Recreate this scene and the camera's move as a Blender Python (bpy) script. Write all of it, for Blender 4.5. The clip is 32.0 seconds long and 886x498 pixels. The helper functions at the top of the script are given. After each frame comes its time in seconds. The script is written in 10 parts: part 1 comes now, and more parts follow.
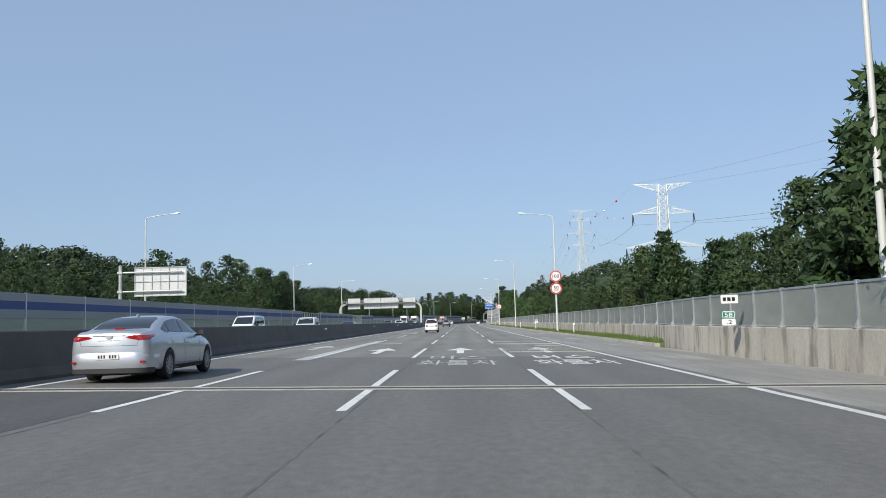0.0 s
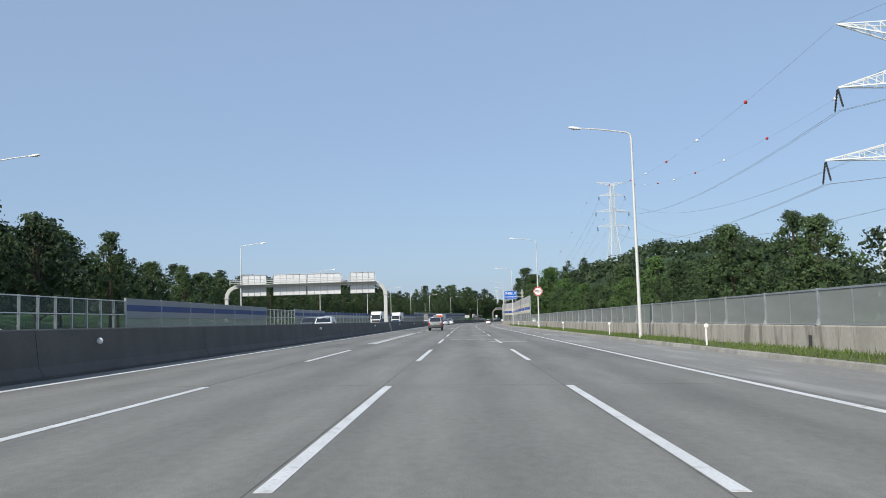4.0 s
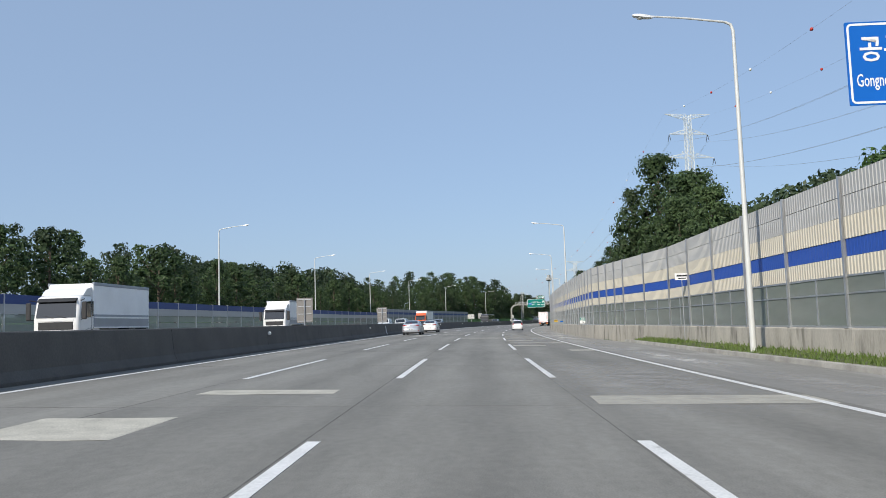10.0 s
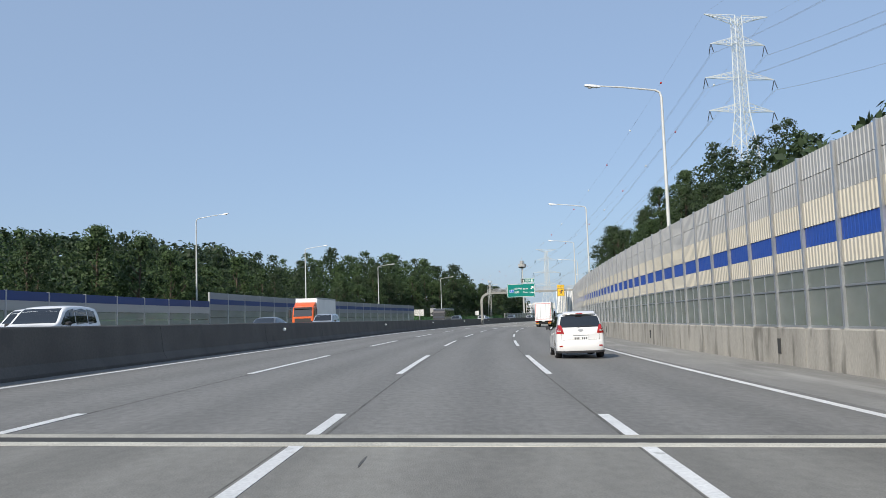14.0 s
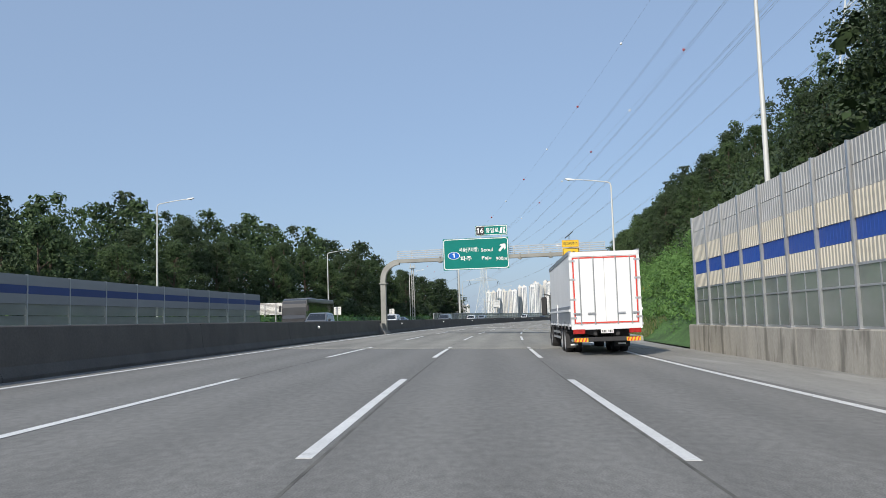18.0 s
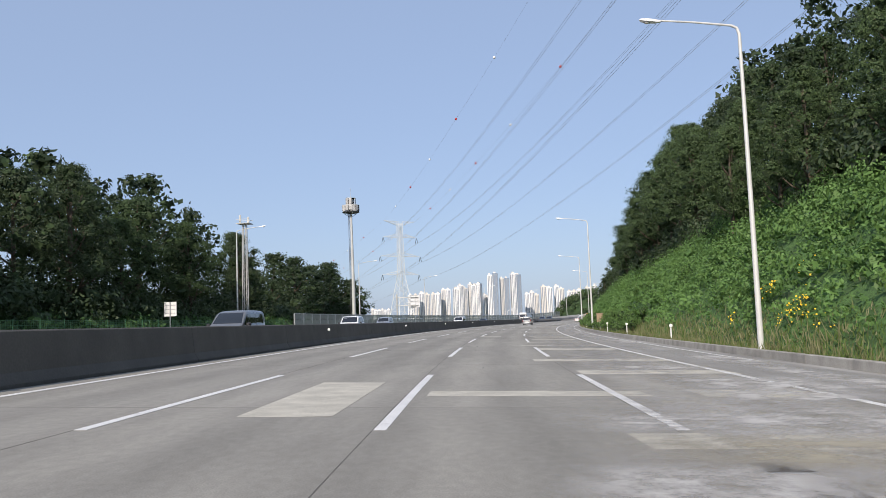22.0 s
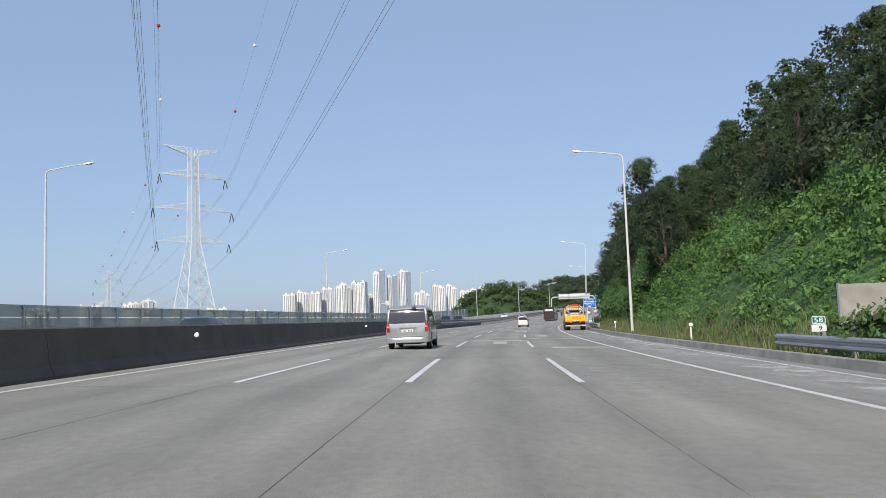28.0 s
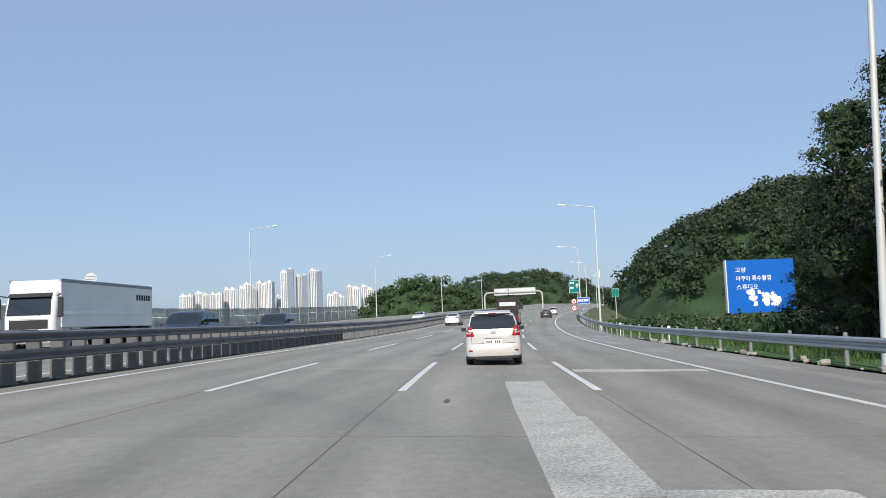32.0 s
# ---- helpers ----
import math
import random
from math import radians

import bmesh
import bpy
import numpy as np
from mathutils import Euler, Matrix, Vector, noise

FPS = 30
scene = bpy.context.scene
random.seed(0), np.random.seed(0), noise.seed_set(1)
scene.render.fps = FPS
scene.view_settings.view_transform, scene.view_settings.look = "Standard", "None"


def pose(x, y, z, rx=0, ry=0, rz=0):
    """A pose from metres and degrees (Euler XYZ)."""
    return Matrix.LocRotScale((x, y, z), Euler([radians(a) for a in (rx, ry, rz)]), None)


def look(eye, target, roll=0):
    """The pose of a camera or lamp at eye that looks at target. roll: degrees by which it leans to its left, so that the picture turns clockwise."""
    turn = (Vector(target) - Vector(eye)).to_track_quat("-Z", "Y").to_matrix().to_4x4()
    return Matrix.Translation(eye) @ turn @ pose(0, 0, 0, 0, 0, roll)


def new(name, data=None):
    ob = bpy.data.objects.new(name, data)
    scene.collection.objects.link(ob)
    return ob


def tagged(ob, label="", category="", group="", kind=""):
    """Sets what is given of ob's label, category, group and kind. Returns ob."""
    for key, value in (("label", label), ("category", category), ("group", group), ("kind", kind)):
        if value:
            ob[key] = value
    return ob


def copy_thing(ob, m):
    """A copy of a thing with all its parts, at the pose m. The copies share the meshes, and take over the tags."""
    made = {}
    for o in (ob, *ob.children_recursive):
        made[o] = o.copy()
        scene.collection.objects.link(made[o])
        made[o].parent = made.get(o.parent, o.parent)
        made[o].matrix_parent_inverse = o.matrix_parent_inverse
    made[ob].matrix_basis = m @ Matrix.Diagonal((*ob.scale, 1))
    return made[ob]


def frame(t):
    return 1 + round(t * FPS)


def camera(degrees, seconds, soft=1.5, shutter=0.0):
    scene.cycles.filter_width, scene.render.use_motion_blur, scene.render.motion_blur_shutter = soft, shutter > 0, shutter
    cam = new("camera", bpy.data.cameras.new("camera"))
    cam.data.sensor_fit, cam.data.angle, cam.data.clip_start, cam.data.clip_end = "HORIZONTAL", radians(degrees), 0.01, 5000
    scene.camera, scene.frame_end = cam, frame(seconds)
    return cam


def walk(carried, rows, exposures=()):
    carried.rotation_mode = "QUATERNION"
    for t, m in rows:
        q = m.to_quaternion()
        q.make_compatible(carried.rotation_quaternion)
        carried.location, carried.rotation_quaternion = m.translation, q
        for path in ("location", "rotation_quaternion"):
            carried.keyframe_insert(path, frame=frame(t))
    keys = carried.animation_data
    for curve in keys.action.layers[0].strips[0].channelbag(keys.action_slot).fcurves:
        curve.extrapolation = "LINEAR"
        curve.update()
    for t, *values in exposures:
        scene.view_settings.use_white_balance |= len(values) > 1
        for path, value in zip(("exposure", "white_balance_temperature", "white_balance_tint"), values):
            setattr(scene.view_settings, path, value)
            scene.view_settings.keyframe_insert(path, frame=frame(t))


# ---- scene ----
cam = camera(56.80, 32.0, soft=0.6)

# ---- the road's line: metres along it, and its heading in degrees clockwise from +y ----
ROAD_KNOTS = [(-200, 1.5), (250, 1.5), (340, 4.2), (455, 11.0), (560, 16.6), (785, 28.4), (1000, 39.4), (1150, 39.4), (1300, 33), (2600, 33)]
_q = np.arange(-400.0, 2600.0, 1.0)
_h = np.interp(_q, [k[0] for k in ROAD_KNOTS], [k[1] for k in ROAD_KNOTS])
_g = np.exp(-(np.arange(-60, 61) / 22.0) ** 2 / 2)
_h = np.convolve(np.concatenate([np.full(60, _h[0]), _h, np.full(60, _h[-1])]), _g / _g.sum(), "valid")
_a = np.radians(_h)
_x = np.concatenate([[0], np.cumsum(np.sin((_a[1:] + _a[:-1]) / 2))])
_y = np.concatenate([[0], np.cumsum(np.cos((_a[1:] + _a[:-1]) / 2))])
_x, _y = _x - _x[400], _y - _y[400]


def heading(s):
    return float(np.interp(s, _q, _h))


def bank(s):
    """The road's crossfall to the right, in degrees."""
    return float(np.interp(s, [-80, 230, 350, 1500], [1.1, 1.2, 1.75, 1.75]))


def climb(s):
    """The road rises beyond the end of the drive."""
    return 0.0 if s < 830 else 0.02 * (s - 830) ** 2 / 120 if s < 890 else 0.6 + 0.02 * (s - 890)


def tilt(s, d):
    return climb(s) - math.tan(radians(bank(s))) * max(-31.0, min(d, 11.0))


def road(s, d=0.0, z=0.0):
    """The place s metres along the road, d metres to the right of our lane's middle, z up."""
    a = radians(heading(s))
    return Vector((float(np.interp(s, _q, _x)) + d * math.cos(a), float(np.interp(s, _q, _y)) - d * math.sin(a), z + tilt(s, d)))


def on_road(s, d=0.0, z=0.0, turn=0.0):
    """A pose whose y axis runs along the road and x axis to its right."""
    return Matrix.Translation(road(s, d, z)) @ Matrix.Rotation(-radians(heading(s) + turn), 4, "Z")


# seconds, metres along, metres right, degrees that the camera looks left of the road, pitch, roll
DRIVE = [
    (0.0, -10.17, 0.02, 1.34, 5.11, 0.47), (0.5, 3.12, 0.04, 1.44, 5.09, 0.54),
    (1.0, 16.38, 0.04, 1.53, 5.07, 0.60), (1.5, 29.57, -0.01, 1.60, 5.07, 0.60),
    (2.0, 42.64, -0.07, 1.65, 5.07, 0.58), (2.5, 55.58, -0.13, 1.65, 5.06, 0.55),
    (3.0, 68.37, -0.19, 1.64, 5.06, 0.53), (3.5, 81.02, -0.21, 1.60, 5.05, 0.50),
    (4.0, 93.55, -0.22, 1.56, 5.04, 0.47), (4.5, 105.98, -0.23, 1.50, 5.03, 0.43),
    (5.0, 118.33, -0.22, 1.46, 5.03, 0.39), (5.5, 130.62, -0.22, 1.43, 5.02, 0.33),
    (6.0, 142.87, -0.19, 1.42, 5.02, 0.28), (6.5, 155.11, -0.15, 1.44, 5.04, 0.32),
    (7.0, 167.34, -0.10, 1.51, 5.07, 0.36), (7.5, 179.59, -0.06, 1.61, 5.10, 0.40),
    (8.0, 191.87, -0.03, 1.72, 5.12, 0.44), (8.5, 204.18, -0.00, 1.81, 5.14, 0.47),
    (9.0, 216.51, 0.01, 1.89, 5.16, 0.50), (9.5, 228.87, 0.00, 1.94, 5.18, 0.51),
    (10.0, 241.25, -0.02, 1.96, 5.20, 0.51), (10.5, 253.61, -0.03, 1.95, 5.20, 0.50),
    (11.0, 265.95, -0.06, 1.91, 5.16, 0.41), (11.5, 278.23, -0.08, 1.84, 5.10, 0.31),
    (12.0, 290.43, -0.09, 1.76, 5.05, 0.25), (12.5, 302.53, -0.06, 1.71, 5.06, 0.24),
    (13.0, 314.54, -0.02, 1.68, 5.07, 0.26), (13.5, 326.46, 0.01, 1.66, 5.05, 0.26),
    (14.0, 338.30, 0.03, 1.65, 5.02, 0.26), (14.5, 350.06, 0.03, 1.68, 5.01, 0.21),
    (15.0, 361.78, 0.01, 1.70, 5.01, 0.15), (15.5, 373.45, -0.01, 1.74, 5.02, 0.09),
    (16.0, 385.09, -0.04, 1.77, 5.03, 0.03), (16.5, 396.72, -0.08, 1.80, 5.03, -0.03),
    (17.0, 408.36, -0.12, 1.82, 5.04, -0.08), (17.5, 420.01, -0.14, 1.82, 5.02, -0.01),
    (18.0, 431.71, -0.18, 1.82, 4.99, 0.07), (18.5, 443.47, -0.22, 1.81, 4.96, 0.14),
    (19.0, 455.34, -0.28, 1.84, 4.92, 0.20), (19.5, 467.32, -0.35, 1.86, 4.88, 0.24),
    (20.0, 479.47, -0.42, 1.87, 4.87, 0.27), (20.5, 491.80, -0.52, 1.85, 4.99, 0.25),
    (21.0, 504.30, -0.61, 1.82, 5.12, 0.23), (21.5, 516.92, -0.63, 1.80, 5.14, 0.26),
    (22.0, 529.64, -0.63, 1.79, 5.14, 0.31), (22.5, 542.41, -0.60, 1.79, 5.14, 0.36),
    (23.0, 555.21, -0.52, 1.79, 5.10, 0.34), (23.5, 568.00, -0.43, 1.82, 5.04, 0.32),
    (24.0, 580.78, -0.33, 1.86, 5.01, 0.31), (24.5, 593.52, -0.29, 1.91, 5.02, 0.33),
    (25.0, 606.23, -0.26, 1.98, 5.05, 0.36), (25.5, 618.92, -0.24, 2.04, 5.06, 0.38),
    (26.0, 631.58, -0.22, 2.09, 5.08, 0.40), (26.5, 644.21, -0.20, 2.13, 5.08, 0.42),
    (27.0, 656.82, -0.20, 2.16, 5.08, 0.42), (27.5, 669.41, -0.21, 2.16, 5.06, 0.37),
    (28.0, 682.02, -0.24, 2.14, 5.04, 0.31), (28.5, 694.70, -0.26, 2.11, 5.01, 0.24),
    (29.0, 707.45, -0.30, 2.08, 4.99, 0.19), (29.5, 720.27, -0.32, 2.05, 4.97, 0.18),
    (30.0, 733.14, -0.33, 2.02, 4.97, 0.21), (30.5, 746.05, -0.34, 2.00, 4.99, 0.24),
    (31.0, 758.98, -0.35, 2.00, 5.00, 0.29), (31.5, 771.93, -0.35, 1.97, 5.02, 0.35),
    (32.0, 784.88, -0.36, 1.95, 5.05, 0.42),
]
EYE = 1.27
rows = []
for t, s, d, off, pitch, roll in DRIVE:
    p = road(s, d, EYE)
    rows.append((t, pose(p.x, p.y, p.z, 90 + pitch, roll + bank(s), -(heading(s) - off))))
walk(cam, rows, [(0, -0.03, 6540, 9), (16, -0.02, 6540, 10), (18, -0.08, 6500, 10), (19, -0.30, 6340, 9), (20, -0.20, 6600, 12), (21, 0.05, 6680, 14.5), (22, 0.05, 6720, 15.5), (24, 0.03, 6700, 16), (25.5, 0, 6650, 15), (27.5, -0.04, 6620, 13.5), (28.5, -0.08, 6500, 11), (29.5, -0.1, 6540, 12), (32, -0.05, 6500, 11)])

# ---- sky, sun and exposure ----
SUN_UP, SUN_AZ = 34.4, 212.6  # degrees above the horizon, clockwise from +y
world = bpy.data.worlds.new("sky")
scene.world = world
world.use_nodes = True
_n = world.node_tree.nodes
_sky = _n.new("ShaderNodeTexSky")
_sky.sky_type, _sky.sun_disc = "NISHITA", False
_sky.sun_elevation, _sky.sun_rotation = radians(SUN_UP), radians(SUN_AZ)
_sky.air_density, _sky.dust_density, _sky.ozone_density, _sky.altitude = 1.0, 1.3, 4.0, 30
_haze = _n.new("ShaderNodeMix")  # thin summer haze evens the sky out
_haze.data_type = "RGBA"
_haze.inputs[0].default_value = 0.6
_haze.inputs[7].default_value = (3.12, 4.22, 6.02, 1)
world.node_tree.links.new(_sky.outputs[0], _haze.inputs[6])
world.node_tree.links.new(_haze.outputs[2], _n["Background"].inputs[0])
_n["Background"].inputs[1].default_value = 0.13
sun = new("sun", bpy.data.lights.new("sun", "SUN"))
sun.data.energy, sun.data.angle, sun.data.color = 4.3, radians(0.55), (1.0, 0.93, 0.82)
_u, _z = radians(SUN_UP), radians(SUN_AZ)
_to = Vector((math.sin(_z) * math.cos(_u), math.cos(_z) * math.cos(_u), math.sin(_u)))
sun.matrix_world = look(_to * 300, (0, 0, 0))
scene.view_settings.exposure = 0.0

# ---- helpers of this scene ----
from mathutils.bvhtree import BVHTree


class Geo:
    """Collects faces of one mesh; at() sets the pose of what follows."""

    def __init__(self):
        self.v, self.f, self.uv, self.m = [], [], {}, None

    def at(self, m=None):
        self.m = m
        return self

    def put(self, verts, faces):
        n = len(self.v)
        self.v += [tuple(self.m @ Vector(p)) if self.m else tuple(p) for p in verts]
        self.f += [tuple(n + i for i in f) for f in faces]
        return self

    def box(self, x0, x1, y0, y1, z0, z1, c=0.0):
        c = min(c, (x1 - x0) * 0.45, (y1 - y0) * 0.45, (z1 - z0) * 0.45)
        if c <= 0:
            v = [(x, y, z) for z in (z0, z1) for y in (y0, y1) for x in (x0, x1)]
            return self.put(v, [(0, 2, 3, 1), (4, 5, 7, 6), (0, 1, 5, 4), (2, 6, 7, 3), (0, 4, 6, 2), (1, 3, 7, 5)])
        v = []
        for sx, x in ((1, x0), (-1, x1)):
            for sy, y in ((1, y0), (-1, y1)):
                for sz, z in ((1, z0), (-1, z1)):
                    v += [(x, y + sy * c, z + sz * c), (x + sx * c, y, z + sz * c), (x + sx * c, y + sy * c, z)]
        i = lambda a, b, e, k: (a * 4 + b * 2 + e) * 3 + k
        f = []
        f += [tuple(i(a, b, e, 0) for b, e in ((0, 0), (0, 1), (1, 1), (1, 0))) for a in (0, 1)]
        f += [tuple(i(a, b, e, 1) for a, e in ((0, 0), (1, 0), (1, 1), (0, 1))) for b in (0, 1)]
        f += [tuple(i(a, b, e, 2) for a, b in ((0, 0), (0, 1), (1, 1), (1, 0))) for e in (0, 1)]
        for p in (0, 1):
            for q in (0, 1):
                f.append((i(p, q, 0, 0), i(p, q, 1, 0), i(p, q, 1, 1), i(p, q, 0, 1)))
                f.append((i(p, 0, q, 0), i(p, 1, q, 0), i(p, 1, q, 2), i(p, 0, q, 2)))
                f.append((i(0, p, q, 1), i(1, p, q, 1), i(1, p, q, 2), i(0, p, q, 2)))
        f += [tuple(i(a, b, e, k) for k in (0, 1, 2)) for a in (0, 1) for b in (0, 1) for e in (0, 1)]
        return self.put(v, f)

    def tube(self, pts, r, n=8, caps=True):
        """A tube along pts; r: one radius, or one for each point."""
        pts = [Vector(p) for p in pts]
        rs = r if isinstance(r, (list, tuple)) else [r] * len(pts)
        v, f, side = [], [], None
        for k, p in enumerate(pts):
            t = (pts[min(k + 1, len(pts) - 1)] - pts[max(k - 1, 0)]).normalized()
            if side is None:
                side = t.orthogonal().normalized()
            side = (side - t * side.dot(t)).normalized()
            up = t.cross(side)
            v += [p + (side * math.cos(a) + up * math.sin(a)) * rs[k] for a in (2 * math.pi * j / n for j in range(n))]
        for k in range(len(pts) - 1):
            f += [(k * n + j, k * n + (j + 1) % n, k * n + n + (j + 1) % n, k * n + n + j) for j in range(n)]
        if caps:
            f += [tuple(range(n - 1, -1, -1)), tuple((len(pts) - 1) * n + j for j in range(n))]
        return self.put(v, f)

    def lathe(self, prof, n=20, axis="x", caps=True):
        """prof: (along, radius) turned about the axis; both ends closed."""
        v, f = [], []
        for a, r in prof:
            for j in range(n):
                c, s = r * math.cos(2 * math.pi * j / n), r * math.sin(2 * math.pi * j / n)
                v.append({"x": (a, c, s), "y": (s, a, c), "z": (c, s, a)}[axis])
        for k in range(len(prof) - 1):
            f += [(k * n + j, k * n + (j + 1) % n, k * n + n + (j + 1) % n, k * n + n + j) for j in range(n)]
        if caps:
            f += [tuple(range(n - 1, -1, -1)), tuple((len(prof) - 1) * n + j for j in range(n))]
        return self.put(v, f)

    def prism(self, poly, a0, a1, axis="x"):
        """A flat outline pushed along an axis; poly in the two other axes, in order."""
        n = len(poly)
        mk = {"x": lambda p, a: (a, p[0], p[1]), "y": lambda p, a: (p[0], a, p[1]), "z": lambda p, a: (p[0], p[1], a)}[axis]
        v = [mk(p, a0) for p in poly] + [mk(p, a1) for p in poly]
        f = [(j, (j + 1) % n, n + (j + 1) % n, n + j) for j in range(n)]
        return self.put(v, f + [tuple(range(n - 1, -1, -1)), tuple(range(n, 2 * n))])

    def loft(self, rings, closed=True, caps=True):
        n = len(rings[0])
        v = [p for r in rings for p in r]
        w = n if closed else n - 1
        f = [(k * n + j, k * n + (j + 1) % n, k * n + n + (j + 1) % n, k * n + n + j) for k in range(len(rings) - 1) for j in range(w)]
        if caps and closed:
            f += [tuple(range(n - 1, -1, -1)), tuple((len(rings) - 1) * n + j for j in range(n))]
        return self.put(v, f)

    def sweep(self, prof, s0, s1, step=5.0, closed=True, drop=None):
        """A cross-section of (d, z) carried along the road from s0 to s1; carries UVs of (d, s) in metres."""
        k = max(1, int(round((s1 - s0) / step)))
        n, base = 0, len(self.v)
        for j in range(k + 1):
            s = s0 + (s1 - s0) * j / k
            p = prof(s) if callable(prof) else prof
            n = len(p)
            a = radians(heading(s))
            c, ca, sa = road(s), math.cos(a), math.sin(a)
            for d, z in p:
                self.uv[len(self.v)] = (d + z, s)
                self.v.append((c.x + d * ca, c.y - d * sa, z + tilt(s, d)))
        w = n if closed else n - 1
        for j in range(k):
            for i in range(w):
                a, b = base + j * n + i, base + j * n + (i + 1) % n
                self.f.append((a, b, b + n, a + n))
        if closed:
            self.f += [tuple(base + i for i in range(n - 1, -1, -1)), tuple(base + k * n + i for i in range(n))]
        return self

    def mesh(self, name, material=None, smooth=False):
        me = bpy.data.meshes.new(name)
        me.from_pydata(self.v, [], self.f)
        bm = bmesh.new()
        bm.from_mesh(me)
        bmesh.ops.recalc_face_normals(bm, faces=bm.faces)
        bm.to_mesh(me)
        bm.free()
        if self.uv:
            lay = me.uv_layers.new(name="plan")
            idx = np.empty(len(me.loops), dtype=np.int32)
            me.loops.foreach_get("vertex_index", idx)
            tab = np.array([self.uv.get(i, (0, 0)) for i in range(len(self.v))], dtype=np.float32)
            lay.data.foreach_set("uv", tab[idx].ravel())
        if material:
            me.materials.append(material)
        if smooth:
            me.polygons.foreach_set("use_smooth", [True] * len(me.polygons))
            if smooth != "all":
                me.set_sharp_from_angle(angle=radians(40))
        me.update()
        return me


def part(name, geo, material, parent=None, label="", m=None, smooth=False):
    """One mesh object under a thing or a part."""
    me = geo if isinstance(geo, bpy.types.Mesh) else geo.mesh(name, material, smooth)
    ob = new(name, me)
    if parent is not None:
        ob.parent = parent
    if m is not None:
        ob.matrix_basis = m
    return tagged(ob, label)


def thing(name, label, category, m=None, group="", kind="", geo=None, material=None, smooth=False):
    """A top-level thing: an empty at its base, or one mesh."""
    ob = new(name, geo.mesh(name, material, smooth) if geo else None)
    if m is not None:
        ob.matrix_basis = m
    return tagged(ob, label, category, group, kind)


def lettering(body, height, width=None, deep=0.004, bold=0.0):
    """Words as a mesh standing in the xz plane, facing -y, centred; width squeezes or stretches the line."""
    cu = bpy.data.curves.new("lettering", "FONT")
    cu.body, cu.align_x, cu.align_y, cu.size, cu.extrude, cu.offset, cu.resolution_u = body, "CENTER", "CENTER", 1.0, 0.5, bold, 2
    ob = bpy.data.objects.new("lettering", cu)
    scene.collection.objects.link(ob)
    me = bpy.data.meshes.new_from_object(ob.evaluated_get(bpy.context.evaluated_depsgraph_get()))
    bpy.data.objects.remove(ob)
    co = np.empty(len(me.vertices) * 3)
    me.vertices.foreach_get("co", co)
    co = co.reshape(-1, 3)
    lo, hi = co.min(0), co.max(0)
    k = height / (hi[1] - lo[1])
    kx = width / (hi[0] - lo[0]) if width else k
    out = np.stack([(co[:, 0] - (lo[0] + hi[0]) / 2) * kx, -co[:, 2] * deep, (co[:, 1] - (lo[1] + hi[1]) / 2) * k], 1)
    me.vertices.foreach_set("co", out.ravel())
    me.update()
    return me


def words(name, body, height, material, parent, x, y, z, width=None, bold=0.0, flat=False):
    """Words on a board: x along it, y out of it, z up; flat lays them on the ground, read from -y."""
    me = lettering(body, height, width, bold=bold)
    me.materials.clear()
    me.materials.append(material)
    ob = new(name, me)
    ob.parent = parent
    ob.matrix_basis = Matrix.Translation((x, y, z)) @ (Matrix.Rotation(radians(-90), 4, "X") if flat else Matrix())
    return ob


# ---- materials ----


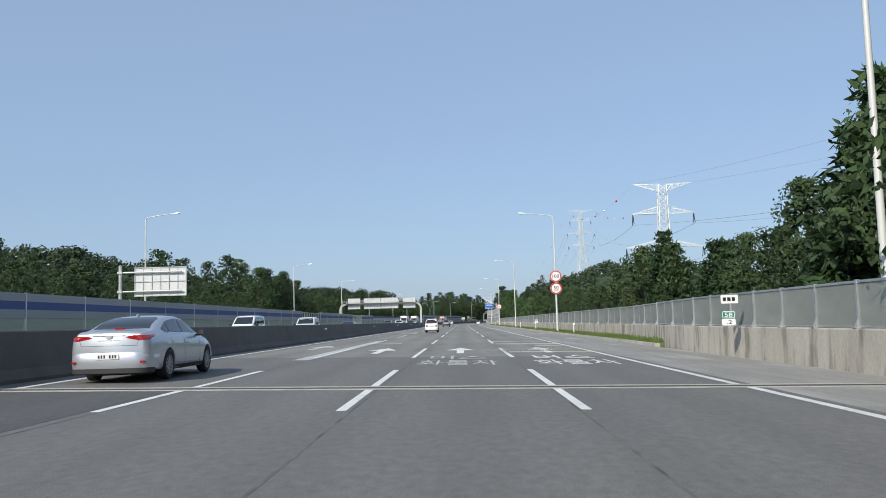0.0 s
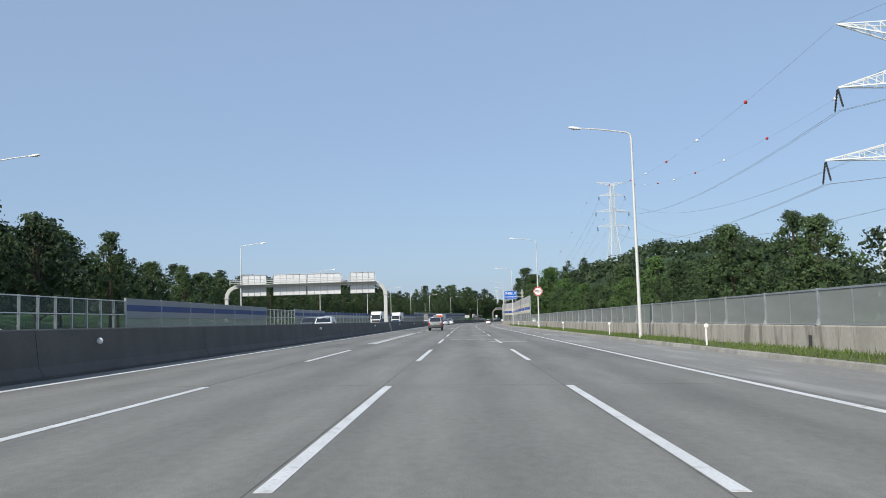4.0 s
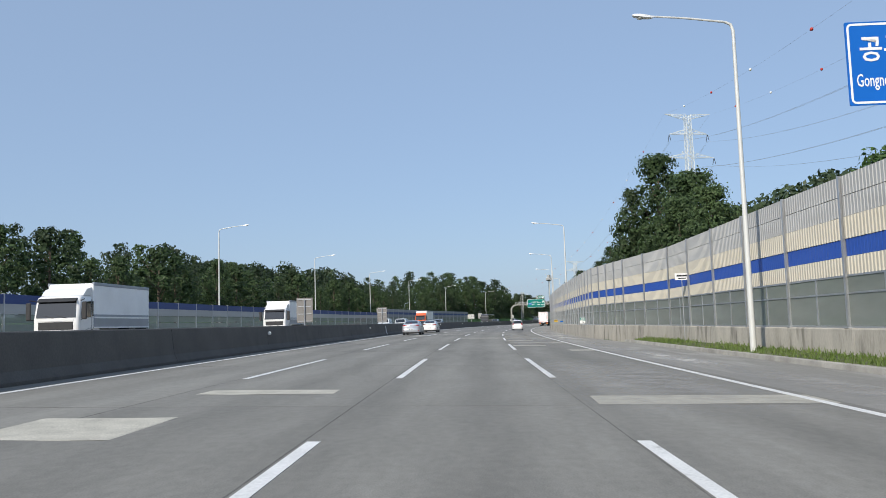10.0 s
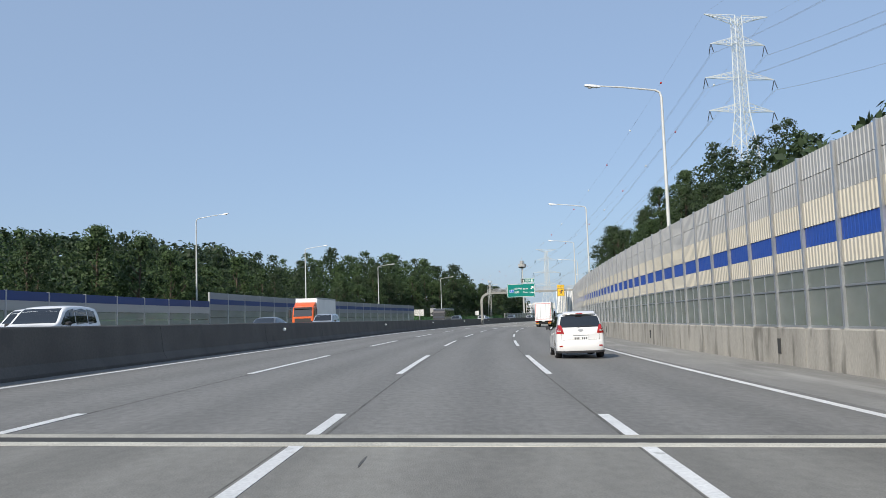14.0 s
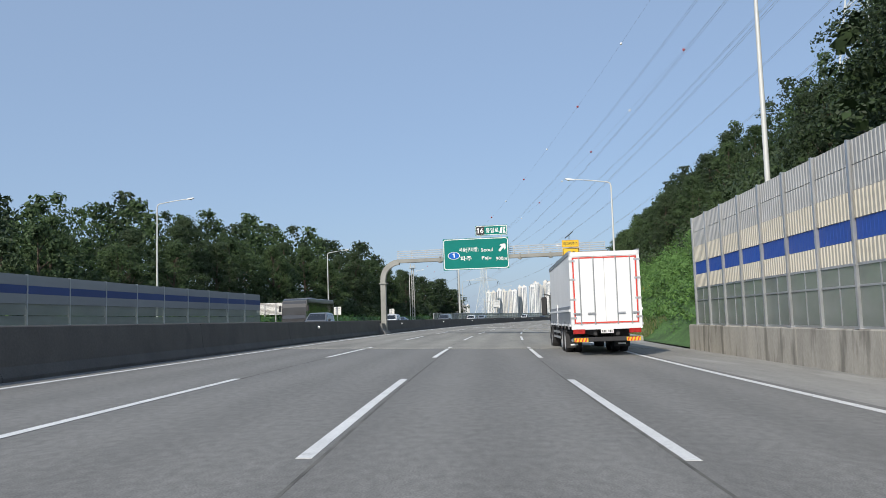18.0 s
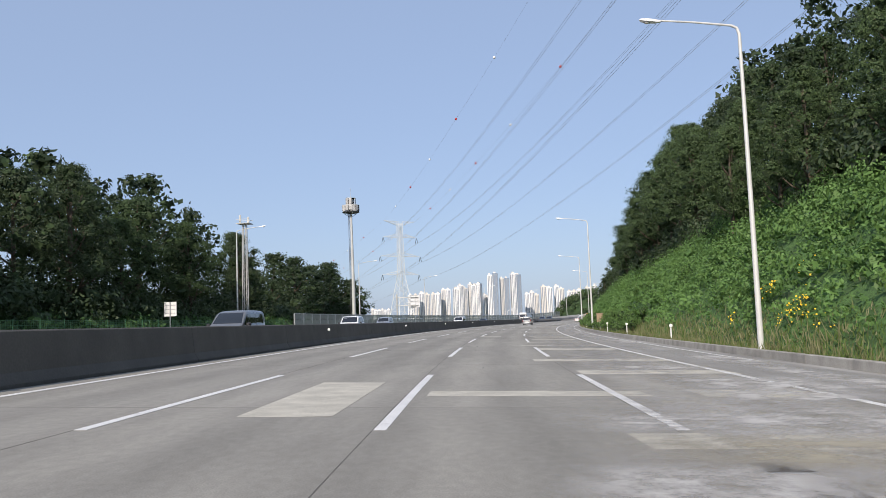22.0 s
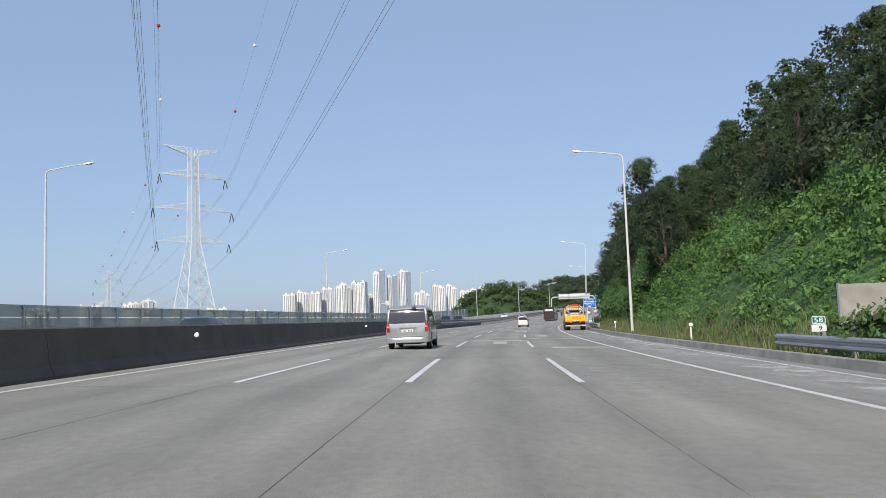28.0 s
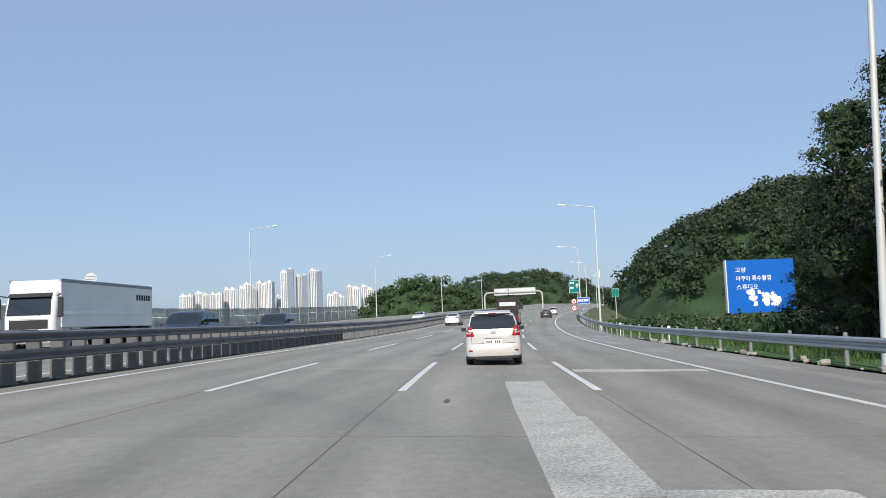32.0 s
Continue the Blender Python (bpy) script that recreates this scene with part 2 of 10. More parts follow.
def mat(name, color, rough=0.6, metal=0.0, vary=0.0, scale=3.0, bump=0.0, bump_scale=40.0, fine=0.0, coat=0.0, rand=0.0, uv=False, stretch=(1, 1, 1), hue=None, spec=0.5, stain=None):
    """A principled surface with two scales of variation, a random shade for each object and a fine relief."""
    mt = bpy.data.materials.new(name)
    mt.use_nodes = True
    nt = mt.node_tree
    N, L = nt.nodes, nt.links
    bs = N["Principled BSDF"]
    bs.inputs["Roughness"].default_value, bs.inputs["Metallic"].default_value = rough, metal
    bs.inputs["Specular IOR Level"].default_value = spec
    bs.inputs["Coat Weight"].default_value = coat
    bs.inputs["Coat Roughness"].default_value = 0.06
    tc, mp = N.new("ShaderNodeTexCoord"), N.new("ShaderNodeMapping")
    mp.inputs["Scale"].default_value = stretch
    L.new(tc.outputs["UV" if uv else "Object"], mp.inputs[0])

    def tex(sc, detail=4.0):
        t = N.new("ShaderNodeTexNoise")
        t.inputs["Scale"].default_value, t.inputs["Detail"].default_value = sc, detail
        L.new(mp.outputs[0], t.inputs["Vector"])
        return t.outputs["Fac"]

    def scaled(fac, amount):
        r = N.new("ShaderNodeMapRange")
        r.inputs[1].default_value, r.inputs[2].default_value = 0.3, 0.7
        r.inputs[3].default_value, r.inputs[4].default_value = 1 - amount, 1 + amount
        L.new(fac, r.inputs[0])
        return r.outputs[0]

    def mul(a, b):
        x = N.new("ShaderNodeMath")
        x.operation = "MULTIPLY"
        L.new(a, x.inputs[0]), L.new(b, x.inputs[1])
        return x.outputs[0]

    shade = None
    if vary:
        shade = scaled(tex(scale), vary)
    if fine:
        f = scaled(tex(scale * 23, 3), fine)
        shade = mul(shade, f) if shade else f
    if rand:
        oi = N.new("ShaderNodeObjectInfo")
        r = N.new("ShaderNodeMapRange")
        r.inputs[3].default_value, r.inputs[4].default_value = 1 - rand, 1 + rand
        L.new(oi.outputs["Random"], r.inputs[0])
        shade = mul(shade, r.outputs[0]) if shade else r.outputs[0]
    if shade:
        mx = N.new("ShaderNodeMix")
        mx.data_type, mx.blend_type = "RGBA", "MULTIPLY"
        mx.inputs[0].default_value = 1.0
        mx.inputs[6].default_value = (*color, 1)
        L.new(shade, mx.inputs[7])
        out = mx.outputs[2]
        if stain:  # colour, scale, threshold, amount
            st = N.new("ShaderNodeMapRange")
            st.inputs[1].default_value, st.inputs[2].default_value = stain[2], stain[2] + 0.12
            st.inputs[4].default_value = stain[3]
            L.new(tex(stain[1], 8), st.inputs[0])
            m2 = N.new("ShaderNodeMix")
            m2.data_type = "RGBA"
            L.new(st.outputs[0], m2.inputs[0]), L.new(out, m2.inputs[6])
            m2.inputs[7].default_value = (*stain[0], 1)
            out = m2.outputs[2]
        L.new(out, bs.inputs["Base Color"])
    else:
        bs.inputs["Base Color"].default_value = (*color, 1)
    if bump:
        bp = N.new("ShaderNodeBump")
        bp.inputs["Strength"].default_value, bp.inputs["Distance"].default_value = bump, 0.02
        L.new(tex(bump_scale, 5), bp.inputs["Height"])
        L.new(bp.outputs[0], bs.inputs["Normal"])
    return mt


def leaf_mat(name, dark, light, thin=0.3):
    """Leaves: two greens mixed by clump and by tree, a little light passing through."""
    mt = bpy.data.materials.new(name)
    mt.use_nodes = True
    nt = mt.node_tree
    N, L = nt.nodes, nt.links
    bs, out = N["Principled BSDF"], N["Material Output"]
    bs.inputs["Roughness"].default_value = 0.55
    bs.inputs["Specular IOR Level"].default_value = 0.3
    g, oi, ge = N.new("ShaderNodeTexNoise"), N.new("ShaderNodeObjectInfo"), N.new("ShaderNodeNewGeometry")
    g.inputs["Scale"].default_value = 0.35
    tc = N.new("ShaderNodeTexCoord")
    L.new(tc.outputs["Object"], g.inputs["Vector"])
    a1, a2 = N.new("ShaderNodeMath"), N.new("ShaderNodeMath")
    a1.operation, a2.operation = "MULTIPLY_ADD", "MULTIPLY_ADD"
    L.new(ge.outputs["Random Per Island"], a1.inputs[0])
    a1.inputs[1].default_value = 0.35
    L.new(g.outputs["Fac"], a1.inputs[2])
    L.new(oi.outputs["Random"], a2.inputs[0])
    a2.inputs[1].default_value = 0.45
    L.new(a1.outputs[0], a2.inputs[2])
    mr = N.new("ShaderNodeMapRange")
    mr.inputs[1].default_value, mr.inputs[2].default_value = 0.45, 1.25
    L.new(a2.outputs[0], mr.inputs[0])
    mx = N.new("ShaderNodeMix")
    mx.data_type = "RGBA"
    mx.inputs[6].default_value, mx.inputs[7].default_value = (*dark, 1), (*light, 1)
    L.new(mr.outputs[0], mx.inputs[0])
    L.new(mx.outputs[2], bs.inputs["Base Color"])
    tr, ms = N.new("ShaderNodeBsdfTranslucent"), N.new("ShaderNodeMixShader")
    L.new(mx.outputs[2], tr.inputs[0])
    ms.inputs[0].default_value = thin
    L.new(bs.outputs[0], ms.inputs[1]), L.new(tr.outputs[0], ms.inputs[2]), L.new(ms.outputs[0], out.inputs[0])
    return mt


def glass_mat(name, tint, rough=0.05, clear=0.0):
    """Dark car glass, or (clear > 0) a sheet that lets that share of light straight through."""
    mt = bpy.data.materials.new(name)
    mt.use_nodes = True
    N, L = mt.node_tree.nodes, mt.node_tree.links
    bs = N["Principled BSDF"]
    bs.inputs["Base Color"].default_value = (*tint, 1)
    bs.inputs["Roughness"].default_value = rough
    bs.inputs["IOR"].default_value = 1.5 if clear else 1.9
    if clear:
        tr, ms = N.new("ShaderNodeBsdfTransparent"), N.new("ShaderNodeMixShader")
        tr.inputs[0].default_value = (0.8, 0.86, 0.84, 1)
        no = N.new("ShaderNodeTexNoise")
        no.inputs["Scale"].default_value, no.inputs["Detail"].default_value = 0.9, 6
        tc = N.new("ShaderNodeTexCoord")
        L.new(tc.outputs["Object"], no.inputs["Vector"])
        mr = N.new("ShaderNodeMapRange")
        mr.inputs[1].default_value, mr.inputs[2].default_value = 0.3, 0.75
        mr.inputs[3].default_value, mr.inputs[4].default_value = clear, clear * 0.45
        L.new(no.outputs["Fac"], mr.inputs[0])
        L.new(mr.outputs[0], ms.inputs[0])
        L.new(bs.outputs[0], ms.inputs[1]), L.new(tr.outputs[0], ms.inputs[2]), L.new(ms.outputs[0], N["Material Output"].inputs[0])
    return mt


def road_mat(name, color, track=0.06, slab=0.05, grain=0.16, cloud=0.10, smear=0.0, smear_col=(0.4, 0.39, 0.36)):
    """A driven surface, laid out by metres across and along: wheel tracks, slabs of slightly different tone, cloudy wear, aggregate grain."""
    mt = bpy.data.materials.new(name)
    mt.use_nodes = True
    N, L = mt.node_tree.nodes, mt.node_tree.links
    bs = N["Principled BSDF"]
    bs.inputs["Roughness"].default_value = 0.85
    tc, sp = N.new("ShaderNodeTexCoord"), N.new("ShaderNodeSeparateXYZ")
    L.new(tc.outputs["UV"], sp.inputs[0])

    def math_(op, a, b=None, c=None):
        n = N.new("ShaderNodeMath")
        n.operation = op
        for k, v in enumerate((a, b, c)):
            if v is None:
                continue
            if isinstance(v, (int, float)):
                n.inputs[k].default_value = v
            else:
                L.new(v, n.inputs[k])
        return n.outputs[0]

    def tex(sx, sy, detail=3.0):
        mp, t = N.new("ShaderNodeMapping"), N.new("ShaderNodeTexNoise")
        mp.inputs["Scale"].default_value = (sx, sy, 1)
        t.inputs["Scale"].default_value, t.inputs["Detail"].default_value = 1.0, detail
        L.new(tc.outputs["UV"], mp.inputs[0])
        L.new(mp.outputs[0], t.inputs["Vector"])
        return t.outputs["Fac"]

    wander = math_("MULTIPLY_ADD", tex(0.2, 0.02, 2), 0.5, sp.outputs[0])
    shade = math_("MULTIPLY_ADD", math_("COSINE", math_("MULTIPLY", math_("ADD", wander, -0.35), 2 * math.pi / 1.8)), -track, 1.0)
    cell, wn = N.new("ShaderNodeCombineXYZ"), N.new("ShaderNodeTexWhiteNoise")
    L.new(math_("FLOOR", math_("DIVIDE", math_("ADD", sp.outputs[0], 1.8), 3.6)), cell.inputs[0])
    L.new(math_("FLOOR", math_("DIVIDE", math_("ADD", sp.outputs[1], 10.0), 12.0)), cell.inputs[1])
    L.new(cell.outputs[0], wn.inputs["Vector"])
    for fac, amount in ((wn.outputs["Value"], slab), (tex(0.35, 0.06), cloud * 2.2), (tex(2.2, 0.35, 4), cloud * 1.6), (tex(9, 5, 3), grain * 1.2), (tex(60, 60, 2), grain * 2.4)):
        shade = math_("MULTIPLY", shade, math_("MULTIPLY_ADD", fac, 2 * amount, 1 - amount))
    mx = N.new("ShaderNodeMix")
    mx.data_type, mx.blend_type = "RGBA", "MULTIPLY"
    mx.inputs[0].default_value = 1.0
    mx.inputs[6].default_value = (*color, 1)
    L.new(shade, mx.inputs[7])
    out = mx.outputs[2]
    if smear:
        st = N.new("ShaderNodeMapRange")
        st.inputs[1].default_value, st.inputs[2].default_value, st.inputs[4].default_value = 0.52, 0.72, smear
        L.new(tex(0.9, 0.13, 9), st.inputs[0])
        m2 = N.new("ShaderNodeMix")
        m2.data_type = "RGBA"
        L.new(st.outputs[0], m2.inputs[0]), L.new(out, m2.inputs[6])
        m2.inputs[7].default_value = (*smear_col, 1)
        out = m2.outputs[2]
    L.new(out, bs.inputs["Base Color"])
    bp = N.new("ShaderNodeBump")
    bp.inputs["Strength"].default_value, bp.inputs["Distance"].default_value = 0.35, 0.01
    L.new(tex(70, 70, 2), bp.inputs["Height"])
    L.new(bp.outputs[0], bs.inputs["Normal"])
    return mt


def dust_mat(name, color, strength):
    """Pale dust rubbed into the road: breaks up and fades out towards its edges."""
    mt = bpy.data.materials.new(name)
    mt.use_nodes = True
    N, L = mt.node_tree.nodes, mt.node_tree.links
    bs = N["Principled BSDF"]
    bs.inputs["Base Color"].default_value, bs.inputs["Roughness"].default_value = (*color, 1), 0.95
    tc, sp, no = N.new("ShaderNodeTexCoord"), N.new("ShaderNodeSeparateXYZ"), N.new("ShaderNodeTexNoise")
    L.new(tc.outputs["UV"], sp.inputs[0])
    L.new(tc.outputs["Object"], no.inputs["Vector"])
    no.inputs["Scale"].default_value, no.inputs["Detail"].default_value, no.inputs["Roughness"].default_value = 1.4, 12, 0.68
    v = None
    for k in (0, 1):
        for sg, off in ((1, 0.0), (-1, 1.0)):
            m = N.new("ShaderNodeMath")
            m.operation = "MULTIPLY_ADD"
            L.new(sp.outputs[k], m.inputs[0])
            m.inputs[1].default_value, m.inputs[2].default_value = sg * 3.2, off * 3.2
            m.use_clamp = True
            if v is not None:
                q = N.new("ShaderNodeMath")
                q.operation = "MULTIPLY"
                L.new(v, q.inputs[0]), L.new(m.outputs[0], q.inputs[1])
                v = q.outputs[0]
            else:
                v = m.outputs[0]
    r = N.new("ShaderNodeMapRange")
    r.inputs[1].default_value, r.inputs[2].default_value, r.inputs[4].default_value = 0.38, 0.60, strength
    L.new(no.outputs["Fac"], r.inputs[0])
    q = N.new("ShaderNodeMath")
    q.operation = "MULTIPLY"
    L.new(v, q.inputs[0]), L.new(r.outputs[0], q.inputs[1])
    tr, ms = N.new("ShaderNodeBsdfTransparent"), N.new("ShaderNodeMixShader")
    L.new(q.outputs[0], ms.inputs[0])
    L.new(tr.outputs[0], ms.inputs[1]), L.new(bs.outputs[0], ms.inputs[2]), L.new(ms.outputs[0], N["Material Output"].inputs[0])
    return mt


CONCRETE_ROAD = road_mat("road_concrete", (0.262, 0.252, 0.222), 0.09, 0.05, 0.18, 0.14)
CONCRETE_WORN = road_mat("road_concrete_worn", (0.205, 0.199, 0.178), 0.09, 0.05, 0.18, 0.14)
CONCRETE_PALE = road_mat("road_concrete_pale", (0.272, 0.262, 0.230), 0.09, 0.05, 0.18, 0.14)
ASPHALT_PALE = road_mat("road_asphalt_pale", (0.186, 0.182, 0.170), 0.07, 0.0, 0.3, 0.06)
ASPHALT = road_mat("road_asphalt", (0.145, 0.142, 0.134), 0.05, 0.0, 0.3, 0.06)
OVERLAY = road_mat("road_overlay", (0.085, 0.084, 0.082), 0.05, 0.0, 0.3, 0.08)
SHOULDER = road_mat("shoulder_concrete", (0.25, 0.244, 0.225), 0.0, 0.08, 0.18, 0.12, 0.75, (0.42, 0.41, 0.385))
DUST = dust_mat("road_dust", (0.44, 0.43, 0.41), 0.5)
DUST_WHITE = dust_mat("road_dust_white", (0.54, 0.53, 0.505), 0.9)
DUST_WARM = dust_mat("road_dust_warm", (0.42, 0.385, 0.29), 0.75)
PATCH = mat("repair_concrete", (0.46, 0.44, 0.375), 0.85, vary=0.16, scale=2.0, fine=0.22, rand=0.16)
PATCH_ROUGH = mat("repair_rough", (0.47, 0.462, 0.425), 0.95, vary=0.14, scale=1.5, fine=0.4, bump=0.6, bump_scale=60)
JOINT_FAINT = mat("joint_faint", (0.115, 0.111, 0.10), 0.9, vary=0.45, scale=1.5)
JOINT = mat("joint_dark", (0.05, 0.05, 0.048), 0.9)
PAINT = mat("road_paint", (0.70, 0.70, 0.68), 0.6, vary=0.10, scale=1.3, fine=0.12, rand=0.06, stain=((0.42, 0.42, 0.40), 4.0, 0.60, 0.8))
PAINT_WORN = mat("road_paint_worn", (0.50, 0.50, 0.485), 0.7, vary=0.2, scale=1.8, fine=0.25, stain=((0.24, 0.24, 0.23), 2.5, 0.54, 0.85))
BARRIER = mat("barrier_concrete", (0.107, 0.101, 0.092), 0.9, vary=0.14, scale=0.8, fine=0.10, rand=0.05, stain=((0.075, 0.073, 0.068), 0.9, 0.60, 0.6))
PARAPET = mat("parapet_concrete", (0.40, 0.375, 0.325), 0.9, vary=0.16, scale=1.4, fine=0.12, rand=0.06, stretch=(1, 1, 0.25), stain=((0.17, 0.16, 0.135), 1.9, 0.53, 0.85))
KERB = mat("kerb_concrete", (0.33, 0.318, 0.287), 0.9, vary=0.24, scale=1.5, fine=0.12, rand=0.08)
STEEL = mat("galvanised_steel", (0.50, 0.515, 0.53), 0.42, 0.75, vary=0.1, scale=2.0, rand=0.06)
POLE = mat("pole_paint", (0.62, 0.63, 0.61), 0.5, 0.1, vary=0.06, scale=1.0)
RAIL_DARK = mat("rail_steel_grey", (0.20, 0.205, 0.215), 0.5, 0.5, vary=0.14, scale=1.0, rand=0.08)
RAIL_LIGHT = mat("rail_steel", (0.42, 0.435, 0.45), 0.45, 0.6, vary=0.1, scale=1.0)
SOIL = mat("soil_grass", (0.10, 0.115, 0.05), 0.95, vary=0.35, scale=0.25, fine=0.3, bump=0.5, bump_scale=8)
DARK = mat("dark_rubber", (0.02, 0.02, 0.021), 0.75, vary=0.1, scale=8)

GLASS_FENCE = glass_mat("dusty_acrylic", (0.33, 0.35, 0.33), 0.35, clear=0.5)
GLASS_WALL = glass_mat("dusty_wall_panes", (0.31, 0.335, 0.31), 0.35, clear=0.56)
GLASS_FENCE.use_backface_culling = False
GLASS_CLEAR = glass_mat("clear_acrylic", (0.10, 0.12, 0.12), 0.2, clear=0.85)
BEIGE = mat("beige_panel", (0.52, 0.49, 0.41), 0.6, vary=0.08, scale=1.5, rand=0.04)
BLUE = mat("blue_panel", (0.018, 0.075, 0.36), 0.5, vary=0.08, scale=1.5, rand=0.06)
GREY_PANEL = mat("grey_panel", (0.40, 0.405, 0.40), 0.55, 0.1, vary=0.08, scale=1.5, rand=0.05)
GREY_DARK = mat("grey_panel_dull", (0.27, 0.285, 0.30), 0.6, 0.1, vary=0.1, scale=0.8, rand=0.06)
BLUE_DULL = mat("blue_panel_dull", (0.03, 0.06, 0.20), 0.6, vary=0.1, scale=0.8, rand=0.08)
WHITE = mat("white_paint", (0.78, 0.78, 0.76), 0.5, vary=0.05, scale=2.0)
SIGN_WHITE = mat("sign_white", (0.80, 0.80, 0.79), 0.45)
SIGN_GREEN = mat("sign_green", (0.0, 0.185, 0.155), 0.45, vary=0.05, scale=1.0, spec=0.2)
SIGN_BLUE = mat("sign_blue", (0.008, 0.125, 0.50), 0.45, vary=0.05, scale=1.0, spec=0.2)
SIGN_RED = mat("sign_red", (0.55, 0.025, 0.02), 0.4, vary=0.05, scale=3)
SIGN_ORANGE = mat("sign_orange", (0.62, 0.24, 0.02), 0.45, vary=0.05, scale=2)
SIGN_YELLOW = mat("sign_yellow", (0.80, 0.50, 0.02), 0.45, vary=0.05, scale=2)
SIGN_BLACK = mat("sign_black", (0.02, 0.02, 0.022), 0.5)
SIGN_BACK = mat("sign_back", (0.66, 0.67, 0.67), 0.4, 0.2, vary=0.06, scale=1.0)
GANTRY_OLD = mat("gantry_steel_dull", (0.27, 0.27, 0.25), 0.6, 0.2, vary=0.15, scale=0.8)
FOOT_GREY = mat("foot_concrete", (0.19, 0.187, 0.178), 0.9, vary=0.2, scale=1.2, fine=0.12)
GANTRY = mat("gantry_steel", (0.50, 0.51, 0.49), 0.55, 0.2, vary=0.1, scale=0.8)
PYLON = mat("pylon_paint", (0.74, 0.77, 0.77), 0.5, 0.2)
WIRE = mat("wire_aluminium", (0.36, 0.37, 0.38), 0.5, 0.6)

# ---- ground, carriageways, kerbs ----
g = Geo()
nx = 40
for i in range(nx + 1):
    for j in range(nx + 1):
        x, y = -3600 + 7600 * i / nx, -2200 + 7000 * j / nx
        g.v.append((x, y, -0.35))
g.f = [(i * (nx + 1) + j, (i + 1) * (nx + 1) + j, (i + 1) * (nx + 1) + j + 1, i * (nx + 1) + j + 1) for i in range(nx) for j in range(nx)]
thing("ground", "dry green grass and soil beside the motorway", "ground", kind="structure", geo=g, material=SOIL)

ROAD_A, ROAD_B = -80.0, 1500.0
ASPHALT_RUNS = [(ROAD_A, 20.0), (347.0, 467.5)]
CONCRETE_RUNS = [(20.0, 347.0, CONCRETE_WORN), (467.5, 690.0, CONCRETE_ROAD), (690.0, ROAD_B, CONCRETE_PALE)]
road_main = thing("road", "four-lane motorway carriageway of worn grey concrete and asphalt", "road", kind="structure")
for a, b, mt in CONCRETE_RUNS:
    part("concrete_surface", Geo().sweep([(-9.75, -0.3), (-9.75, 0), (-5.4, 0), (-1.8, 0), (1.8, 0), (5.4, 0), (5.7, 0), (5.7, -0.3)], a, b, 6), mt, road_main)
for a, b in ASPHALT_RUNS:
    part("asphalt_surface", Geo().sweep([(-9.75, -0.3), (-9.75, 0), (-5.4, 0), (-1.8, 0), (1.8, 0), (5.4, 0), (5.7, 0), (5.7, -0.3)], a, b, 6), ASPHALT if a < 0 else ASPHALT_PALE, road_main, "dark grey asphalt on the bridge deck")
road_far = thing("road_opposite", "opposite carriageway of grey concrete", "road", kind="structure")
part("concrete_surface", Geo().sweep([(-30.2, -0.3), (-30.2, 0), (-10.6, 0), (-10.6, -0.3)], ROAD_A, ROAD_B, 6), CONCRETE_ROAD, road_far)


def kerb_at(s):
    """How far right the shoulder reaches."""
    return float(np.interp(s, [-80, 22, 40, 290, 308, 468, 480, 700, 760, 1500], [9.3, 9.3, 9.35, 9.35, 8.55, 8.55, 8.75, 8.75, 8.6, 8.6]))


def wall_at(s):
    """Where the parapet or the foot of the noise wall stands."""
    return float(np.interp(s, [-80, 24, 42, 288, 306, 1500], [9.3, 9.3, 10.7, 10.7, 8.55, 8.55]))


shoulder = thing("shoulder", "hard shoulder of pale dusty concrete", "road shoulder", kind="structure")
part("shoulder_surface", Geo().sweep(lambda s: [(5.7, -0.3), (5.7, 0), (7.2, 0.0), (kerb_at(s), 0.0), (kerb_at(s), -0.3)], ROAD_A, ROAD_B, 6), SHOULDER, shoulder)

# painted lines: 10 m strokes and 10 m gaps, with the drift that the paint has
DASH_OFF = [(-40, -1.8), (0, -1.8), (20, 0.6), (40, 2.1), (80, 0.7), (100, 0.25), (140, -0.2), (160, -0.2), (220, -0.7), (240, -0.2), (260, -0.35), (280, 0), (300, 0.8), (320, 0.3), (340, 0.45), (360, 2.1), (400, 1.5), (420, 0.9), (440, 0.7), (460, 0.8), (480, -1.6), (500, -1.3), (520, -0.7), (540, 0.6), (560, 0.6), (580, 1.4), (600, 2.1), (660, 3.1), (680, 3.3), (700, 1.0), (720, -0.3), (800, 0.1), (1500, 0.1)]


def stroke(d, s0, s1, w, z=0.005, t=0.004):
    return Geo().sweep([(d - w / 2, z - t), (d - w / 2, z), (d + w / 2, z), (d + w / 2, z - t)], s0, s1, 5)


for line in (-5.37, -1.77, 1.77):
    for k in range(-4, 58):
        s = 20.0 * k
        s -= float(np.interp(s, [p[0] for p in DASH_OFF], [p[1] for p in DASH_OFF]))
        part("lane_dash", stroke(line, s, s + 10.0, 0.15), PAINT, road_main)
for line in (-9.0, 5.4):
    for k in range(0, 37):
        part("edge_line", stroke(line, ROAD_A + 40 * k, ROAD_A + 40 * k + 40, 0.17), PAINT, road_main)
part("kerb_line", stroke(8.02, 556, 774, 0.13), PAINT, road_main, "thin white line at the foot of the kerb")
for line in (-11.4, -29.0):
    part("edge_line", stroke(line, ROAD_A, ROAD_B, 0.17), PAINT, road_far)
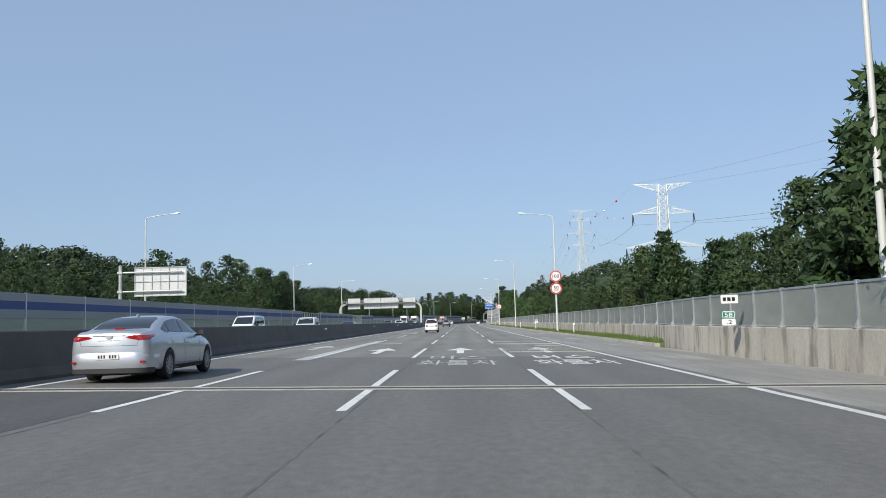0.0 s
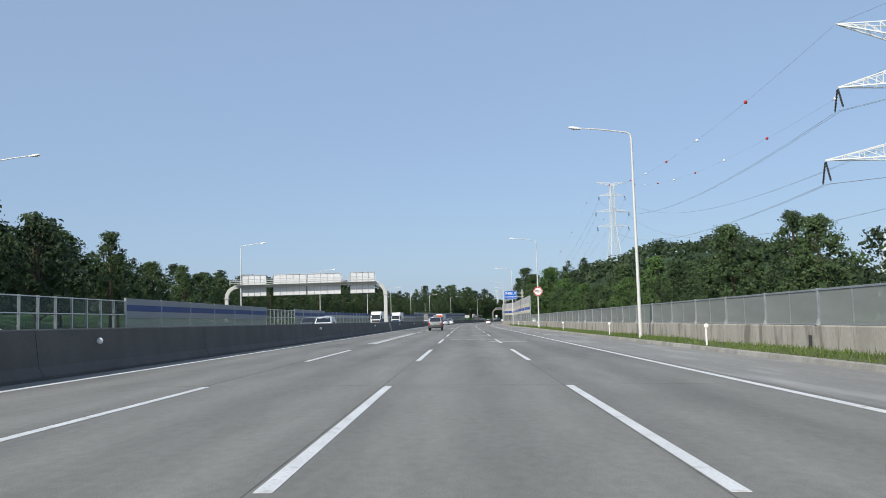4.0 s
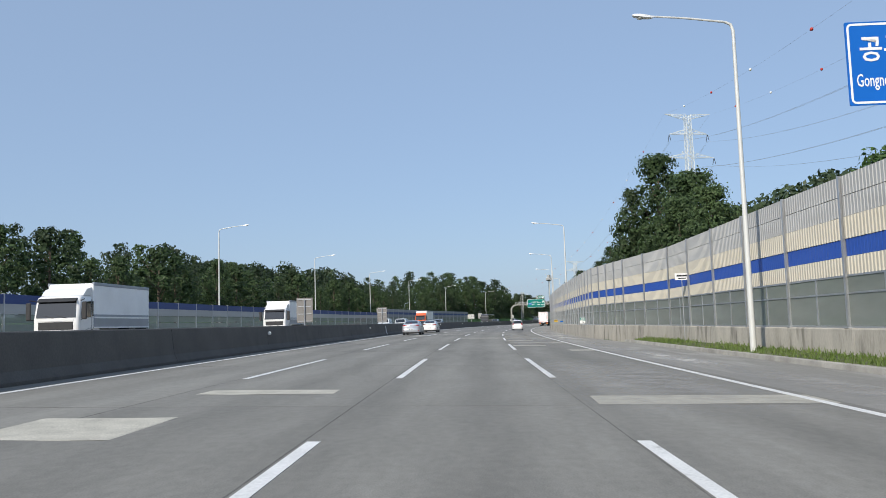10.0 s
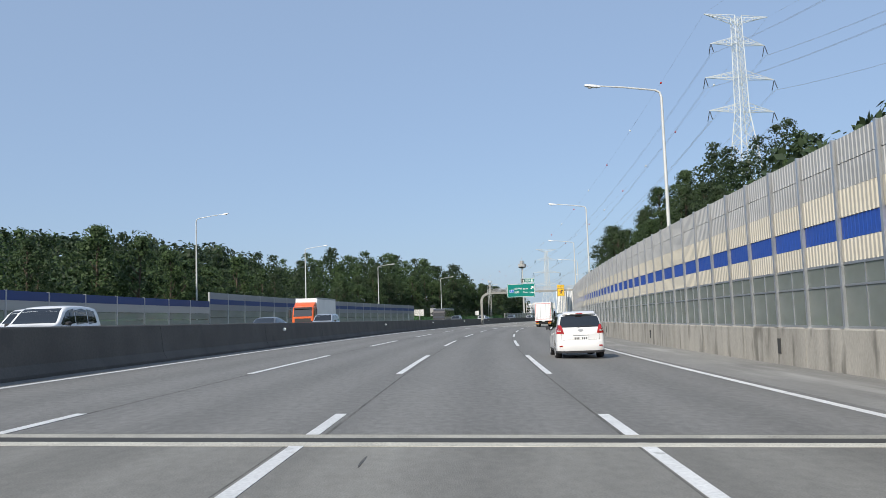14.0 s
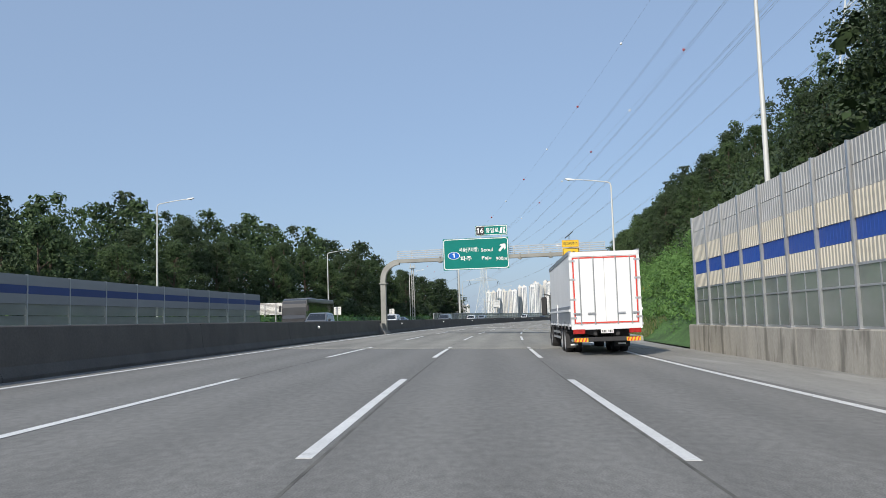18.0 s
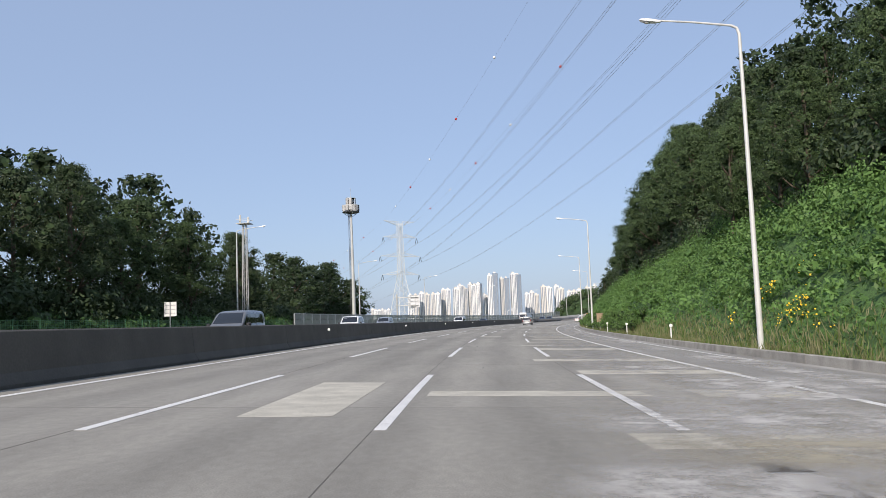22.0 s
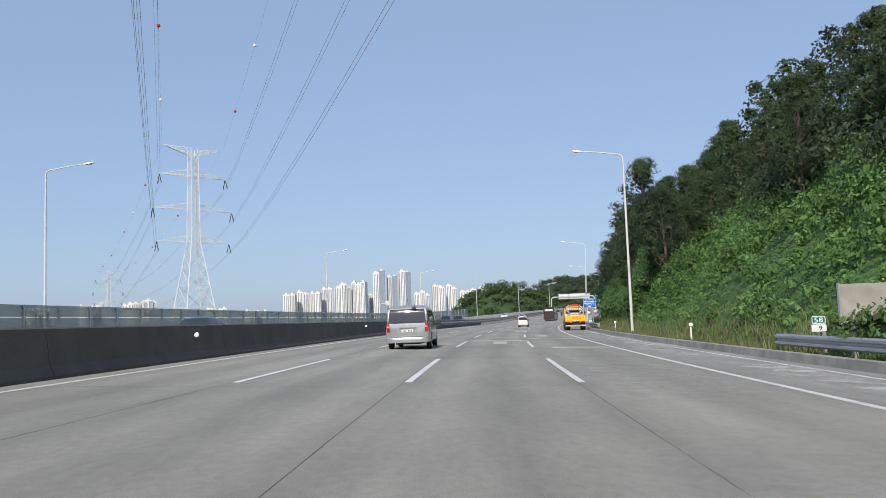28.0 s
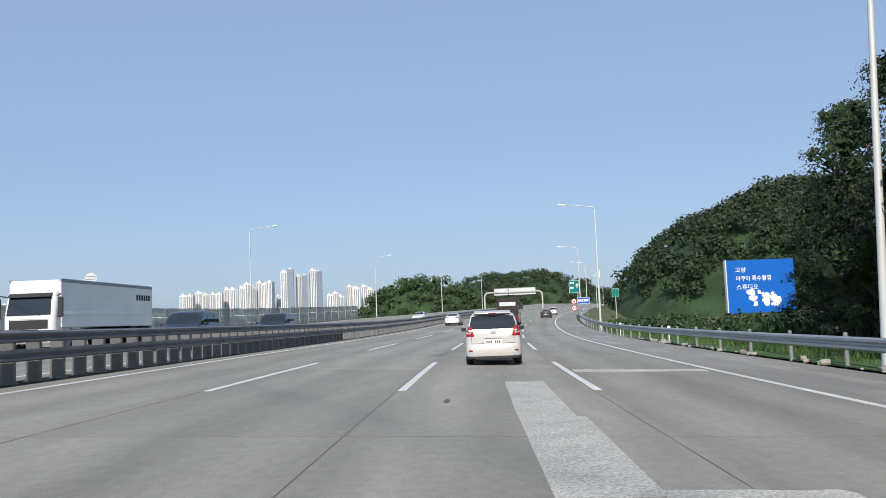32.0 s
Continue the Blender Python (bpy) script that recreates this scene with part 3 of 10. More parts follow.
# slab joints along the lanes
for a, b, w, lines in ((ROAD_A, 20, 0.035, (-5.3, -1.62, 1.66)), (20, 347, 0.014, (-5.47, -1.89, 1.67)), (347, 467, 0.035, (-5.3, -1.62, 1.66)), (467, 1000, 0.013, (-5.45, -1.86, 1.68))):
    for line in lines:
        part("slab_joint", stroke(line, a, b, w, 0.002, 0.002), JOINT_FAINT, road_main)

bank_fill = thing("embankment", "grassy embankment under the climbing road", "embankment", kind="structure")
for sg, e0 in ((1, 9.0), (-1, -30.4)):
    part("embankment_side", Geo().sweep(lambda s: [(e0, -0.25), (e0 + sg * 3, -0.3), (e0 + sg * (3.2 + 2 * climb(s)), -0.5 - climb(s)), (e0 - sg * 2, -0.6 - climb(s))], 835, ROAD_B, 10), SOIL, bank_fill)
part("embankment_core", Geo().sweep(lambda s: [(-30.4, -0.25), (9.0, -0.25), (9.0, -0.6 - climb(s)), (-30.4, -0.6 - climb(s))], 835, ROAD_B, 10), SOIL, bank_fill)

# ---- median barrier ----
med = thing("median_barrier", "long dark grey concrete median barrier with weathered streaks", "barrier")
MED = [(-9.78, 0), (-9.78, 0.08), (-9.9, 0.30), (-10.0, 1.12), (-10.03, 1.15), (-10.27, 1.15), (-10.3, 1.12), (-10.4, 0.30), (-10.52, 0.08), (-10.52, 0)]
s = ROAD_A
while s < 777:
    e = min(s + 12.0, 777.0)
    part("barrier_segment", Geo().sweep(MED, s + 0.012, e - 0.012, 6), BARRIER, med)
    s = e
REFL = mat("reflector_white", (0.85, 0.85, 0.80), 0.3)
disc = Geo().lathe([(-0.02, 0.03), (0.0, 0.075), (0.03, 0.085), (0.045, 0.07), (0.05, 0.03)], 14, "y").mesh("reflector_disc", REFL, True)
stem = Geo().box(-0.10, 0.0, -0.012, 0.012, -0.02, 0.02).mesh("bracket", STEEL)
for k in range(-1, 24):
    s = 16.0 + 33.0 * k
    r = thing("barrier_reflector", "small round white reflector on the concrete median barrier", "reflector", on_road(s, -9.84, 0.82), "barrier reflectors")
    part("disc", disc, None, r, m=pose(0, -0.05, 0))
    part("bracket", stem, None, r)
# steel plate where two lengths of the barrier meet
part("joint_plate", Geo().sweep([(-9.77, 0.05), (-9.885, 0.30), (-9.985, 1.0), (-9.995, 1.0), (-9.91, 0.3), (-9.79, 0.05)], 323.4, 323.9, 0.5), STEEL, med, "bright steel plate over the joint")

# steel rail that carries on from the barrier
rail = thing("median_guardrail", "double grey steel guard rail on closely set posts in the median", "guard rail")
WB = lambda d, z, o: [(d, z - 0.125), (d + o, z - 0.09), (d + o, z - 0.05), (d + o * 0.3, z - 0.012), (d + o * 0.3, z + 0.012), (d + o, z + 0.05), (d + o, z + 0.09), (d, z + 0.125), (d - 0.006 * (1 if o > 0 else -1), z + 0.125), (d - 0.006 * (1 if o > 0 else -1), z - 0.125)]
s = 776.0
while s < 1000:
    for z in (0.60, 0.99):
        part("rail_beam", Geo().sweep(WB(-9.93, z, 0.085), s, s + 7.98, 4), RAIL_DARK, rail)
        part("rail_beam", Geo().sweep(WB(-10.35, z, -0.085), s, s + 7.98, 4), RAIL_DARK, rail)
    s += 8.0
post = Geo().box(-0.12, 0.20, -0.065, 0.065, 0, 1.06, 0.02).box(-0.18, 0.24, -0.12, 0.12, 0, 0.025, 0.01).prism([(-0.12, 0.02), (-0.16, 0.02), (-0.12, 0.12)], -0.01, 0.01, "y").mesh("rail_post", RAIL_DARK)
for k in range(115):
    part("rail_post", post, None, rail, m=on_road(777.5 + 2.0 * k * (0.5 if k < 60 else 1) + (0 if k < 60 else -60), -10.14, 0.0))
part("end_plate", Geo().sweep([(-9.90, 0.5), (-9.875, 0.5), (-9.96, 1.10), (-9.985, 1.10)], 775.6, 777.4, 0.9), RAIL_DARK, rail, "bolted steel end plate")

# ---- right: parapet, verge and kerb ----
par = thing("parapet_wall", "low stained concrete parapet wall along the hard shoulder", "wall", kind="structure")


def par_prof(s):
    d = wall_at(s)
    return [(d, 0), (d + 0.02, 1.0), (d + 0.05, 1.04), (d + 0.33, 1.04), (d + 0.36, 1.0), (d + 0.36, -0.3), (d, -0.3)]


s = ROAD_A
while s < 467:
    part("wall_segment", Geo().sweep(par_prof, s + 0.01, min(s + 5.0, 467.5) - 0.01, 2.5), PARAPET, par)
    s += 5.0
kerb = thing("kerb", "pale concrete kerb along the hard shoulder", "kerb", kind="structure")


def kerb_prof(s):
    d = kerb_at(s)
    h = 0.16 if s < 400 else 0.27
    return [(d, -0.05), (d + 0.03, h - 0.02), (d + 0.05, h), (d + 0.24, h), (d + 0.25, -0.05)]


for a, b in ((30, 294), (482, 779)):
    s = a
    while s < b:
        part("kerb_stone", Geo().sweep(kerb_prof, s + 0.006, min(s + 3.0, b) - 0.006, 3), KERB, kerb)
        s += 3.0
verge = thing("verge", "narrow strip of grass and soil behind the kerb", "verge", kind="structure")
part("verge_soil", Geo().sweep(lambda s: [(kerb_at(s) + 0.24, -0.1), (kerb_at(s) + 0.25, 0.15), ((kerb_at(s) + wall_at(s)) / 2 + 0.2, 0.24), (max(wall_at(s), kerb_at(s) + 0.5) + 0.01, 0.27), (max(wall_at(s), kerb_at(s) + 0.5) + 0.01, -0.1)], 30, 292, 4), SOIL, verge)

# ---- fence of acrylic panes on the parapet ----
fence = thing("parapet_fence", "fence of dusty clear panes between steel posts on the parapet", "fence")


def steps(a, b, gap):
    n = int(round((b - a) / gap))
    return [(a + (b - a) * k / n, a + (b - a) * (k + 1) / n) for k in range(n)]


def bay_mesh(fn, length):
    return fn(Geo(), length)


def bay_pose(s0, s1, off, z=1.04):
    p, q = road(s0, wall_at(s0) + off, z), road(s1, wall_at(s1) + off, z)
    v = q - p
    return Matrix.Translation(p) @ Matrix.Rotation(-math.atan2(v.x, v.y), 4, "Z") @ Matrix.Diagonal((1, v.length, 1, 1))


fpost = Geo().box(-0.05, 0.05, -0.05, 0.05, 0, 1.16, 0.008).prism([(-0.16, 0), (-0.04, 0), (-0.04, 0.26)], -0.012, 0.012, "y").box(-0.17, 0.12, -0.09, 0.09, 0, 0.015).mesh("fence_post", STEEL)
pane = Geo().box(-0.008, 0.008, 0.02, 0.98, 0.05, 1.08).mesh("pane", GLASS_FENCE)
toprail = Geo().box(-0.035, 0.035, 0.0, 1.0, 1.08, 1.14).mesh("top_rail", STEEL)
lowrail = Geo().box(-0.03, 0.03, 0.0, 1.0, 0.015, 0.06).mesh("low_rail", STEEL)
mull = Geo().box(-0.015, 0.015, 0.494, 0.506, 0.05, 1.08).mesh("mullion", STEEL)
BAYS = steps(-60, 23.56, 2.3) + steps(23.56, 234.0, 4.575)
for a, b in BAYS:
    m = bay_pose(a, b, 0.18)
    part("pane", pane, None, fence, m=m)
    part("top_rail", toprail, None, fence, m=m)
    part("low_rail", lowrail, None, fence, m=m)
    if b - a > 4:
        part("mullion", mull, None, fence, m=m)
    part("fence_post", fpost, None, fence, m=bay_pose(a, a + 1, 0.18))

# ---- noise wall ----
noise_wall = thing("noise_wall", "tall noise wall of clear panes, ribbed beige and blue panels and grey louvres", "noise wall")


def ribbed(name, material, z0, z1, n, depth):
    g = Geo()
    prof = []
    for k in range(n):
        a, b = 0.01 + 0.98 * k / n, 0.01 + 0.98 * (k + 1) / n
        w = b - a
        prof += [(a, 0.0), (a + 0.3 * w, 0.0), (a + 0.38 * w, -depth), (a + 0.92 * w, -depth)]
    prof += [(0.99, 0.0)]
    n2 = len(prof)
    v = [(x, y, z) for z in (z0, z1) for y, x in prof] + [(0.06, 0.01, z0), (0.06, 0.99, z0), (0.06, 0.01, z1), (0.06, 0.99, z1)]
    f = [(j, j + 1, n2 + j + 1, n2 + j) for j in range(n2 - 1)] + [(2 * n2, 2 * n2 + 2, 2 * n2 + 3, 2 * n2 + 1), tuple(range(n2)) + (2 * n2 + 1, 2 * n2), tuple(range(n2, 2 * n2)) + (2 * n2 + 3, 2 * n2 + 2)]
    g.put(v, f)
    return g.mesh(name, material)


def noise_set(ribs):
    frame_ = Geo().box(-0.03, 0.03, 0, 1, 0.0, 0.06).box(-0.03, 0.03, 0, 1, 0.98, 1.03).box(-0.03, 0.03, 0, 1, 1.48, 1.54)
    frame_.box(-0.025, 0.025, 0.49, 0.51, 0.06, 1.48)
    return [("window_frame", frame_.mesh("window_frame", STEEL)),
            ("pane", Geo().box(-0.008, 0.008, 0.0, 1.0, 0.06, 0.98).mesh("pane", GLASS_WALL)),
            ("pane", Geo().box(-0.008, 0.008, 0.0, 1.0, 1.03, 1.48).mesh("pane", GLASS_WALL)),
            ("beige_panel", ribbed("beige_panel", BEIGE, 1.54, 2.06, ribs, 0.035)),
            ("blue_panel", ribbed("blue_panel", BLUE, 2.07, 2.57, ribs, 0.006)),
            ("beige_panel", ribbed("beige_panel", BEIGE, 2.58, 3.22, ribs, 0.035)),
            ("grey_panel", ribbed("grey_panel", GREY_PANEL, 3.23, 3.82, ribs, 0.02)),
            ("grey_panel", ribbed("grey_panel", GREY_PANEL, 3.84, 4.42, ribs, 0.02))]


wide_set, slim_set = noise_set(22), noise_set(11)
npost = Geo().box(-0.10, -0.085, -0.055, 0.055, 0, 4.44).box(0.085, 0.10, -0.055, 0.055, 0, 4.44).box(-0.085, 0.085, -0.006, 0.006, 0, 4.44).box(-0.16, 0.16, -0.12, 0.12, 0, 0.02).mesh("wall_post", STEEL)
for a, b in steps(234.0, 297, 4.5) + steps(297, 466.4, 2.171):
    m = bay_pose(a, b, 0.18)
    for nm, me in (wide_set if b - a > 4 else slim_set):
        part(nm, me, None, noise_wall, m=m)
    part("wall_post", npost, None, noise_wall, m=bay_pose(a, a + 1, 0.18))
part("wall_post", npost, None, noise_wall, m=bay_pose(466.4, 467.4, 0.18))

# ---- left side of the opposite carriageway ----


def far_wall(a, b, bands, label, gap=4.0, z0=0.0, d=-30.5):
    """bands: (z0, z1, material, name)."""
    w = thing("noise_wall", label, "noise wall")
    meshes = [(nm, Geo().box(-0.06 if mt not in (GLASS_FENCE,) else -0.01, 0.06 if mt not in (GLASS_FENCE,) else 0.01, 0.01, 0.99, u, v).mesh(nm, mt)) for u, v, mt, nm in bands]
    top = max(x[1] for x in bands)
    ps_ = Geo().box(-0.09, 0.09, -0.07, 0.07, z0, top + 0.03, 0.01).mesh("wall_post", STEEL)
    for s0, s1 in steps(a, b, gap):
        p, q = road(s0, d), road(s1, d)
        v = q - p
        m = Matrix.Translation(p) @ Matrix.Rotation(-math.atan2(v.x, v.y), 4, "Z")
        for nm, me in meshes:
            part(nm, me, None, w, m=m @ Matrix.Diagonal((1, v.length, 1, 1)))
        part("wall_post", ps_, None, w, m=m)
    return w


FOOT = (0.0, 0.75, PARAPET, "concrete_foot")
STRIPE = [FOOT, (0.76, 1.75, GLASS_FENCE, "pane"), (1.76, 2.35, GREY_DARK, "grey_panel"), (2.36, 2.92, BLUE_DULL, "blue_panel"), (2.93, 3.5, GREY_DARK, "grey_panel")]
CLEAR = [FOOT, (0.80, 2.0, GLASS_CLEAR, "pane"), (2.07, 3.2, GLASS_CLEAR, "pane"), (2.0, 2.07, POLE, "middle_rail"), (3.2, 3.27, POLE, "top_rail")]
far_wall(-80, 146, STRIPE, "grey noise wall with a blue stripe beyond the opposite lanes", 9.0)
far_wall(146, 166, CLEAR, "clear paned noise wall in a steel frame", 2.5)
far_wall(166, 218, STRIPE, "grey noise wall with a blue stripe beside the sign gantry", 8.7)
far_wall(218, 238.5, CLEAR, "clear paned noise wall in a steel frame", 2.5)
far_wall(238.5, 268.5, STRIPE, "grey noise wall with a blue stripe before the woods", 7.5)
far_wall(268.5, 422, [FOOT, (0.76, 1.3, GLASS_FENCE, "pane"), (1.34, 1.95, GLASS_FENCE, "pane"), (1.96, 2.62, GREY_PANEL, "grey_panel"), (2.63, 3.25, BLUE_DULL, "blue_panel")], "noise wall with a blue top band over grey louvres and clear panes", 4.8)
far_wall(422, 529, [FOOT, (0.76, 1.5, GLASS_FENCE, "pane"), (1.54, 2.3, GLASS_FENCE, "pane"), (2.31, 2.95, GREY_DARK, "grey_panel"), (2.96, 3.5, BLUE_DULL, "blue_panel"), (3.51, 4.2, GREY_DARK, "grey_panel")], "tall grey noise wall with a blue stripe below the wooded hill", 5.1)
far_wall(640, 930, [(0.0, 0.7, PARAPET, "concrete_foot"), (0.72, 1.55, GLASS_FENCE, "pane"), (1.6, 2.3, GLASS_FENCE, "pane"), (2.31, 2.38, STEEL, "top_rail")], "clear paned fence with steel posts along the far edge of the viaduct", 4.0)
GREEN_WIRE = mat("green_wire", (0.05, 0.16, 0.08), 0.5, vary=0.1, scale=4)
wf = thing("wire_fence", "low green wire fence at the foot of the wooded slope", "fence")
wp = Geo().tube([(0, 0, -0.2), (0, 0, 1.55)], 0.03, 6).mesh("fence_post", GREEN_WIRE)
wm = Geo()
for k in range(9):
    wm.box(-0.006, 0.006, 0, 1, 0.15 + 0.165 * k, 0.165 + 0.165 * k)
for k in range(12):
    wm.box(-0.005, 0.005, k / 12, k / 12 + 0.004, 0.1, 1.5)
wm = wm.mesh("wire_panel", GREEN_WIRE)
for a, b in steps(529, 640, 3.0):
    p, q = road(a, -31.0), road(b, -31.0)
    m = Matrix.Translation(p) @ Matrix.Rotation(-math.atan2((q - p).x, (q - p).y), 4, "Z")
    part("fence_post", wp, None, wf, m=m)
    part("wire_panel", wm, None, wf, m=m @ Matrix.Diagonal((1, (q - p).length, 1, 1)))

# ---- guard rails on the right ----


def side_rail(a, b, d, label):
    r = thing("guardrail", label, "guard rail")
    pm = Geo().lathe([(-0.2, 0.06), (0.86, 0.06), (0.88, 0.03)], 10, "z").box(-0.12, -0.05, -0.06, 0.06, 0.42, 0.78).mesh("rail_post", RAIL_LIGHT)
    for s0, s1 in steps(a, b, 4.0):
        part("rail_beam", Geo().sweep([(d, 0.42), (d - 0.08, 0.47), (d - 0.08, 0.53), (d, 0.58), (d, 0.62), (d - 0.08, 0.67), (d - 0.08, 0.73), (d, 0.78), (d + 0.006, 0.78), (d + 0.006, 0.42)], s0, s1 - 0.01, 4), RAIL_LIGHT, r)
        part("rail_post", pm, None, r, m=on_road(s0 + 0.3, d + 0.13, 0.0))
    return r


side_rail(495, 511, 9.2, "short grey steel guard rail at the foot of the green slope")
side_rail(690, 709, 9.1, "short grey steel guard rail before the overgrown slope")
side_rail(766.5, 1000, 9.1, "long grey steel guard rail along the hard shoulder")

# ---- street lamps ----
HEAD = mat("lamp_head", (0.72, 0.73, 0.72), 0.4, 0.1)
LENS = mat("lamp_lens", (0.55, 0.55, 0.5), 0.25)


def street_lamp(height=12.25, reach=2.95):
    e = thing("street_lamp", "tall pale grey street lamp with one long arm", "street lamp", group="street lamps")
    part("pole", Geo().tube([(0, 0, -0.3), (0, 0, 4.0), (0, 0, height - 0.35), (-0.08, 0, height - 0.1), (-0.28, 0, height)], [0.115, 0.095, 0.062, 0.055, 0.05], 10), POLE, e, smooth=True)
    part("arm", Geo().tube([(-0.26, 0, height), (-reach * 0.6, 0, height + 0.22), (-reach, 0, height + 0.34)], [0.045, 0.04, 0.034], 8), POLE, e, smooth=True)
    h = part("lamp_head", Geo().at(Matrix.Translation((-reach - 0.28, 0, height + 0.36)) @ Matrix.Rotation(radians(8), 4, "Y")).loft(
        [[(x, y * w, z * hh) for y, z in ((-1, -0.6), (-0.75, 0.3), (0, 0.75), (0.75, 0.3), (1, -0.6), (0, -0.75))] for x, w, hh in ((-0.42, 0.03, 0.03), (-0.36, 0.11, 0.08), (-0.1, 0.15, 0.12), (0.2, 0.11, 0.10), (0.36, 0.045, 0.05))]), HEAD, e, smooth=True)
    part("lens", Geo().at(Matrix.Translation((-reach - 0.42, 0, height + 0.29))).lathe([(-0.05, 0.03), (-0.03, 0.09), (0.0, 0.11)], 12, "z"), LENS, h)
    part("base_plate", Geo().box(-0.2, 0.2, -0.2, 0.2, -0.3, -0.26).lathe([(-0.26, 0.14), (0.1, 0.13), (0.12, 0.1)], 10, "z"), STEEL, e)
    return e


lamp = street_lamp()
R_LAMPS = [9.6, 75.2, 141.3, 206.5, 271, 334.5, 377.5, 419, 458, 498, 560, 627, 676.2, 742, 805.4, 868, 932, 996, 1060, 1125]
L_LAMPS = [8, 73, 147.5, 210.5, 273, 335, 378.5, 423, 461.5, 506, 564.5, 624, 682, 738, 813, 884, 950, 1015, 1080]
lamp.matrix_basis = on_road(R_LAMPS[0], wall_at(10) + 0.85)
for s in R_LAMPS[1:]:
    copy_thing(lamp, on_road(s, 9.85 if s < 300 else 9.1 if s < 480 else 9.45, 0.0) @ Matrix.Rotation(radians(2.2 if s == 805.4 else 0), 4, "Y") @ Matrix.Diagonal((1, 1, {627: 1.06, 742: 1.08}.get(s, 1.0), 1)))
for s in L_LAMPS:
    copy_thing(lamp, on_road(s, -32.3 if s < 300 or s > 400 else -31.2, 0.0, 180))


# ---- boards ----
def board(parent, x0, x1, z0, z1, material, y=0.0, rim=0.06, corner=0.12, name="panel", rimmat=None):
    """A sheet facing -y with a white border line."""
    def rr(a, b, c, d, r):
        pts = []
        for cx, cz, q in ((b - r, c + r, -90), (b - r, d - r, 0), (a + r, d - r, 90), (a + r, c + r, 180)):
            pts += [(cx + r * math.cos(radians(q + t)), cz + r * math.sin(radians(q + t))) for t in (0, 30, 60, 90)]
        return pts
    p = part(name, Geo().prism(rr(x0, x1, z0, z1, 0.03), y - 0.015, y + 0.015, "y"), material, parent)
    if rim:
        o, i = rr(x0 + rim * 0.6, x1 - rim * 0.6, z0 + rim * 0.6, z1 - rim * 0.6, corner), rr(x0 + rim * 1.5, x1 - rim * 1.5, z0 + rim * 1.5, z1 - rim * 1.5, max(corner - rim, 0.02))
        n = len(o)
        g = Geo().put([(x, y - 0.019, z) for x, z in o] + [(x, y - 0.019, z) for x, z in i], [(j, (j + 1) % n, n + (j + 1) % n, n + j) for j in range(n)])
        part("border", g, rimmat or SIGN_WHITE, p)
    return p


def bars(name, parent, x0, x1, z, h, n, material, y=-0.019):
    """A row of plain bars in place of writing that is not repeated here."""
    g = Geo()
    w = (x1 - x0) / n
    for k in range(n):
        g.box(x0 + k * w, x0 + k * w + w * 0.72, y - 0.003, y, z - h / 2, z + h / 2)
    return part(name, g, material, parent)


def arrow_sheet(parent, x, z, size, turn, material, y=-0.02):
    pts = [(-0.12, -0.5), (0.12, -0.5), (0.12, 0.08), (0.34, -0.06), (0.34, 0.14), (0.0, 0.5), (-0.34, 0.14), (-0.34, -0.06), (-0.12, 0.08)]
    c, s_ = math.cos(radians(turn)), math.sin(radians(turn))
    return part("arrow", Geo().prism([(x + size * (a * c + b * s_), z + size * (b * c - a * s_)) for a, b in pts], y - 0.004, y, "y"), material, parent)


# overhead gantry with the green direction sign
gy = thing("sign_gantry", "grey steel gantry over the carriageway with a walkway and railing", "sign gantry", on_road(499.5, 0.15, 0, 5.0))
LEFT, RIGHT = -9.85, 9.9


def gantry_leg(x, side, h=6.1, r=0.22):
    """A square leg that bends over into the beam."""
    ring = lambda c, nx, nz: [(c[0] + nx * a, b, c[1] + nz * a) for a, b in ((-r, -r * 0.9), (r, -r * 0.9), (r, r * 0.9), (-r, r * 0.9))]
    rings = [ring((x, 0.0), 1, 0), ring((x, h - 1.55), 1, 0)]
    for k in range(1, 7):
        a = radians(15 * k)
        rings.append(ring((x + side * 1.45 * (1 - math.cos(a)), h - 1.55 + 1.45 * math.sin(a)), math.cos(a), -side * math.sin(a)))
    return Geo().loft(rings)


part("leg", gantry_leg(LEFT, 1, 6.42), GANTRY_OLD, gy)
part("leg", gantry_leg(RIGHT, -1, 6.42), GANTRY_OLD, gy)
for x in (LEFT, RIGHT):
    part("collar", Geo().box(x - 0.34, x + 0.34, -0.3, 0.3, 4.5, 4.6, 0.02), GANTRY_OLD, gy)
part("beam", Geo().box(LEFT + 1.4, RIGHT - 1.4, -0.22, 0.22, 6.22, 6.52, 0.02), GANTRY_OLD, gy)
for x in (-4.9, 1.8, 4.3):
    part("splice", Geo().box(x - 0.05, x + 0.05, -0.28, 0.28, 6.10, 6.60).box(x - 0.16, x + 0.16, -0.25, 0.25, 6.14, 6.20), GANTRY_OLD, gy)
part("walkway", Geo().box(LEFT + 1.2, RIGHT - 1.2, 0.25, 0.85, 6.52, 6.57), GANTRY_OLD, gy)
RAILING = mat("railing_galvanised", (0.62, 0.63, 0.63), 0.45, 0.4)
rg = thing("gantry_railing", "pale galvanised railing along the gantry walkway", "railing", on_road(499.5, 0.15, 0.32, 5.0))
for y in (0.25, 0.85):
    for z in (6.4, 6.58, 6.76, 6.94):
        part("railing_bar", Geo().tube([(LEFT + 1.2, y, z), (RIGHT - 1.2, y, z)], 0.02, 6), RAILING, rg)
    for k in range(15):
        x = LEFT + 1.2 + (RIGHT - LEFT - 2.4) * k / 14
        part("railing_post", Geo().tube([(x, y, 6.22), (x, y, 6.96)], 0.022, 6), RAILING, rg)
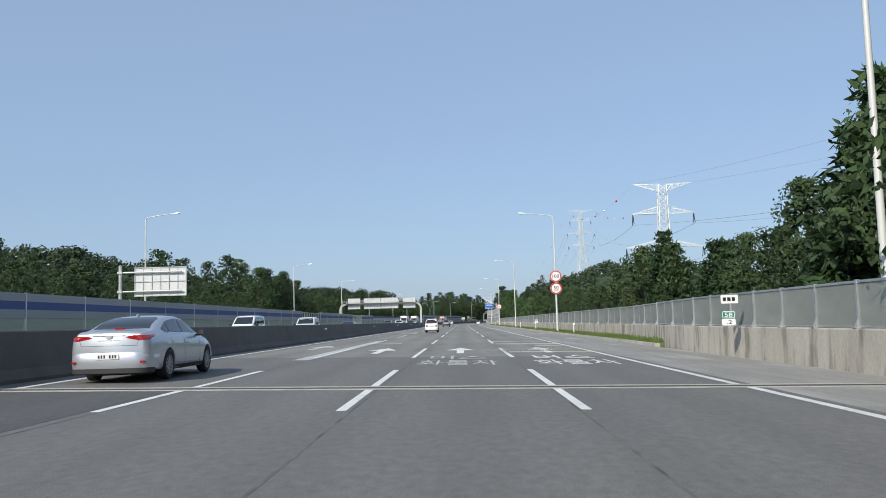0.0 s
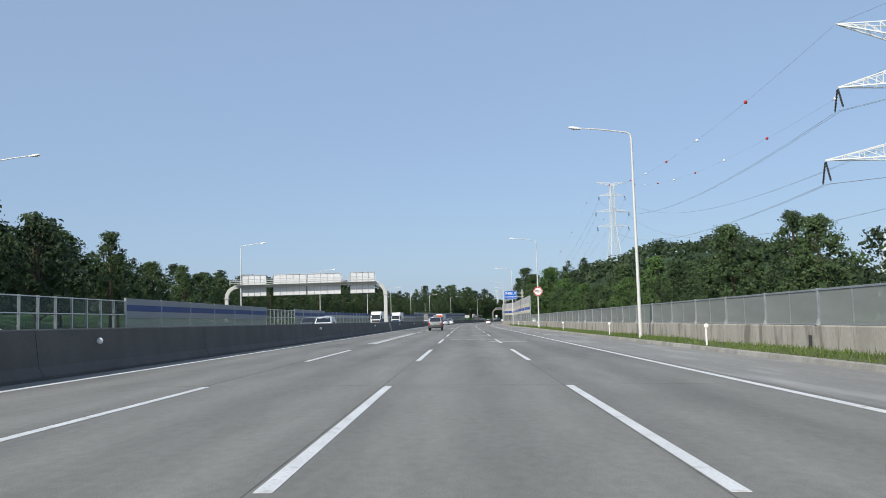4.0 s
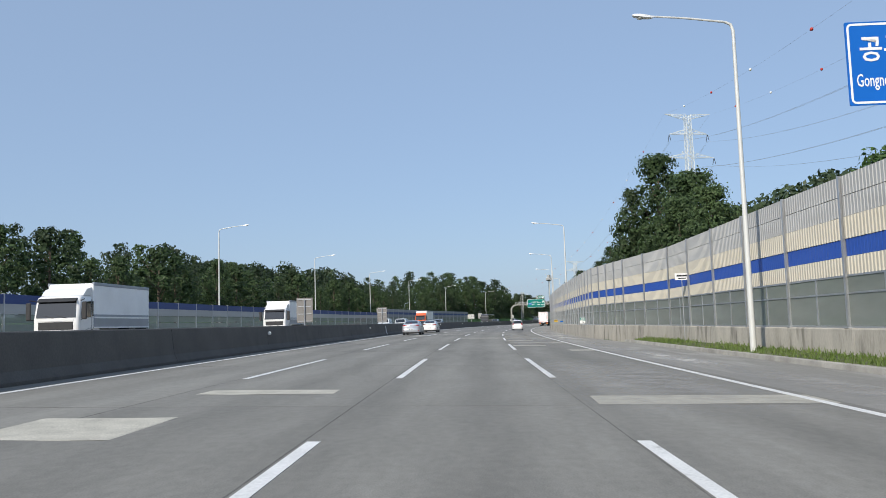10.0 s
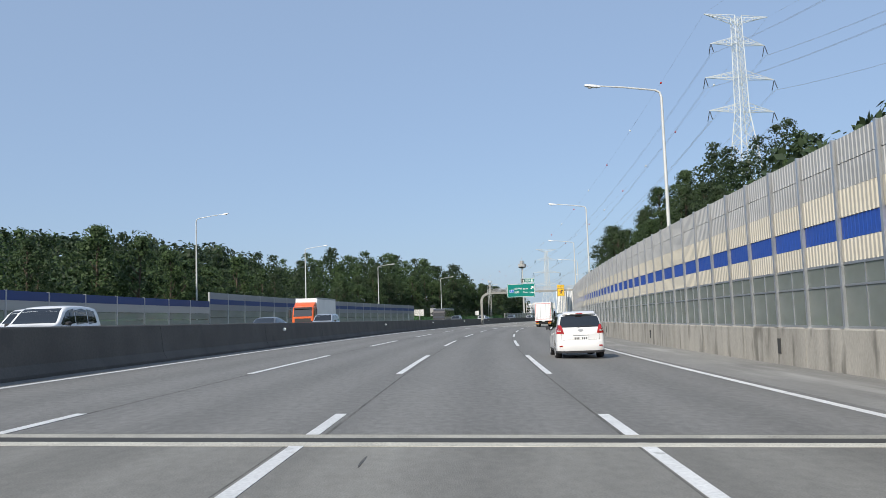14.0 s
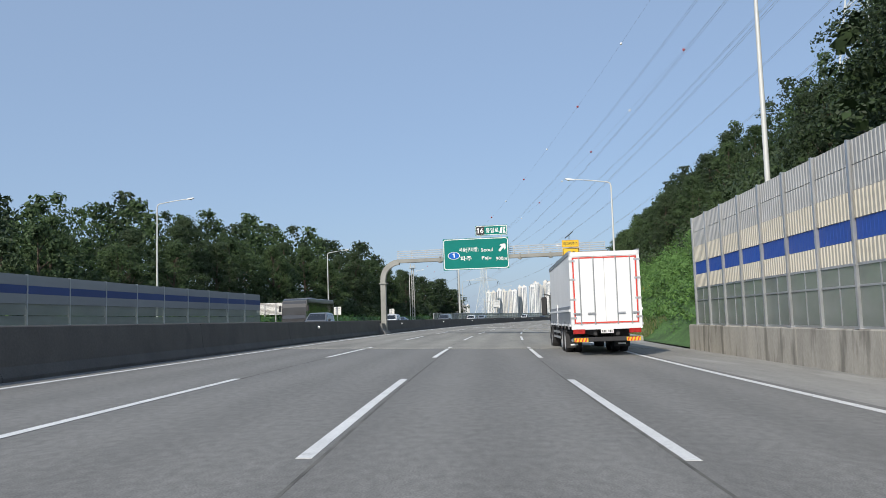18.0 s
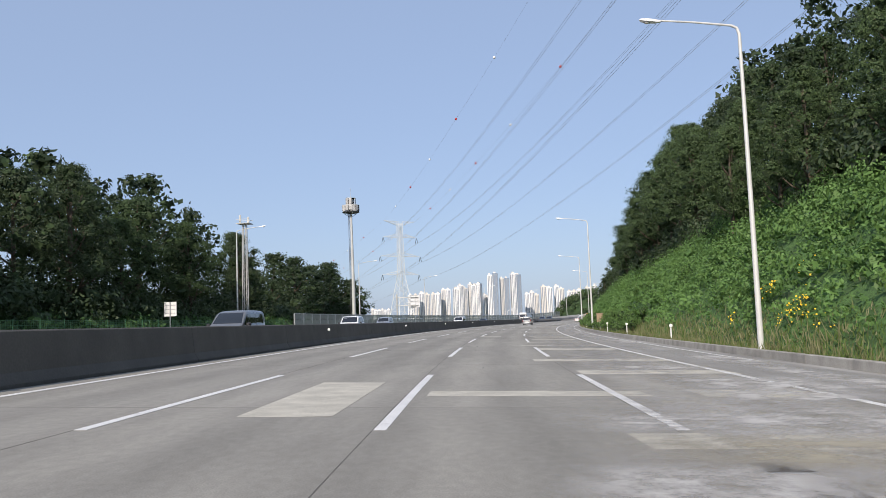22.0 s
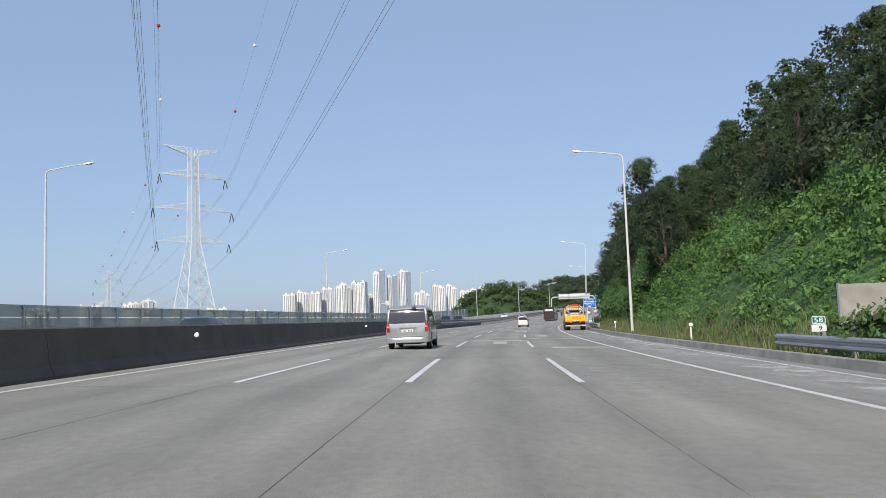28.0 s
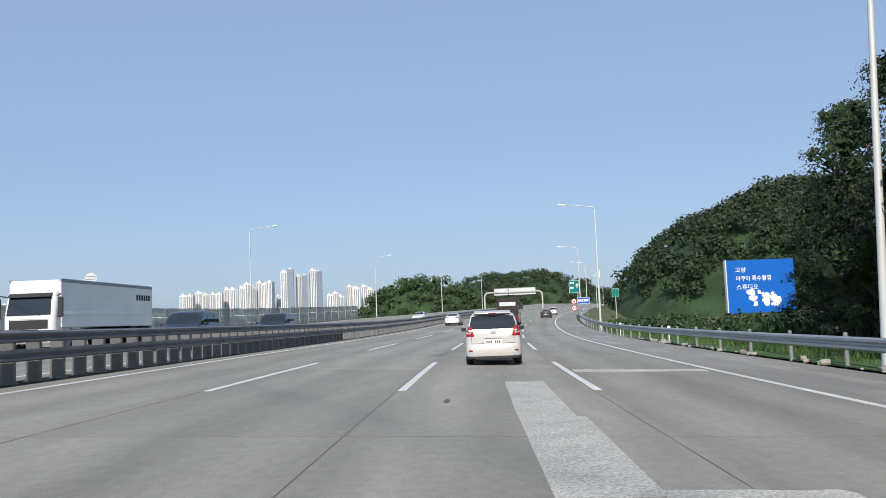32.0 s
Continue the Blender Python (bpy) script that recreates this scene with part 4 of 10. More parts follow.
part("median_foot", Geo().prism([(-10.65, 0), (-9.4, 0), (-9.45, 0.35), (-9.72, 0.7), (-9.75, 1.2), (-10.6, 1.2)], -1.2, -0.3, "y").prism([(-10.65, 0), (-9.4, 0), (-9.45, 0.35), (-9.72, 0.7), (-9.75, 1.2), (-10.6, 1.2)], -0.28, 0.6, "y"), FOOT_GREY, gy, "bulging grey concrete foot in the median")

gs = thing("direction_sign", "large green direction sign with white letters on the gantry", "road sign", on_road(499.15, 0.24, 0.05, 2.0))
board(gs, -4.65, 0.8, 5.35, 7.95, SIGN_GREEN, rim=0.07, corner=0.22)
part("route_badge", Geo().at(Matrix.Translation((-3.75, 0, 6.55)) @ Matrix.Diagonal((1.0, 1, 0.62, 1))).lathe([(-0.032, 0.50), (-0.016, 0.50)], 28, "y"), SIGN_WHITE, gs)
part("route_badge_blue", Geo().at(Matrix.Translation((-3.75, 0, 6.55)) @ Matrix.Diagonal((1.0, 1, 0.62, 1))).lathe([(-0.036, 0.45), (-0.02, 0.45)], 28, "y"), SIGN_BLUE, gs)
part("route_number", Geo().prism([(-3.77, 6.38), (-3.68, 6.38), (-3.68, 6.74), (-3.75, 6.74), (-3.86, 6.67), (-3.86, 6.59), (-3.77, 6.63)], -0.042, -0.037, "y"), SIGN_WHITE, gs)
words("lettering", "서울(구파발)", 0.42, SIGN_WHITE, gs, -2.5, -0.02, 6.98, 1.62, 0.012)
words("lettering", "Seoul", 0.32, SIGN_WHITE, gs, -1.0, -0.02, 6.95, 0.95, 0.01)
words("lettering", "파주", 0.42, SIGN_WHITE, gs, -2.75, -0.02, 6.28, 0.95, 0.012)
words("lettering", "Paju", 0.38, SIGN_WHITE, gs, -1.05, -0.02, 6.24, 0.78, 0.01)
words("lettering", "900m", 0.30, SIGN_WHITE, gs, 0.18, -0.02, 6.18, 0.9, 0.01)
arrow_sheet(gs, 0.28, 7.1, 0.8, 42, SIGN_WHITE)
ex = thing("exit_sign", "small green exit tab with a dark number field", "road sign", on_road(499.15, 0.24, 0.05, 2.0))
board(ex, -1.9, 0.75, 8.12, 8.95, SIGN_GREEN, rim=0.05, corner=0.08)
board(ex, -1.83, -1.15, 8.19, 8.88, SIGN_BLACK, y=-0.012, rim=0, name="number_field")
part("lettering", Geo().prism([(-1.70, 8.33), (-1.61, 8.33), (-1.61, 8.75), (-1.68, 8.75), (-1.77, 8.68), (-1.77, 8.60), (-1.70, 8.64)], -0.034, -0.03, "y"), SIGN_WHITE, ex)
words("lettering", "6", 0.42, SIGN_WHITE, ex, -1.36, -0.03, 8.54, 0.28, 0.014)
words("lettering", "통일로", 0.42, SIGN_WHITE, ex, -0.5, -0.02, 8.53, 1.05, 0.012)
part("exit_mark", Geo().prism([(0.08, 8.28), (0.30, 8.28), (0.36, 8.78), (0.22, 8.78)], -0.024, -0.02, "y").prism([(0.36, 8.28), (0.6, 8.28), (0.5, 8.55), (0.62, 8.78), (0.45, 8.78), (0.42, 8.5)], -0.024, -0.02, "y"), SIGN_WHITE, ex)
part("hanger", Geo().box(-1.5, -1.42, 0.02, 0.08, 6.3, 8.6).box(0.2, 0.28, 0.02, 0.08, 6.3, 8.6), GANTRY, ex)
part("hanger", Geo().box(-3.6, -3.5, 0.02, 0.12, 5.5, 7.8).box(-0.6, -0.5, 0.02, 0.12, 5.5, 7.8), GANTRY, gs)
ys = thing("slippery_sign", "yellow slippery road warning sign under a text plate on the gantry", "road sign", on_road(498.5, 0, -0.5, 2.0))
board(ys, 5.38, 6.72, 5.78, 7.28, SIGN_YELLOW, rim=0.05, corner=0.05, rimmat=SIGN_BLACK)
board(ys, 5.36, 6.70, 7.36, 7.92, SIGN_YELLOW, rim=0.025, corner=0.04, rimmat=SIGN_ORANGE, name="text_plate")
words("lettering", "미끄럼주의", 0.28, SIGN_BLACK, ys, 6.03, -0.02, 7.64, 1.1, 0.008)
part("car_symbol", Geo().prism([(6.05, 6.72), (6.5, 6.62), (6.42, 6.95), (6.2, 7.02)], -0.024, -0.02, "y").prism([(5.92, 6.45), (6.3, 6.38), (6.24, 6.66), (6.02, 6.7)], -0.024, -0.02, "y").prism([(5.72, 6.1), (5.95, 6.16), (6.0, 6.32), (5.9, 6.22), (5.7, 6.18)], -0.024, -0.02, "y").prism([(6.1, 6.32), (6.38, 6.2), (6.4, 6.05), (6.32, 6.08), (6.3, 6.16), (6.08, 6.25)], -0.024, -0.02, "y"), SIGN_BLACK, ys)
star = [(5.9 + (0.2 if k % 2 == 0 else 0.09) * math.cos(k * math.pi / 8), 6.68 + (0.2 if k % 2 == 0 else 0.09) * math.sin(k * math.pi / 8)) for k in range(16)]
part("burst_symbol", Geo().prism(star, -0.03, -0.025, "y"), SIGN_RED, ys)
part("solar_panel", Geo().at(Matrix.Translation((5.95, 0, 8.35)) @ Matrix.Rotation(radians(-38), 4, "Y")).box(-0.4, 0.4, -0.3, 0.3, -0.02, 0.02), SIGN_BLACK, ys, "small black solar panel")
part("panel_stem", Geo().tube([(5.9, 0.05, 6.3), (5.95, 0.05, 8.35)], 0.03, 8), GANTRY, ys)

# gantry over the opposite lanes, seen from behind
gl = thing("sign_gantry", "grey steel gantry over the opposite carriageway seen from behind", "sign gantry", on_road(199, 0, 0))
GLX0, GLX1 = -31.0, -10.4
part("leg", gantry_leg(GLX0, 1, 6.55), GANTRY, gl)
part("leg", gantry_leg(GLX1, -1, 6.55), GANTRY, gl)
for x in (GLX0, GLX1):
    part("collar", Geo().box(x - 0.34, x + 0.34, -0.3, 0.3, 4.9, 5.0, 0.02), GANTRY, gl)
part("beam", Geo().box(GLX0 + 1.4, GLX1 - 1.4, -0.22, 0.22, 6.3, 6.66, 0.02), GANTRY, gl)
part("walkway", Geo().box(GLX0 + 1.2, GLX1 - 1.2, -0.9, -0.25, 6.62, 6.67), GANTRY, gl)
part("median_foot", Geo().prism([(-10.95, 0), (-9.7, 0), (-9.75, 0.35), (-9.85, 1.2), (-10.9, 1.2)], -0.9, 0.9, "y"), PARAPET, gl)
rl = thing("gantry_railing", "pale railing on the walkway behind the sign boards", "railing", on_road(199, 0, 0))
for y in (-0.9, -0.25):
    for z in (6.9, 7.12, 7.34):
        part("railing_bar", Geo().tube([(GLX0 + 0.6, y, z), (GLX1 - 1.2, y, z)], 0.02, 6), RAILING, rl)
    for k in range(18):
        x = GLX0 + 0.6 + (GLX1 - GLX0 - 1.8) * k / 17
        part("railing_post", Geo().tube([(x, y, 6.64), (x, y, 7.36)], 0.022, 6), RAILING, rl)


def sign_back(x0, x1, z0, z1, m, label):
    t = thing("sign_board", label, "road sign", m, "backs of sign boards")
    part("sheet", Geo().box(x0, x1, 0.0, 0.02, z0, z1), SIGN_BACK, t)
    n = max(2, int((x1 - x0) / 0.75))
    for k in range(n + 1):
        x = x0 + 0.03 + (x1 - x0 - 0.06) * k / n
        part("rib", Geo().box(x - 0.025, x + 0.025, -0.07, 0.0, z0, z1), STEEL, t)
    for z in (z0 + 0.02, (z0 + z1) / 2, z1 - 0.06):
        part("cross_rail", Geo().box(x0, x1, -0.10, -0.07, z, z + 0.05), STEEL, t)
    return t


for x0, x1 in ((-29.1, -25.9), (-25.0, -20.7), (-20.6, -16.2), (-15.0, -11.8)):
    sign_back(x0, x1, 5.2, 7.95, on_road(199.3, 0, 0), "bare grey back of a large sign board with ribs")


# boards on one post at the far left
def side_board(s, xp, x0, x1, z0, z1, h):
    p = thing("sign_post", "grey post with two arms for a side sign", "post", on_road(s, 0, 0))
    part("post", Geo().tube([(xp, 0, -0.2), (xp, 0, h)], 0.16, 10), GANTRY, p)
    part("arm", Geo().tube([(xp, 0, z1 - 0.5), (x1 - 0.4, 0, z1 - 0.5)], 0.09, 8), GANTRY, p)
    part("arm", Geo().tube([(xp, 0, z0 + 0.5), (x1 - 0.4, 0, z0 + 0.5)], 0.09, 8), GANTRY, p)
    for z in (z1 - 0.5, z0 + 0.5):
        part("clamp", Geo().box(xp - 0.22, xp + 0.22, -0.22, 0.22, z - 0.12, z + 0.12), GANTRY, p)
    sign_back(x0, x1, z0, z1, on_road(s + 0.25, 0, 0), "bare white back of a side-mounted sign board")


side_board(68.5, -33.0, -31.7, -26.6, 4.55, 7.4, 7.6)
side_board(707, -31.2, -28.2, -26.0, 4.85, 7.65, 7.9)

# round limits on lamp posts
def round_sign(s, d, z, r, text, sub="", under=False, turn=0.0):
    t = thing("speed_sign", "round red-rimmed sign on a lamp post, reading " + text, "road sign", on_road(s, d, z, turn))
    part("disc", Geo().lathe([(-0.02, r), (0.02, r)], 32, "y"), SIGN_WHITE, t)
    a = [(r * 0.98 * math.cos(k * math.pi / 16), r * 0.98 * math.sin(k * math.pi / 16)) for k in range(32)]
    g = Geo().put([(x, -0.024, zz) for x, zz in a] + [(x * 0.80, -0.024, zz * 0.80) for x, zz in a], [(j, (j + 1) % 32, 32 + (j + 1) % 32, 32 + j) for j in range(32)])
    part("rim", g, SIGN_RED, t)
    words("lettering", text, r * (0.62 if len(text) < 4 else 0.4), SIGN_BLACK, t, 0, -0.024, 0.05 if under or sub else 0, r * (1.15 if len(text) > 2 else 0.85), 0.012)
    if under:
        part("underline", Geo().box(-r * 0.4, r * 0.4, -0.026, -0.022, -r * 0.5, -r * 0.4), SIGN_BLACK, t)
    if sub:
        part("gap_symbol", Geo().prism([(-r * 0.5, -r * 0.45), (-r * 0.2, -r * 0.3), (r * 0.2, -r * 0.3), (r * 0.5, -r * 0.45), (r * 0.2, -r * 0.38), (-r * 0.2, -r * 0.38)], -0.027, -0.022, "y"), SIGN_BLACK, t)
    part("clip", Geo().box(-0.05, 0.05, 0.02, 0.09, -r * 0.5, r * 0.5), STEEL, t)


round_sign(74.98, 9.85, 5.9, 0.6, "100")
round_sign(74.98, 9.85, 4.65, 0.6, "50", under=True)
round_sign(206.28, 9.85, 5.2, 0.63, "100m", sub="gap")

# blue bridge name sign
bs_ = thing("bridge_sign", "blue bridge name sign with white letters behind the noise wall", "road sign", on_road(257.3, -0.1, -0.15))
board(bs_, 7.62, 10.25, 5.42, 7.1, SIGN_BLUE, rim=0.05, corner=0.1)
words("lettering", "공릉천2교", 0.52, SIGN_WHITE, bs_, 8.93, -0.02, 6.55, 2.1, 0.014)
words("lettering", "Gongneungcheon2(i) gyo(Br)", 0.34, SIGN_WHITE, bs_, 8.93, -0.02, 5.88, 2.3, 0.01)
part("post", Geo().tube([(11.25, 0.25, -0.2), (11.25, 0.25, 7.3)], 0.14, 10), GANTRY, bs_)
part("arm", Geo().tube([(8.2, 0.1, 6.6), (11.3, 0.1, 6.6)], 0.06, 8), GANTRY, bs_)
part("arm", Geo().tube([(8.2, 0.1, 5.85), (11.3, 0.1, 5.85)], 0.06, 8), GANTRY, bs_)
for z in (5.85, 6.6):
    part("clamp", Geo().box(10.9, 11.6, 0.0, 0.45, z - 0.1, z + 0.1), GANTRY, bs_)

# green town sign in the bushes
gn = thing("town_sign", "green town boundary sign half hidden by bushes", "road sign", on_road(539, 0, 0))
board(gn, 8.05, 11.3, 2.66, 3.94, SIGN_GREEN, rim=0.05, corner=0.1)
words("lettering", "고양시", 0.45, SIGN_WHITE, gn, 9.7, -0.02, 3.53, 1.6, 0.012)
words("lettering", "Goyang", 0.32, SIGN_WHITE, gn, 9.75, -0.02, 3.0, 1.3, 0.01)
for x in (9.1, 10.6):
    part("post", Geo().tube([(x, 0.06, -0.1), (x, 0.06, 3.8)], 0.06, 8), STEEL, gn)

# blue notice and studio billboard
bn = thing("notice_sign", "blue notice sign with rows of white letters on two posts", "road sign", on_road(797.6, 0, 0))
board(bn, 8.95, 10.65, 2.45, 3.72, SIGN_BLUE, rim=0.03, corner=0.05)
words("lettering", "도로관리기관", 0.17, SIGN_WHITE, bn, 9.8, -0.02, 3.53, 1.2, 0.006)
bars("line_bars", bn, 9.08, 10.52, 3.28, 0.14, 9, SIGN_WHITE)
bars("line_bars", bn, 9.1, 10.5, 3.04, 0.12, 11, SIGN_WHITE)
words("lettering", "교통사고신고", 0.16, SIGN_WHITE, bn, 9.8, -0.02, 2.82, 1.15, 0.006)
bars("line_bars", bn, 9.6, 10.0, 2.6, 0.12, 3, SIGN_WHITE)
for x in (9.35, 10.25):
    part("post", Geo().tube([(x, 0.06, -0.3), (x, 0.06, 3.6)], 0.05, 8), STEEL, bn)
bb = thing("billboard", "large blue billboard with white letters and a splash shape beside trees", "billboard", on_road(862, 0.6, -0.45, -4))
board(bb, 20.3, 26.5, 1.3, 6.2, SIGN_BLUE, rim=0, name="panel")
words("lettering", "고양", 0.5, SIGN_WHITE, bb, 21.6, -0.02, 5.3, 1.0, 0.012)
words("lettering", "아쿠아 특수촬영", 0.5, SIGN_WHITE, bb, 22.75, -0.02, 4.5, 3.2, 0.012)
words("lettering", "스튜디오", 0.5, SIGN_WHITE, bb, 22.15, -0.02, 3.7, 2.0, 0.012)
rng = random.Random(4)
sp = Geo()
for k in range(16):
    cx, cz, r = 22.2 + rng.random() * 2.6, 2.0 + rng.random() * 1.2, 0.15 + rng.random() * 0.28
    sp.prism([(cx + r * (0.6 + rng.random() * 0.6) * math.cos(a), cz + r * (0.6 + rng.random() * 0.6) * math.sin(a)) for a in [j * math.pi / 5 for j in range(10)]], -0.024 - 0.0005 * k, -0.02, "y")
part("splash_shape", sp, SIGN_WHITE, bb)
part("side_edge", Geo().box(20.22, 20.3, -0.05, 0.5, 1.2, 6.25), SIGN_WHITE, bb)
for x in (21.0, 23.5, 26.0):
    part("post", Geo().tube([(x, 0.3, -0.3), (x, 0.3, 6.0)], 0.12, 8), STEEL, bb)


# small marker posts, distance plates
def km_plate(s, d, z, big, small, foot=0.1):
    t = thing("distance_plate", "small green and white kilometre plate on a post", "road sign", on_road(s, d, 0))
    board(t, -0.22, 0.22, z - 0.02, z + 0.24, SIGN_GREEN, rim=0.025, corner=0.04)
    board(t, -0.22, 0.22, z - 0.24, z - 0.025, SIGN_WHITE, rim=0, name="lower_panel")
    words("lettering", big, 0.15, SIGN_WHITE, t, 0, -0.02, z + 0.11, 0.26, 0.006)
    words("lettering", small, 0.13, SIGN_BLACK, t, 0.02, -0.02, z - 0.13, 0.16, 0.006)
    part("post", Geo().tube([(0, 0.03, foot), (0, 0.03, z + 0.1)], 0.025, 8), STEEL, t)


for s, d, z, b, q in ((17, 8.75, 1.32, "58", ".2"), (98, 9.75, 1.3, "58", ".3"), (214, 9.8, 1.32, "58", ".4"), (310, 8.35, 1.4, "58", ".5"), (707.6, 9.9, 1.1, "58", ".9"), (795, 9.75, 1.0, "59", ".0")):
    km_plate(s, d, z, b, q, z - 0.32 if s in (17, 214, 310) else 0.1)
hp = thing("hectometre_plate", "small white plate with dark bars on the parapet", "road sign", on_road(17.0, 8.95, 0))
board(hp, -0.42, 0.14, 1.8, 2.08, SIGN_WHITE, rim=0)
bars("line_bars", hp, -0.36, 0.08, 1.94, 0.12, 3, SIGN_BLACK)
part("post", Geo().tube([(-0.1, 0.03, 1.0), (-0.1, 0.03, 1.9)], 0.02, 6), STEEL, hp)
dp_post = Geo().lathe([(-0.2, 0.045), (0.72, 0.04), (0.74, 0.03)], 10, "z").mesh("post", WHITE)
dp_disc = Geo().lathe([(-0.03, 0.06), (-0.012, 0.095), (0.02, 0.095), (0.035, 0.05)], 14, "y").mesh("reflector_disc", REFL, True)
for s in (20, 62, 100, 128, 151, 178, 207, 232, 250, 515, 545, 575, 592, 606, 640, 672, 690, 722, 752, 830, 850, 880):
    t = thing("delineator_post", "short white delineator post with a round reflector on the verge", "marker post", on_road(s, 9.75 if s < 300 else 9.35, 0.2 if s < 770 else 0), "delineator posts")
    part("post", dp_post, None, t)
    part("reflector_disc", dp_disc, None, t, m=pose(0, -0.05, 0.78))

# telecom tower, lattice mast
CHASSIS_DARK = mat("dark_steel", (0.06, 0.063, 0.068), 0.6, 0.3, vary=0.1, scale=3)
ANTENNA = mat("antenna_housing", (0.42, 0.42, 0.41), 0.6, vary=0.2, scale=2, rand=0.15)
tt = thing("telecom_tower", "slender grey telecom tower with a round antenna platform", "telecom tower", on_road(678, -32.4, 0))
part("mast", Geo().tube([(0.12, 0, -0.3), (0.12, 0, 8), (0.02, 0, 21.6)], [0.36, 0.3, 0.2], 16), GANTRY, tt, smooth=True)
part("cable_ladder", Geo().box(-0.5, -0.44, -0.05, 0.05, 0.6, 21.5).box(-0.3, -0.26, -0.05, 0.05, 0.6, 21.5), CHASSIS_DARK, tt)
for k in range(28):
    part("rung", Geo().box(-0.46, -0.28, -0.02, 0.02, 0.9 + 0.74 * k, 0.95 + 0.74 * k), CHASSIS_DARK, tt)
for k in range(6):
    part("ladder_bracket", Geo().box(-0.3, 0.1, -0.03, 0.03, 2 + 3.6 * k, 2.08 + 3.6 * k), GANTRY, tt)
part("platform", Geo().lathe([(21.3, 0.3), (21.55, 1.5), (21.6, 1.62), (21.68, 1.62), (21.7, 0.3)], 16, "z"), CHASSIS_DARK, tt)
for k in range(6):
    part("strut", Geo().at(Matrix.Rotation(k * math.pi / 3, 4, "Z")).tube([(0.2, 0, 20.7), (1.4, 0, 21.5)], 0.04, 6), GANTRY, tt)
for z0, z1, r, n in ((21.7, 22.95, 1.6, 14), (22.75, 24.3, 0.92, 9)):
    part("rail_ring", Geo().lathe([(z1 - 0.06, r), (z1, r), (z1, r - 0.05), (z1 - 0.06, r - 0.05), (z1 - 0.06, r)], 24, "z"), GANTRY, tt)
    for k in range(n):
        a = k * 2 * math.pi / n
        if (k * 5 + n) % 7:
            part("antenna_panel", Geo().at(Matrix.Rotation(a, 4, "Z")).box(r - 0.09, r, -r * 2.6 / n, r * 2.6 / n, z0 + 0.03 + 0.1 * (k % 3), z1 - 0.04, 0.02).tube([(r - 0.12, 0, z0), (r - 0.12, 0, z1 + 0.15)], 0.03, 6), ANTENNA, tt)
part("inner_column", Geo().lathe([(21.7, 0.45), (24.2, 0.42), (24.4, 0.2)], 12, "z"), GANTRY, tt, smooth=True)
part("lightning_rod", Geo().tube([(0, 0, 24.3), (0, 0, 26.3)], 0.025, 6), GANTRY, tt)
lm = thing("lattice_mast", "thin grey lattice mast with a small platform", "mast", on_road(625.6, -31.9, 0))
for x in (-0.3, 0.3):
    for y in (-0.3, 0.3):
        part("mast_leg", Geo().tube([(x, y, -0.3), (x * 0.7, y * 0.7, 13.2)], 0.06, 6), GANTRY, lm)
for k in range(16):
    for y in (-0.27, 0.27):
        part("brace", Geo().tube([(-0.28, y, 0.4 + 0.8 * k), (0.28, y, 1.2 + 0.8 * k)], 0.025, 5), GANTRY, lm)
part("platform", Geo().box(-0.8, 0.8, -0.8, 0.8, 13.2, 13.28).box(-0.8, 0.8, -0.82, -0.78, 13.7, 13.75).box(-0.8, 0.8, 0.78, 0.82, 13.7, 13.75).box(-0.5, -0.3, -0.5, -0.3, 13.3, 14.3).box(0.3, 0.5, 0.1, 0.3, 13.3, 14.1), GANTRY, lm)


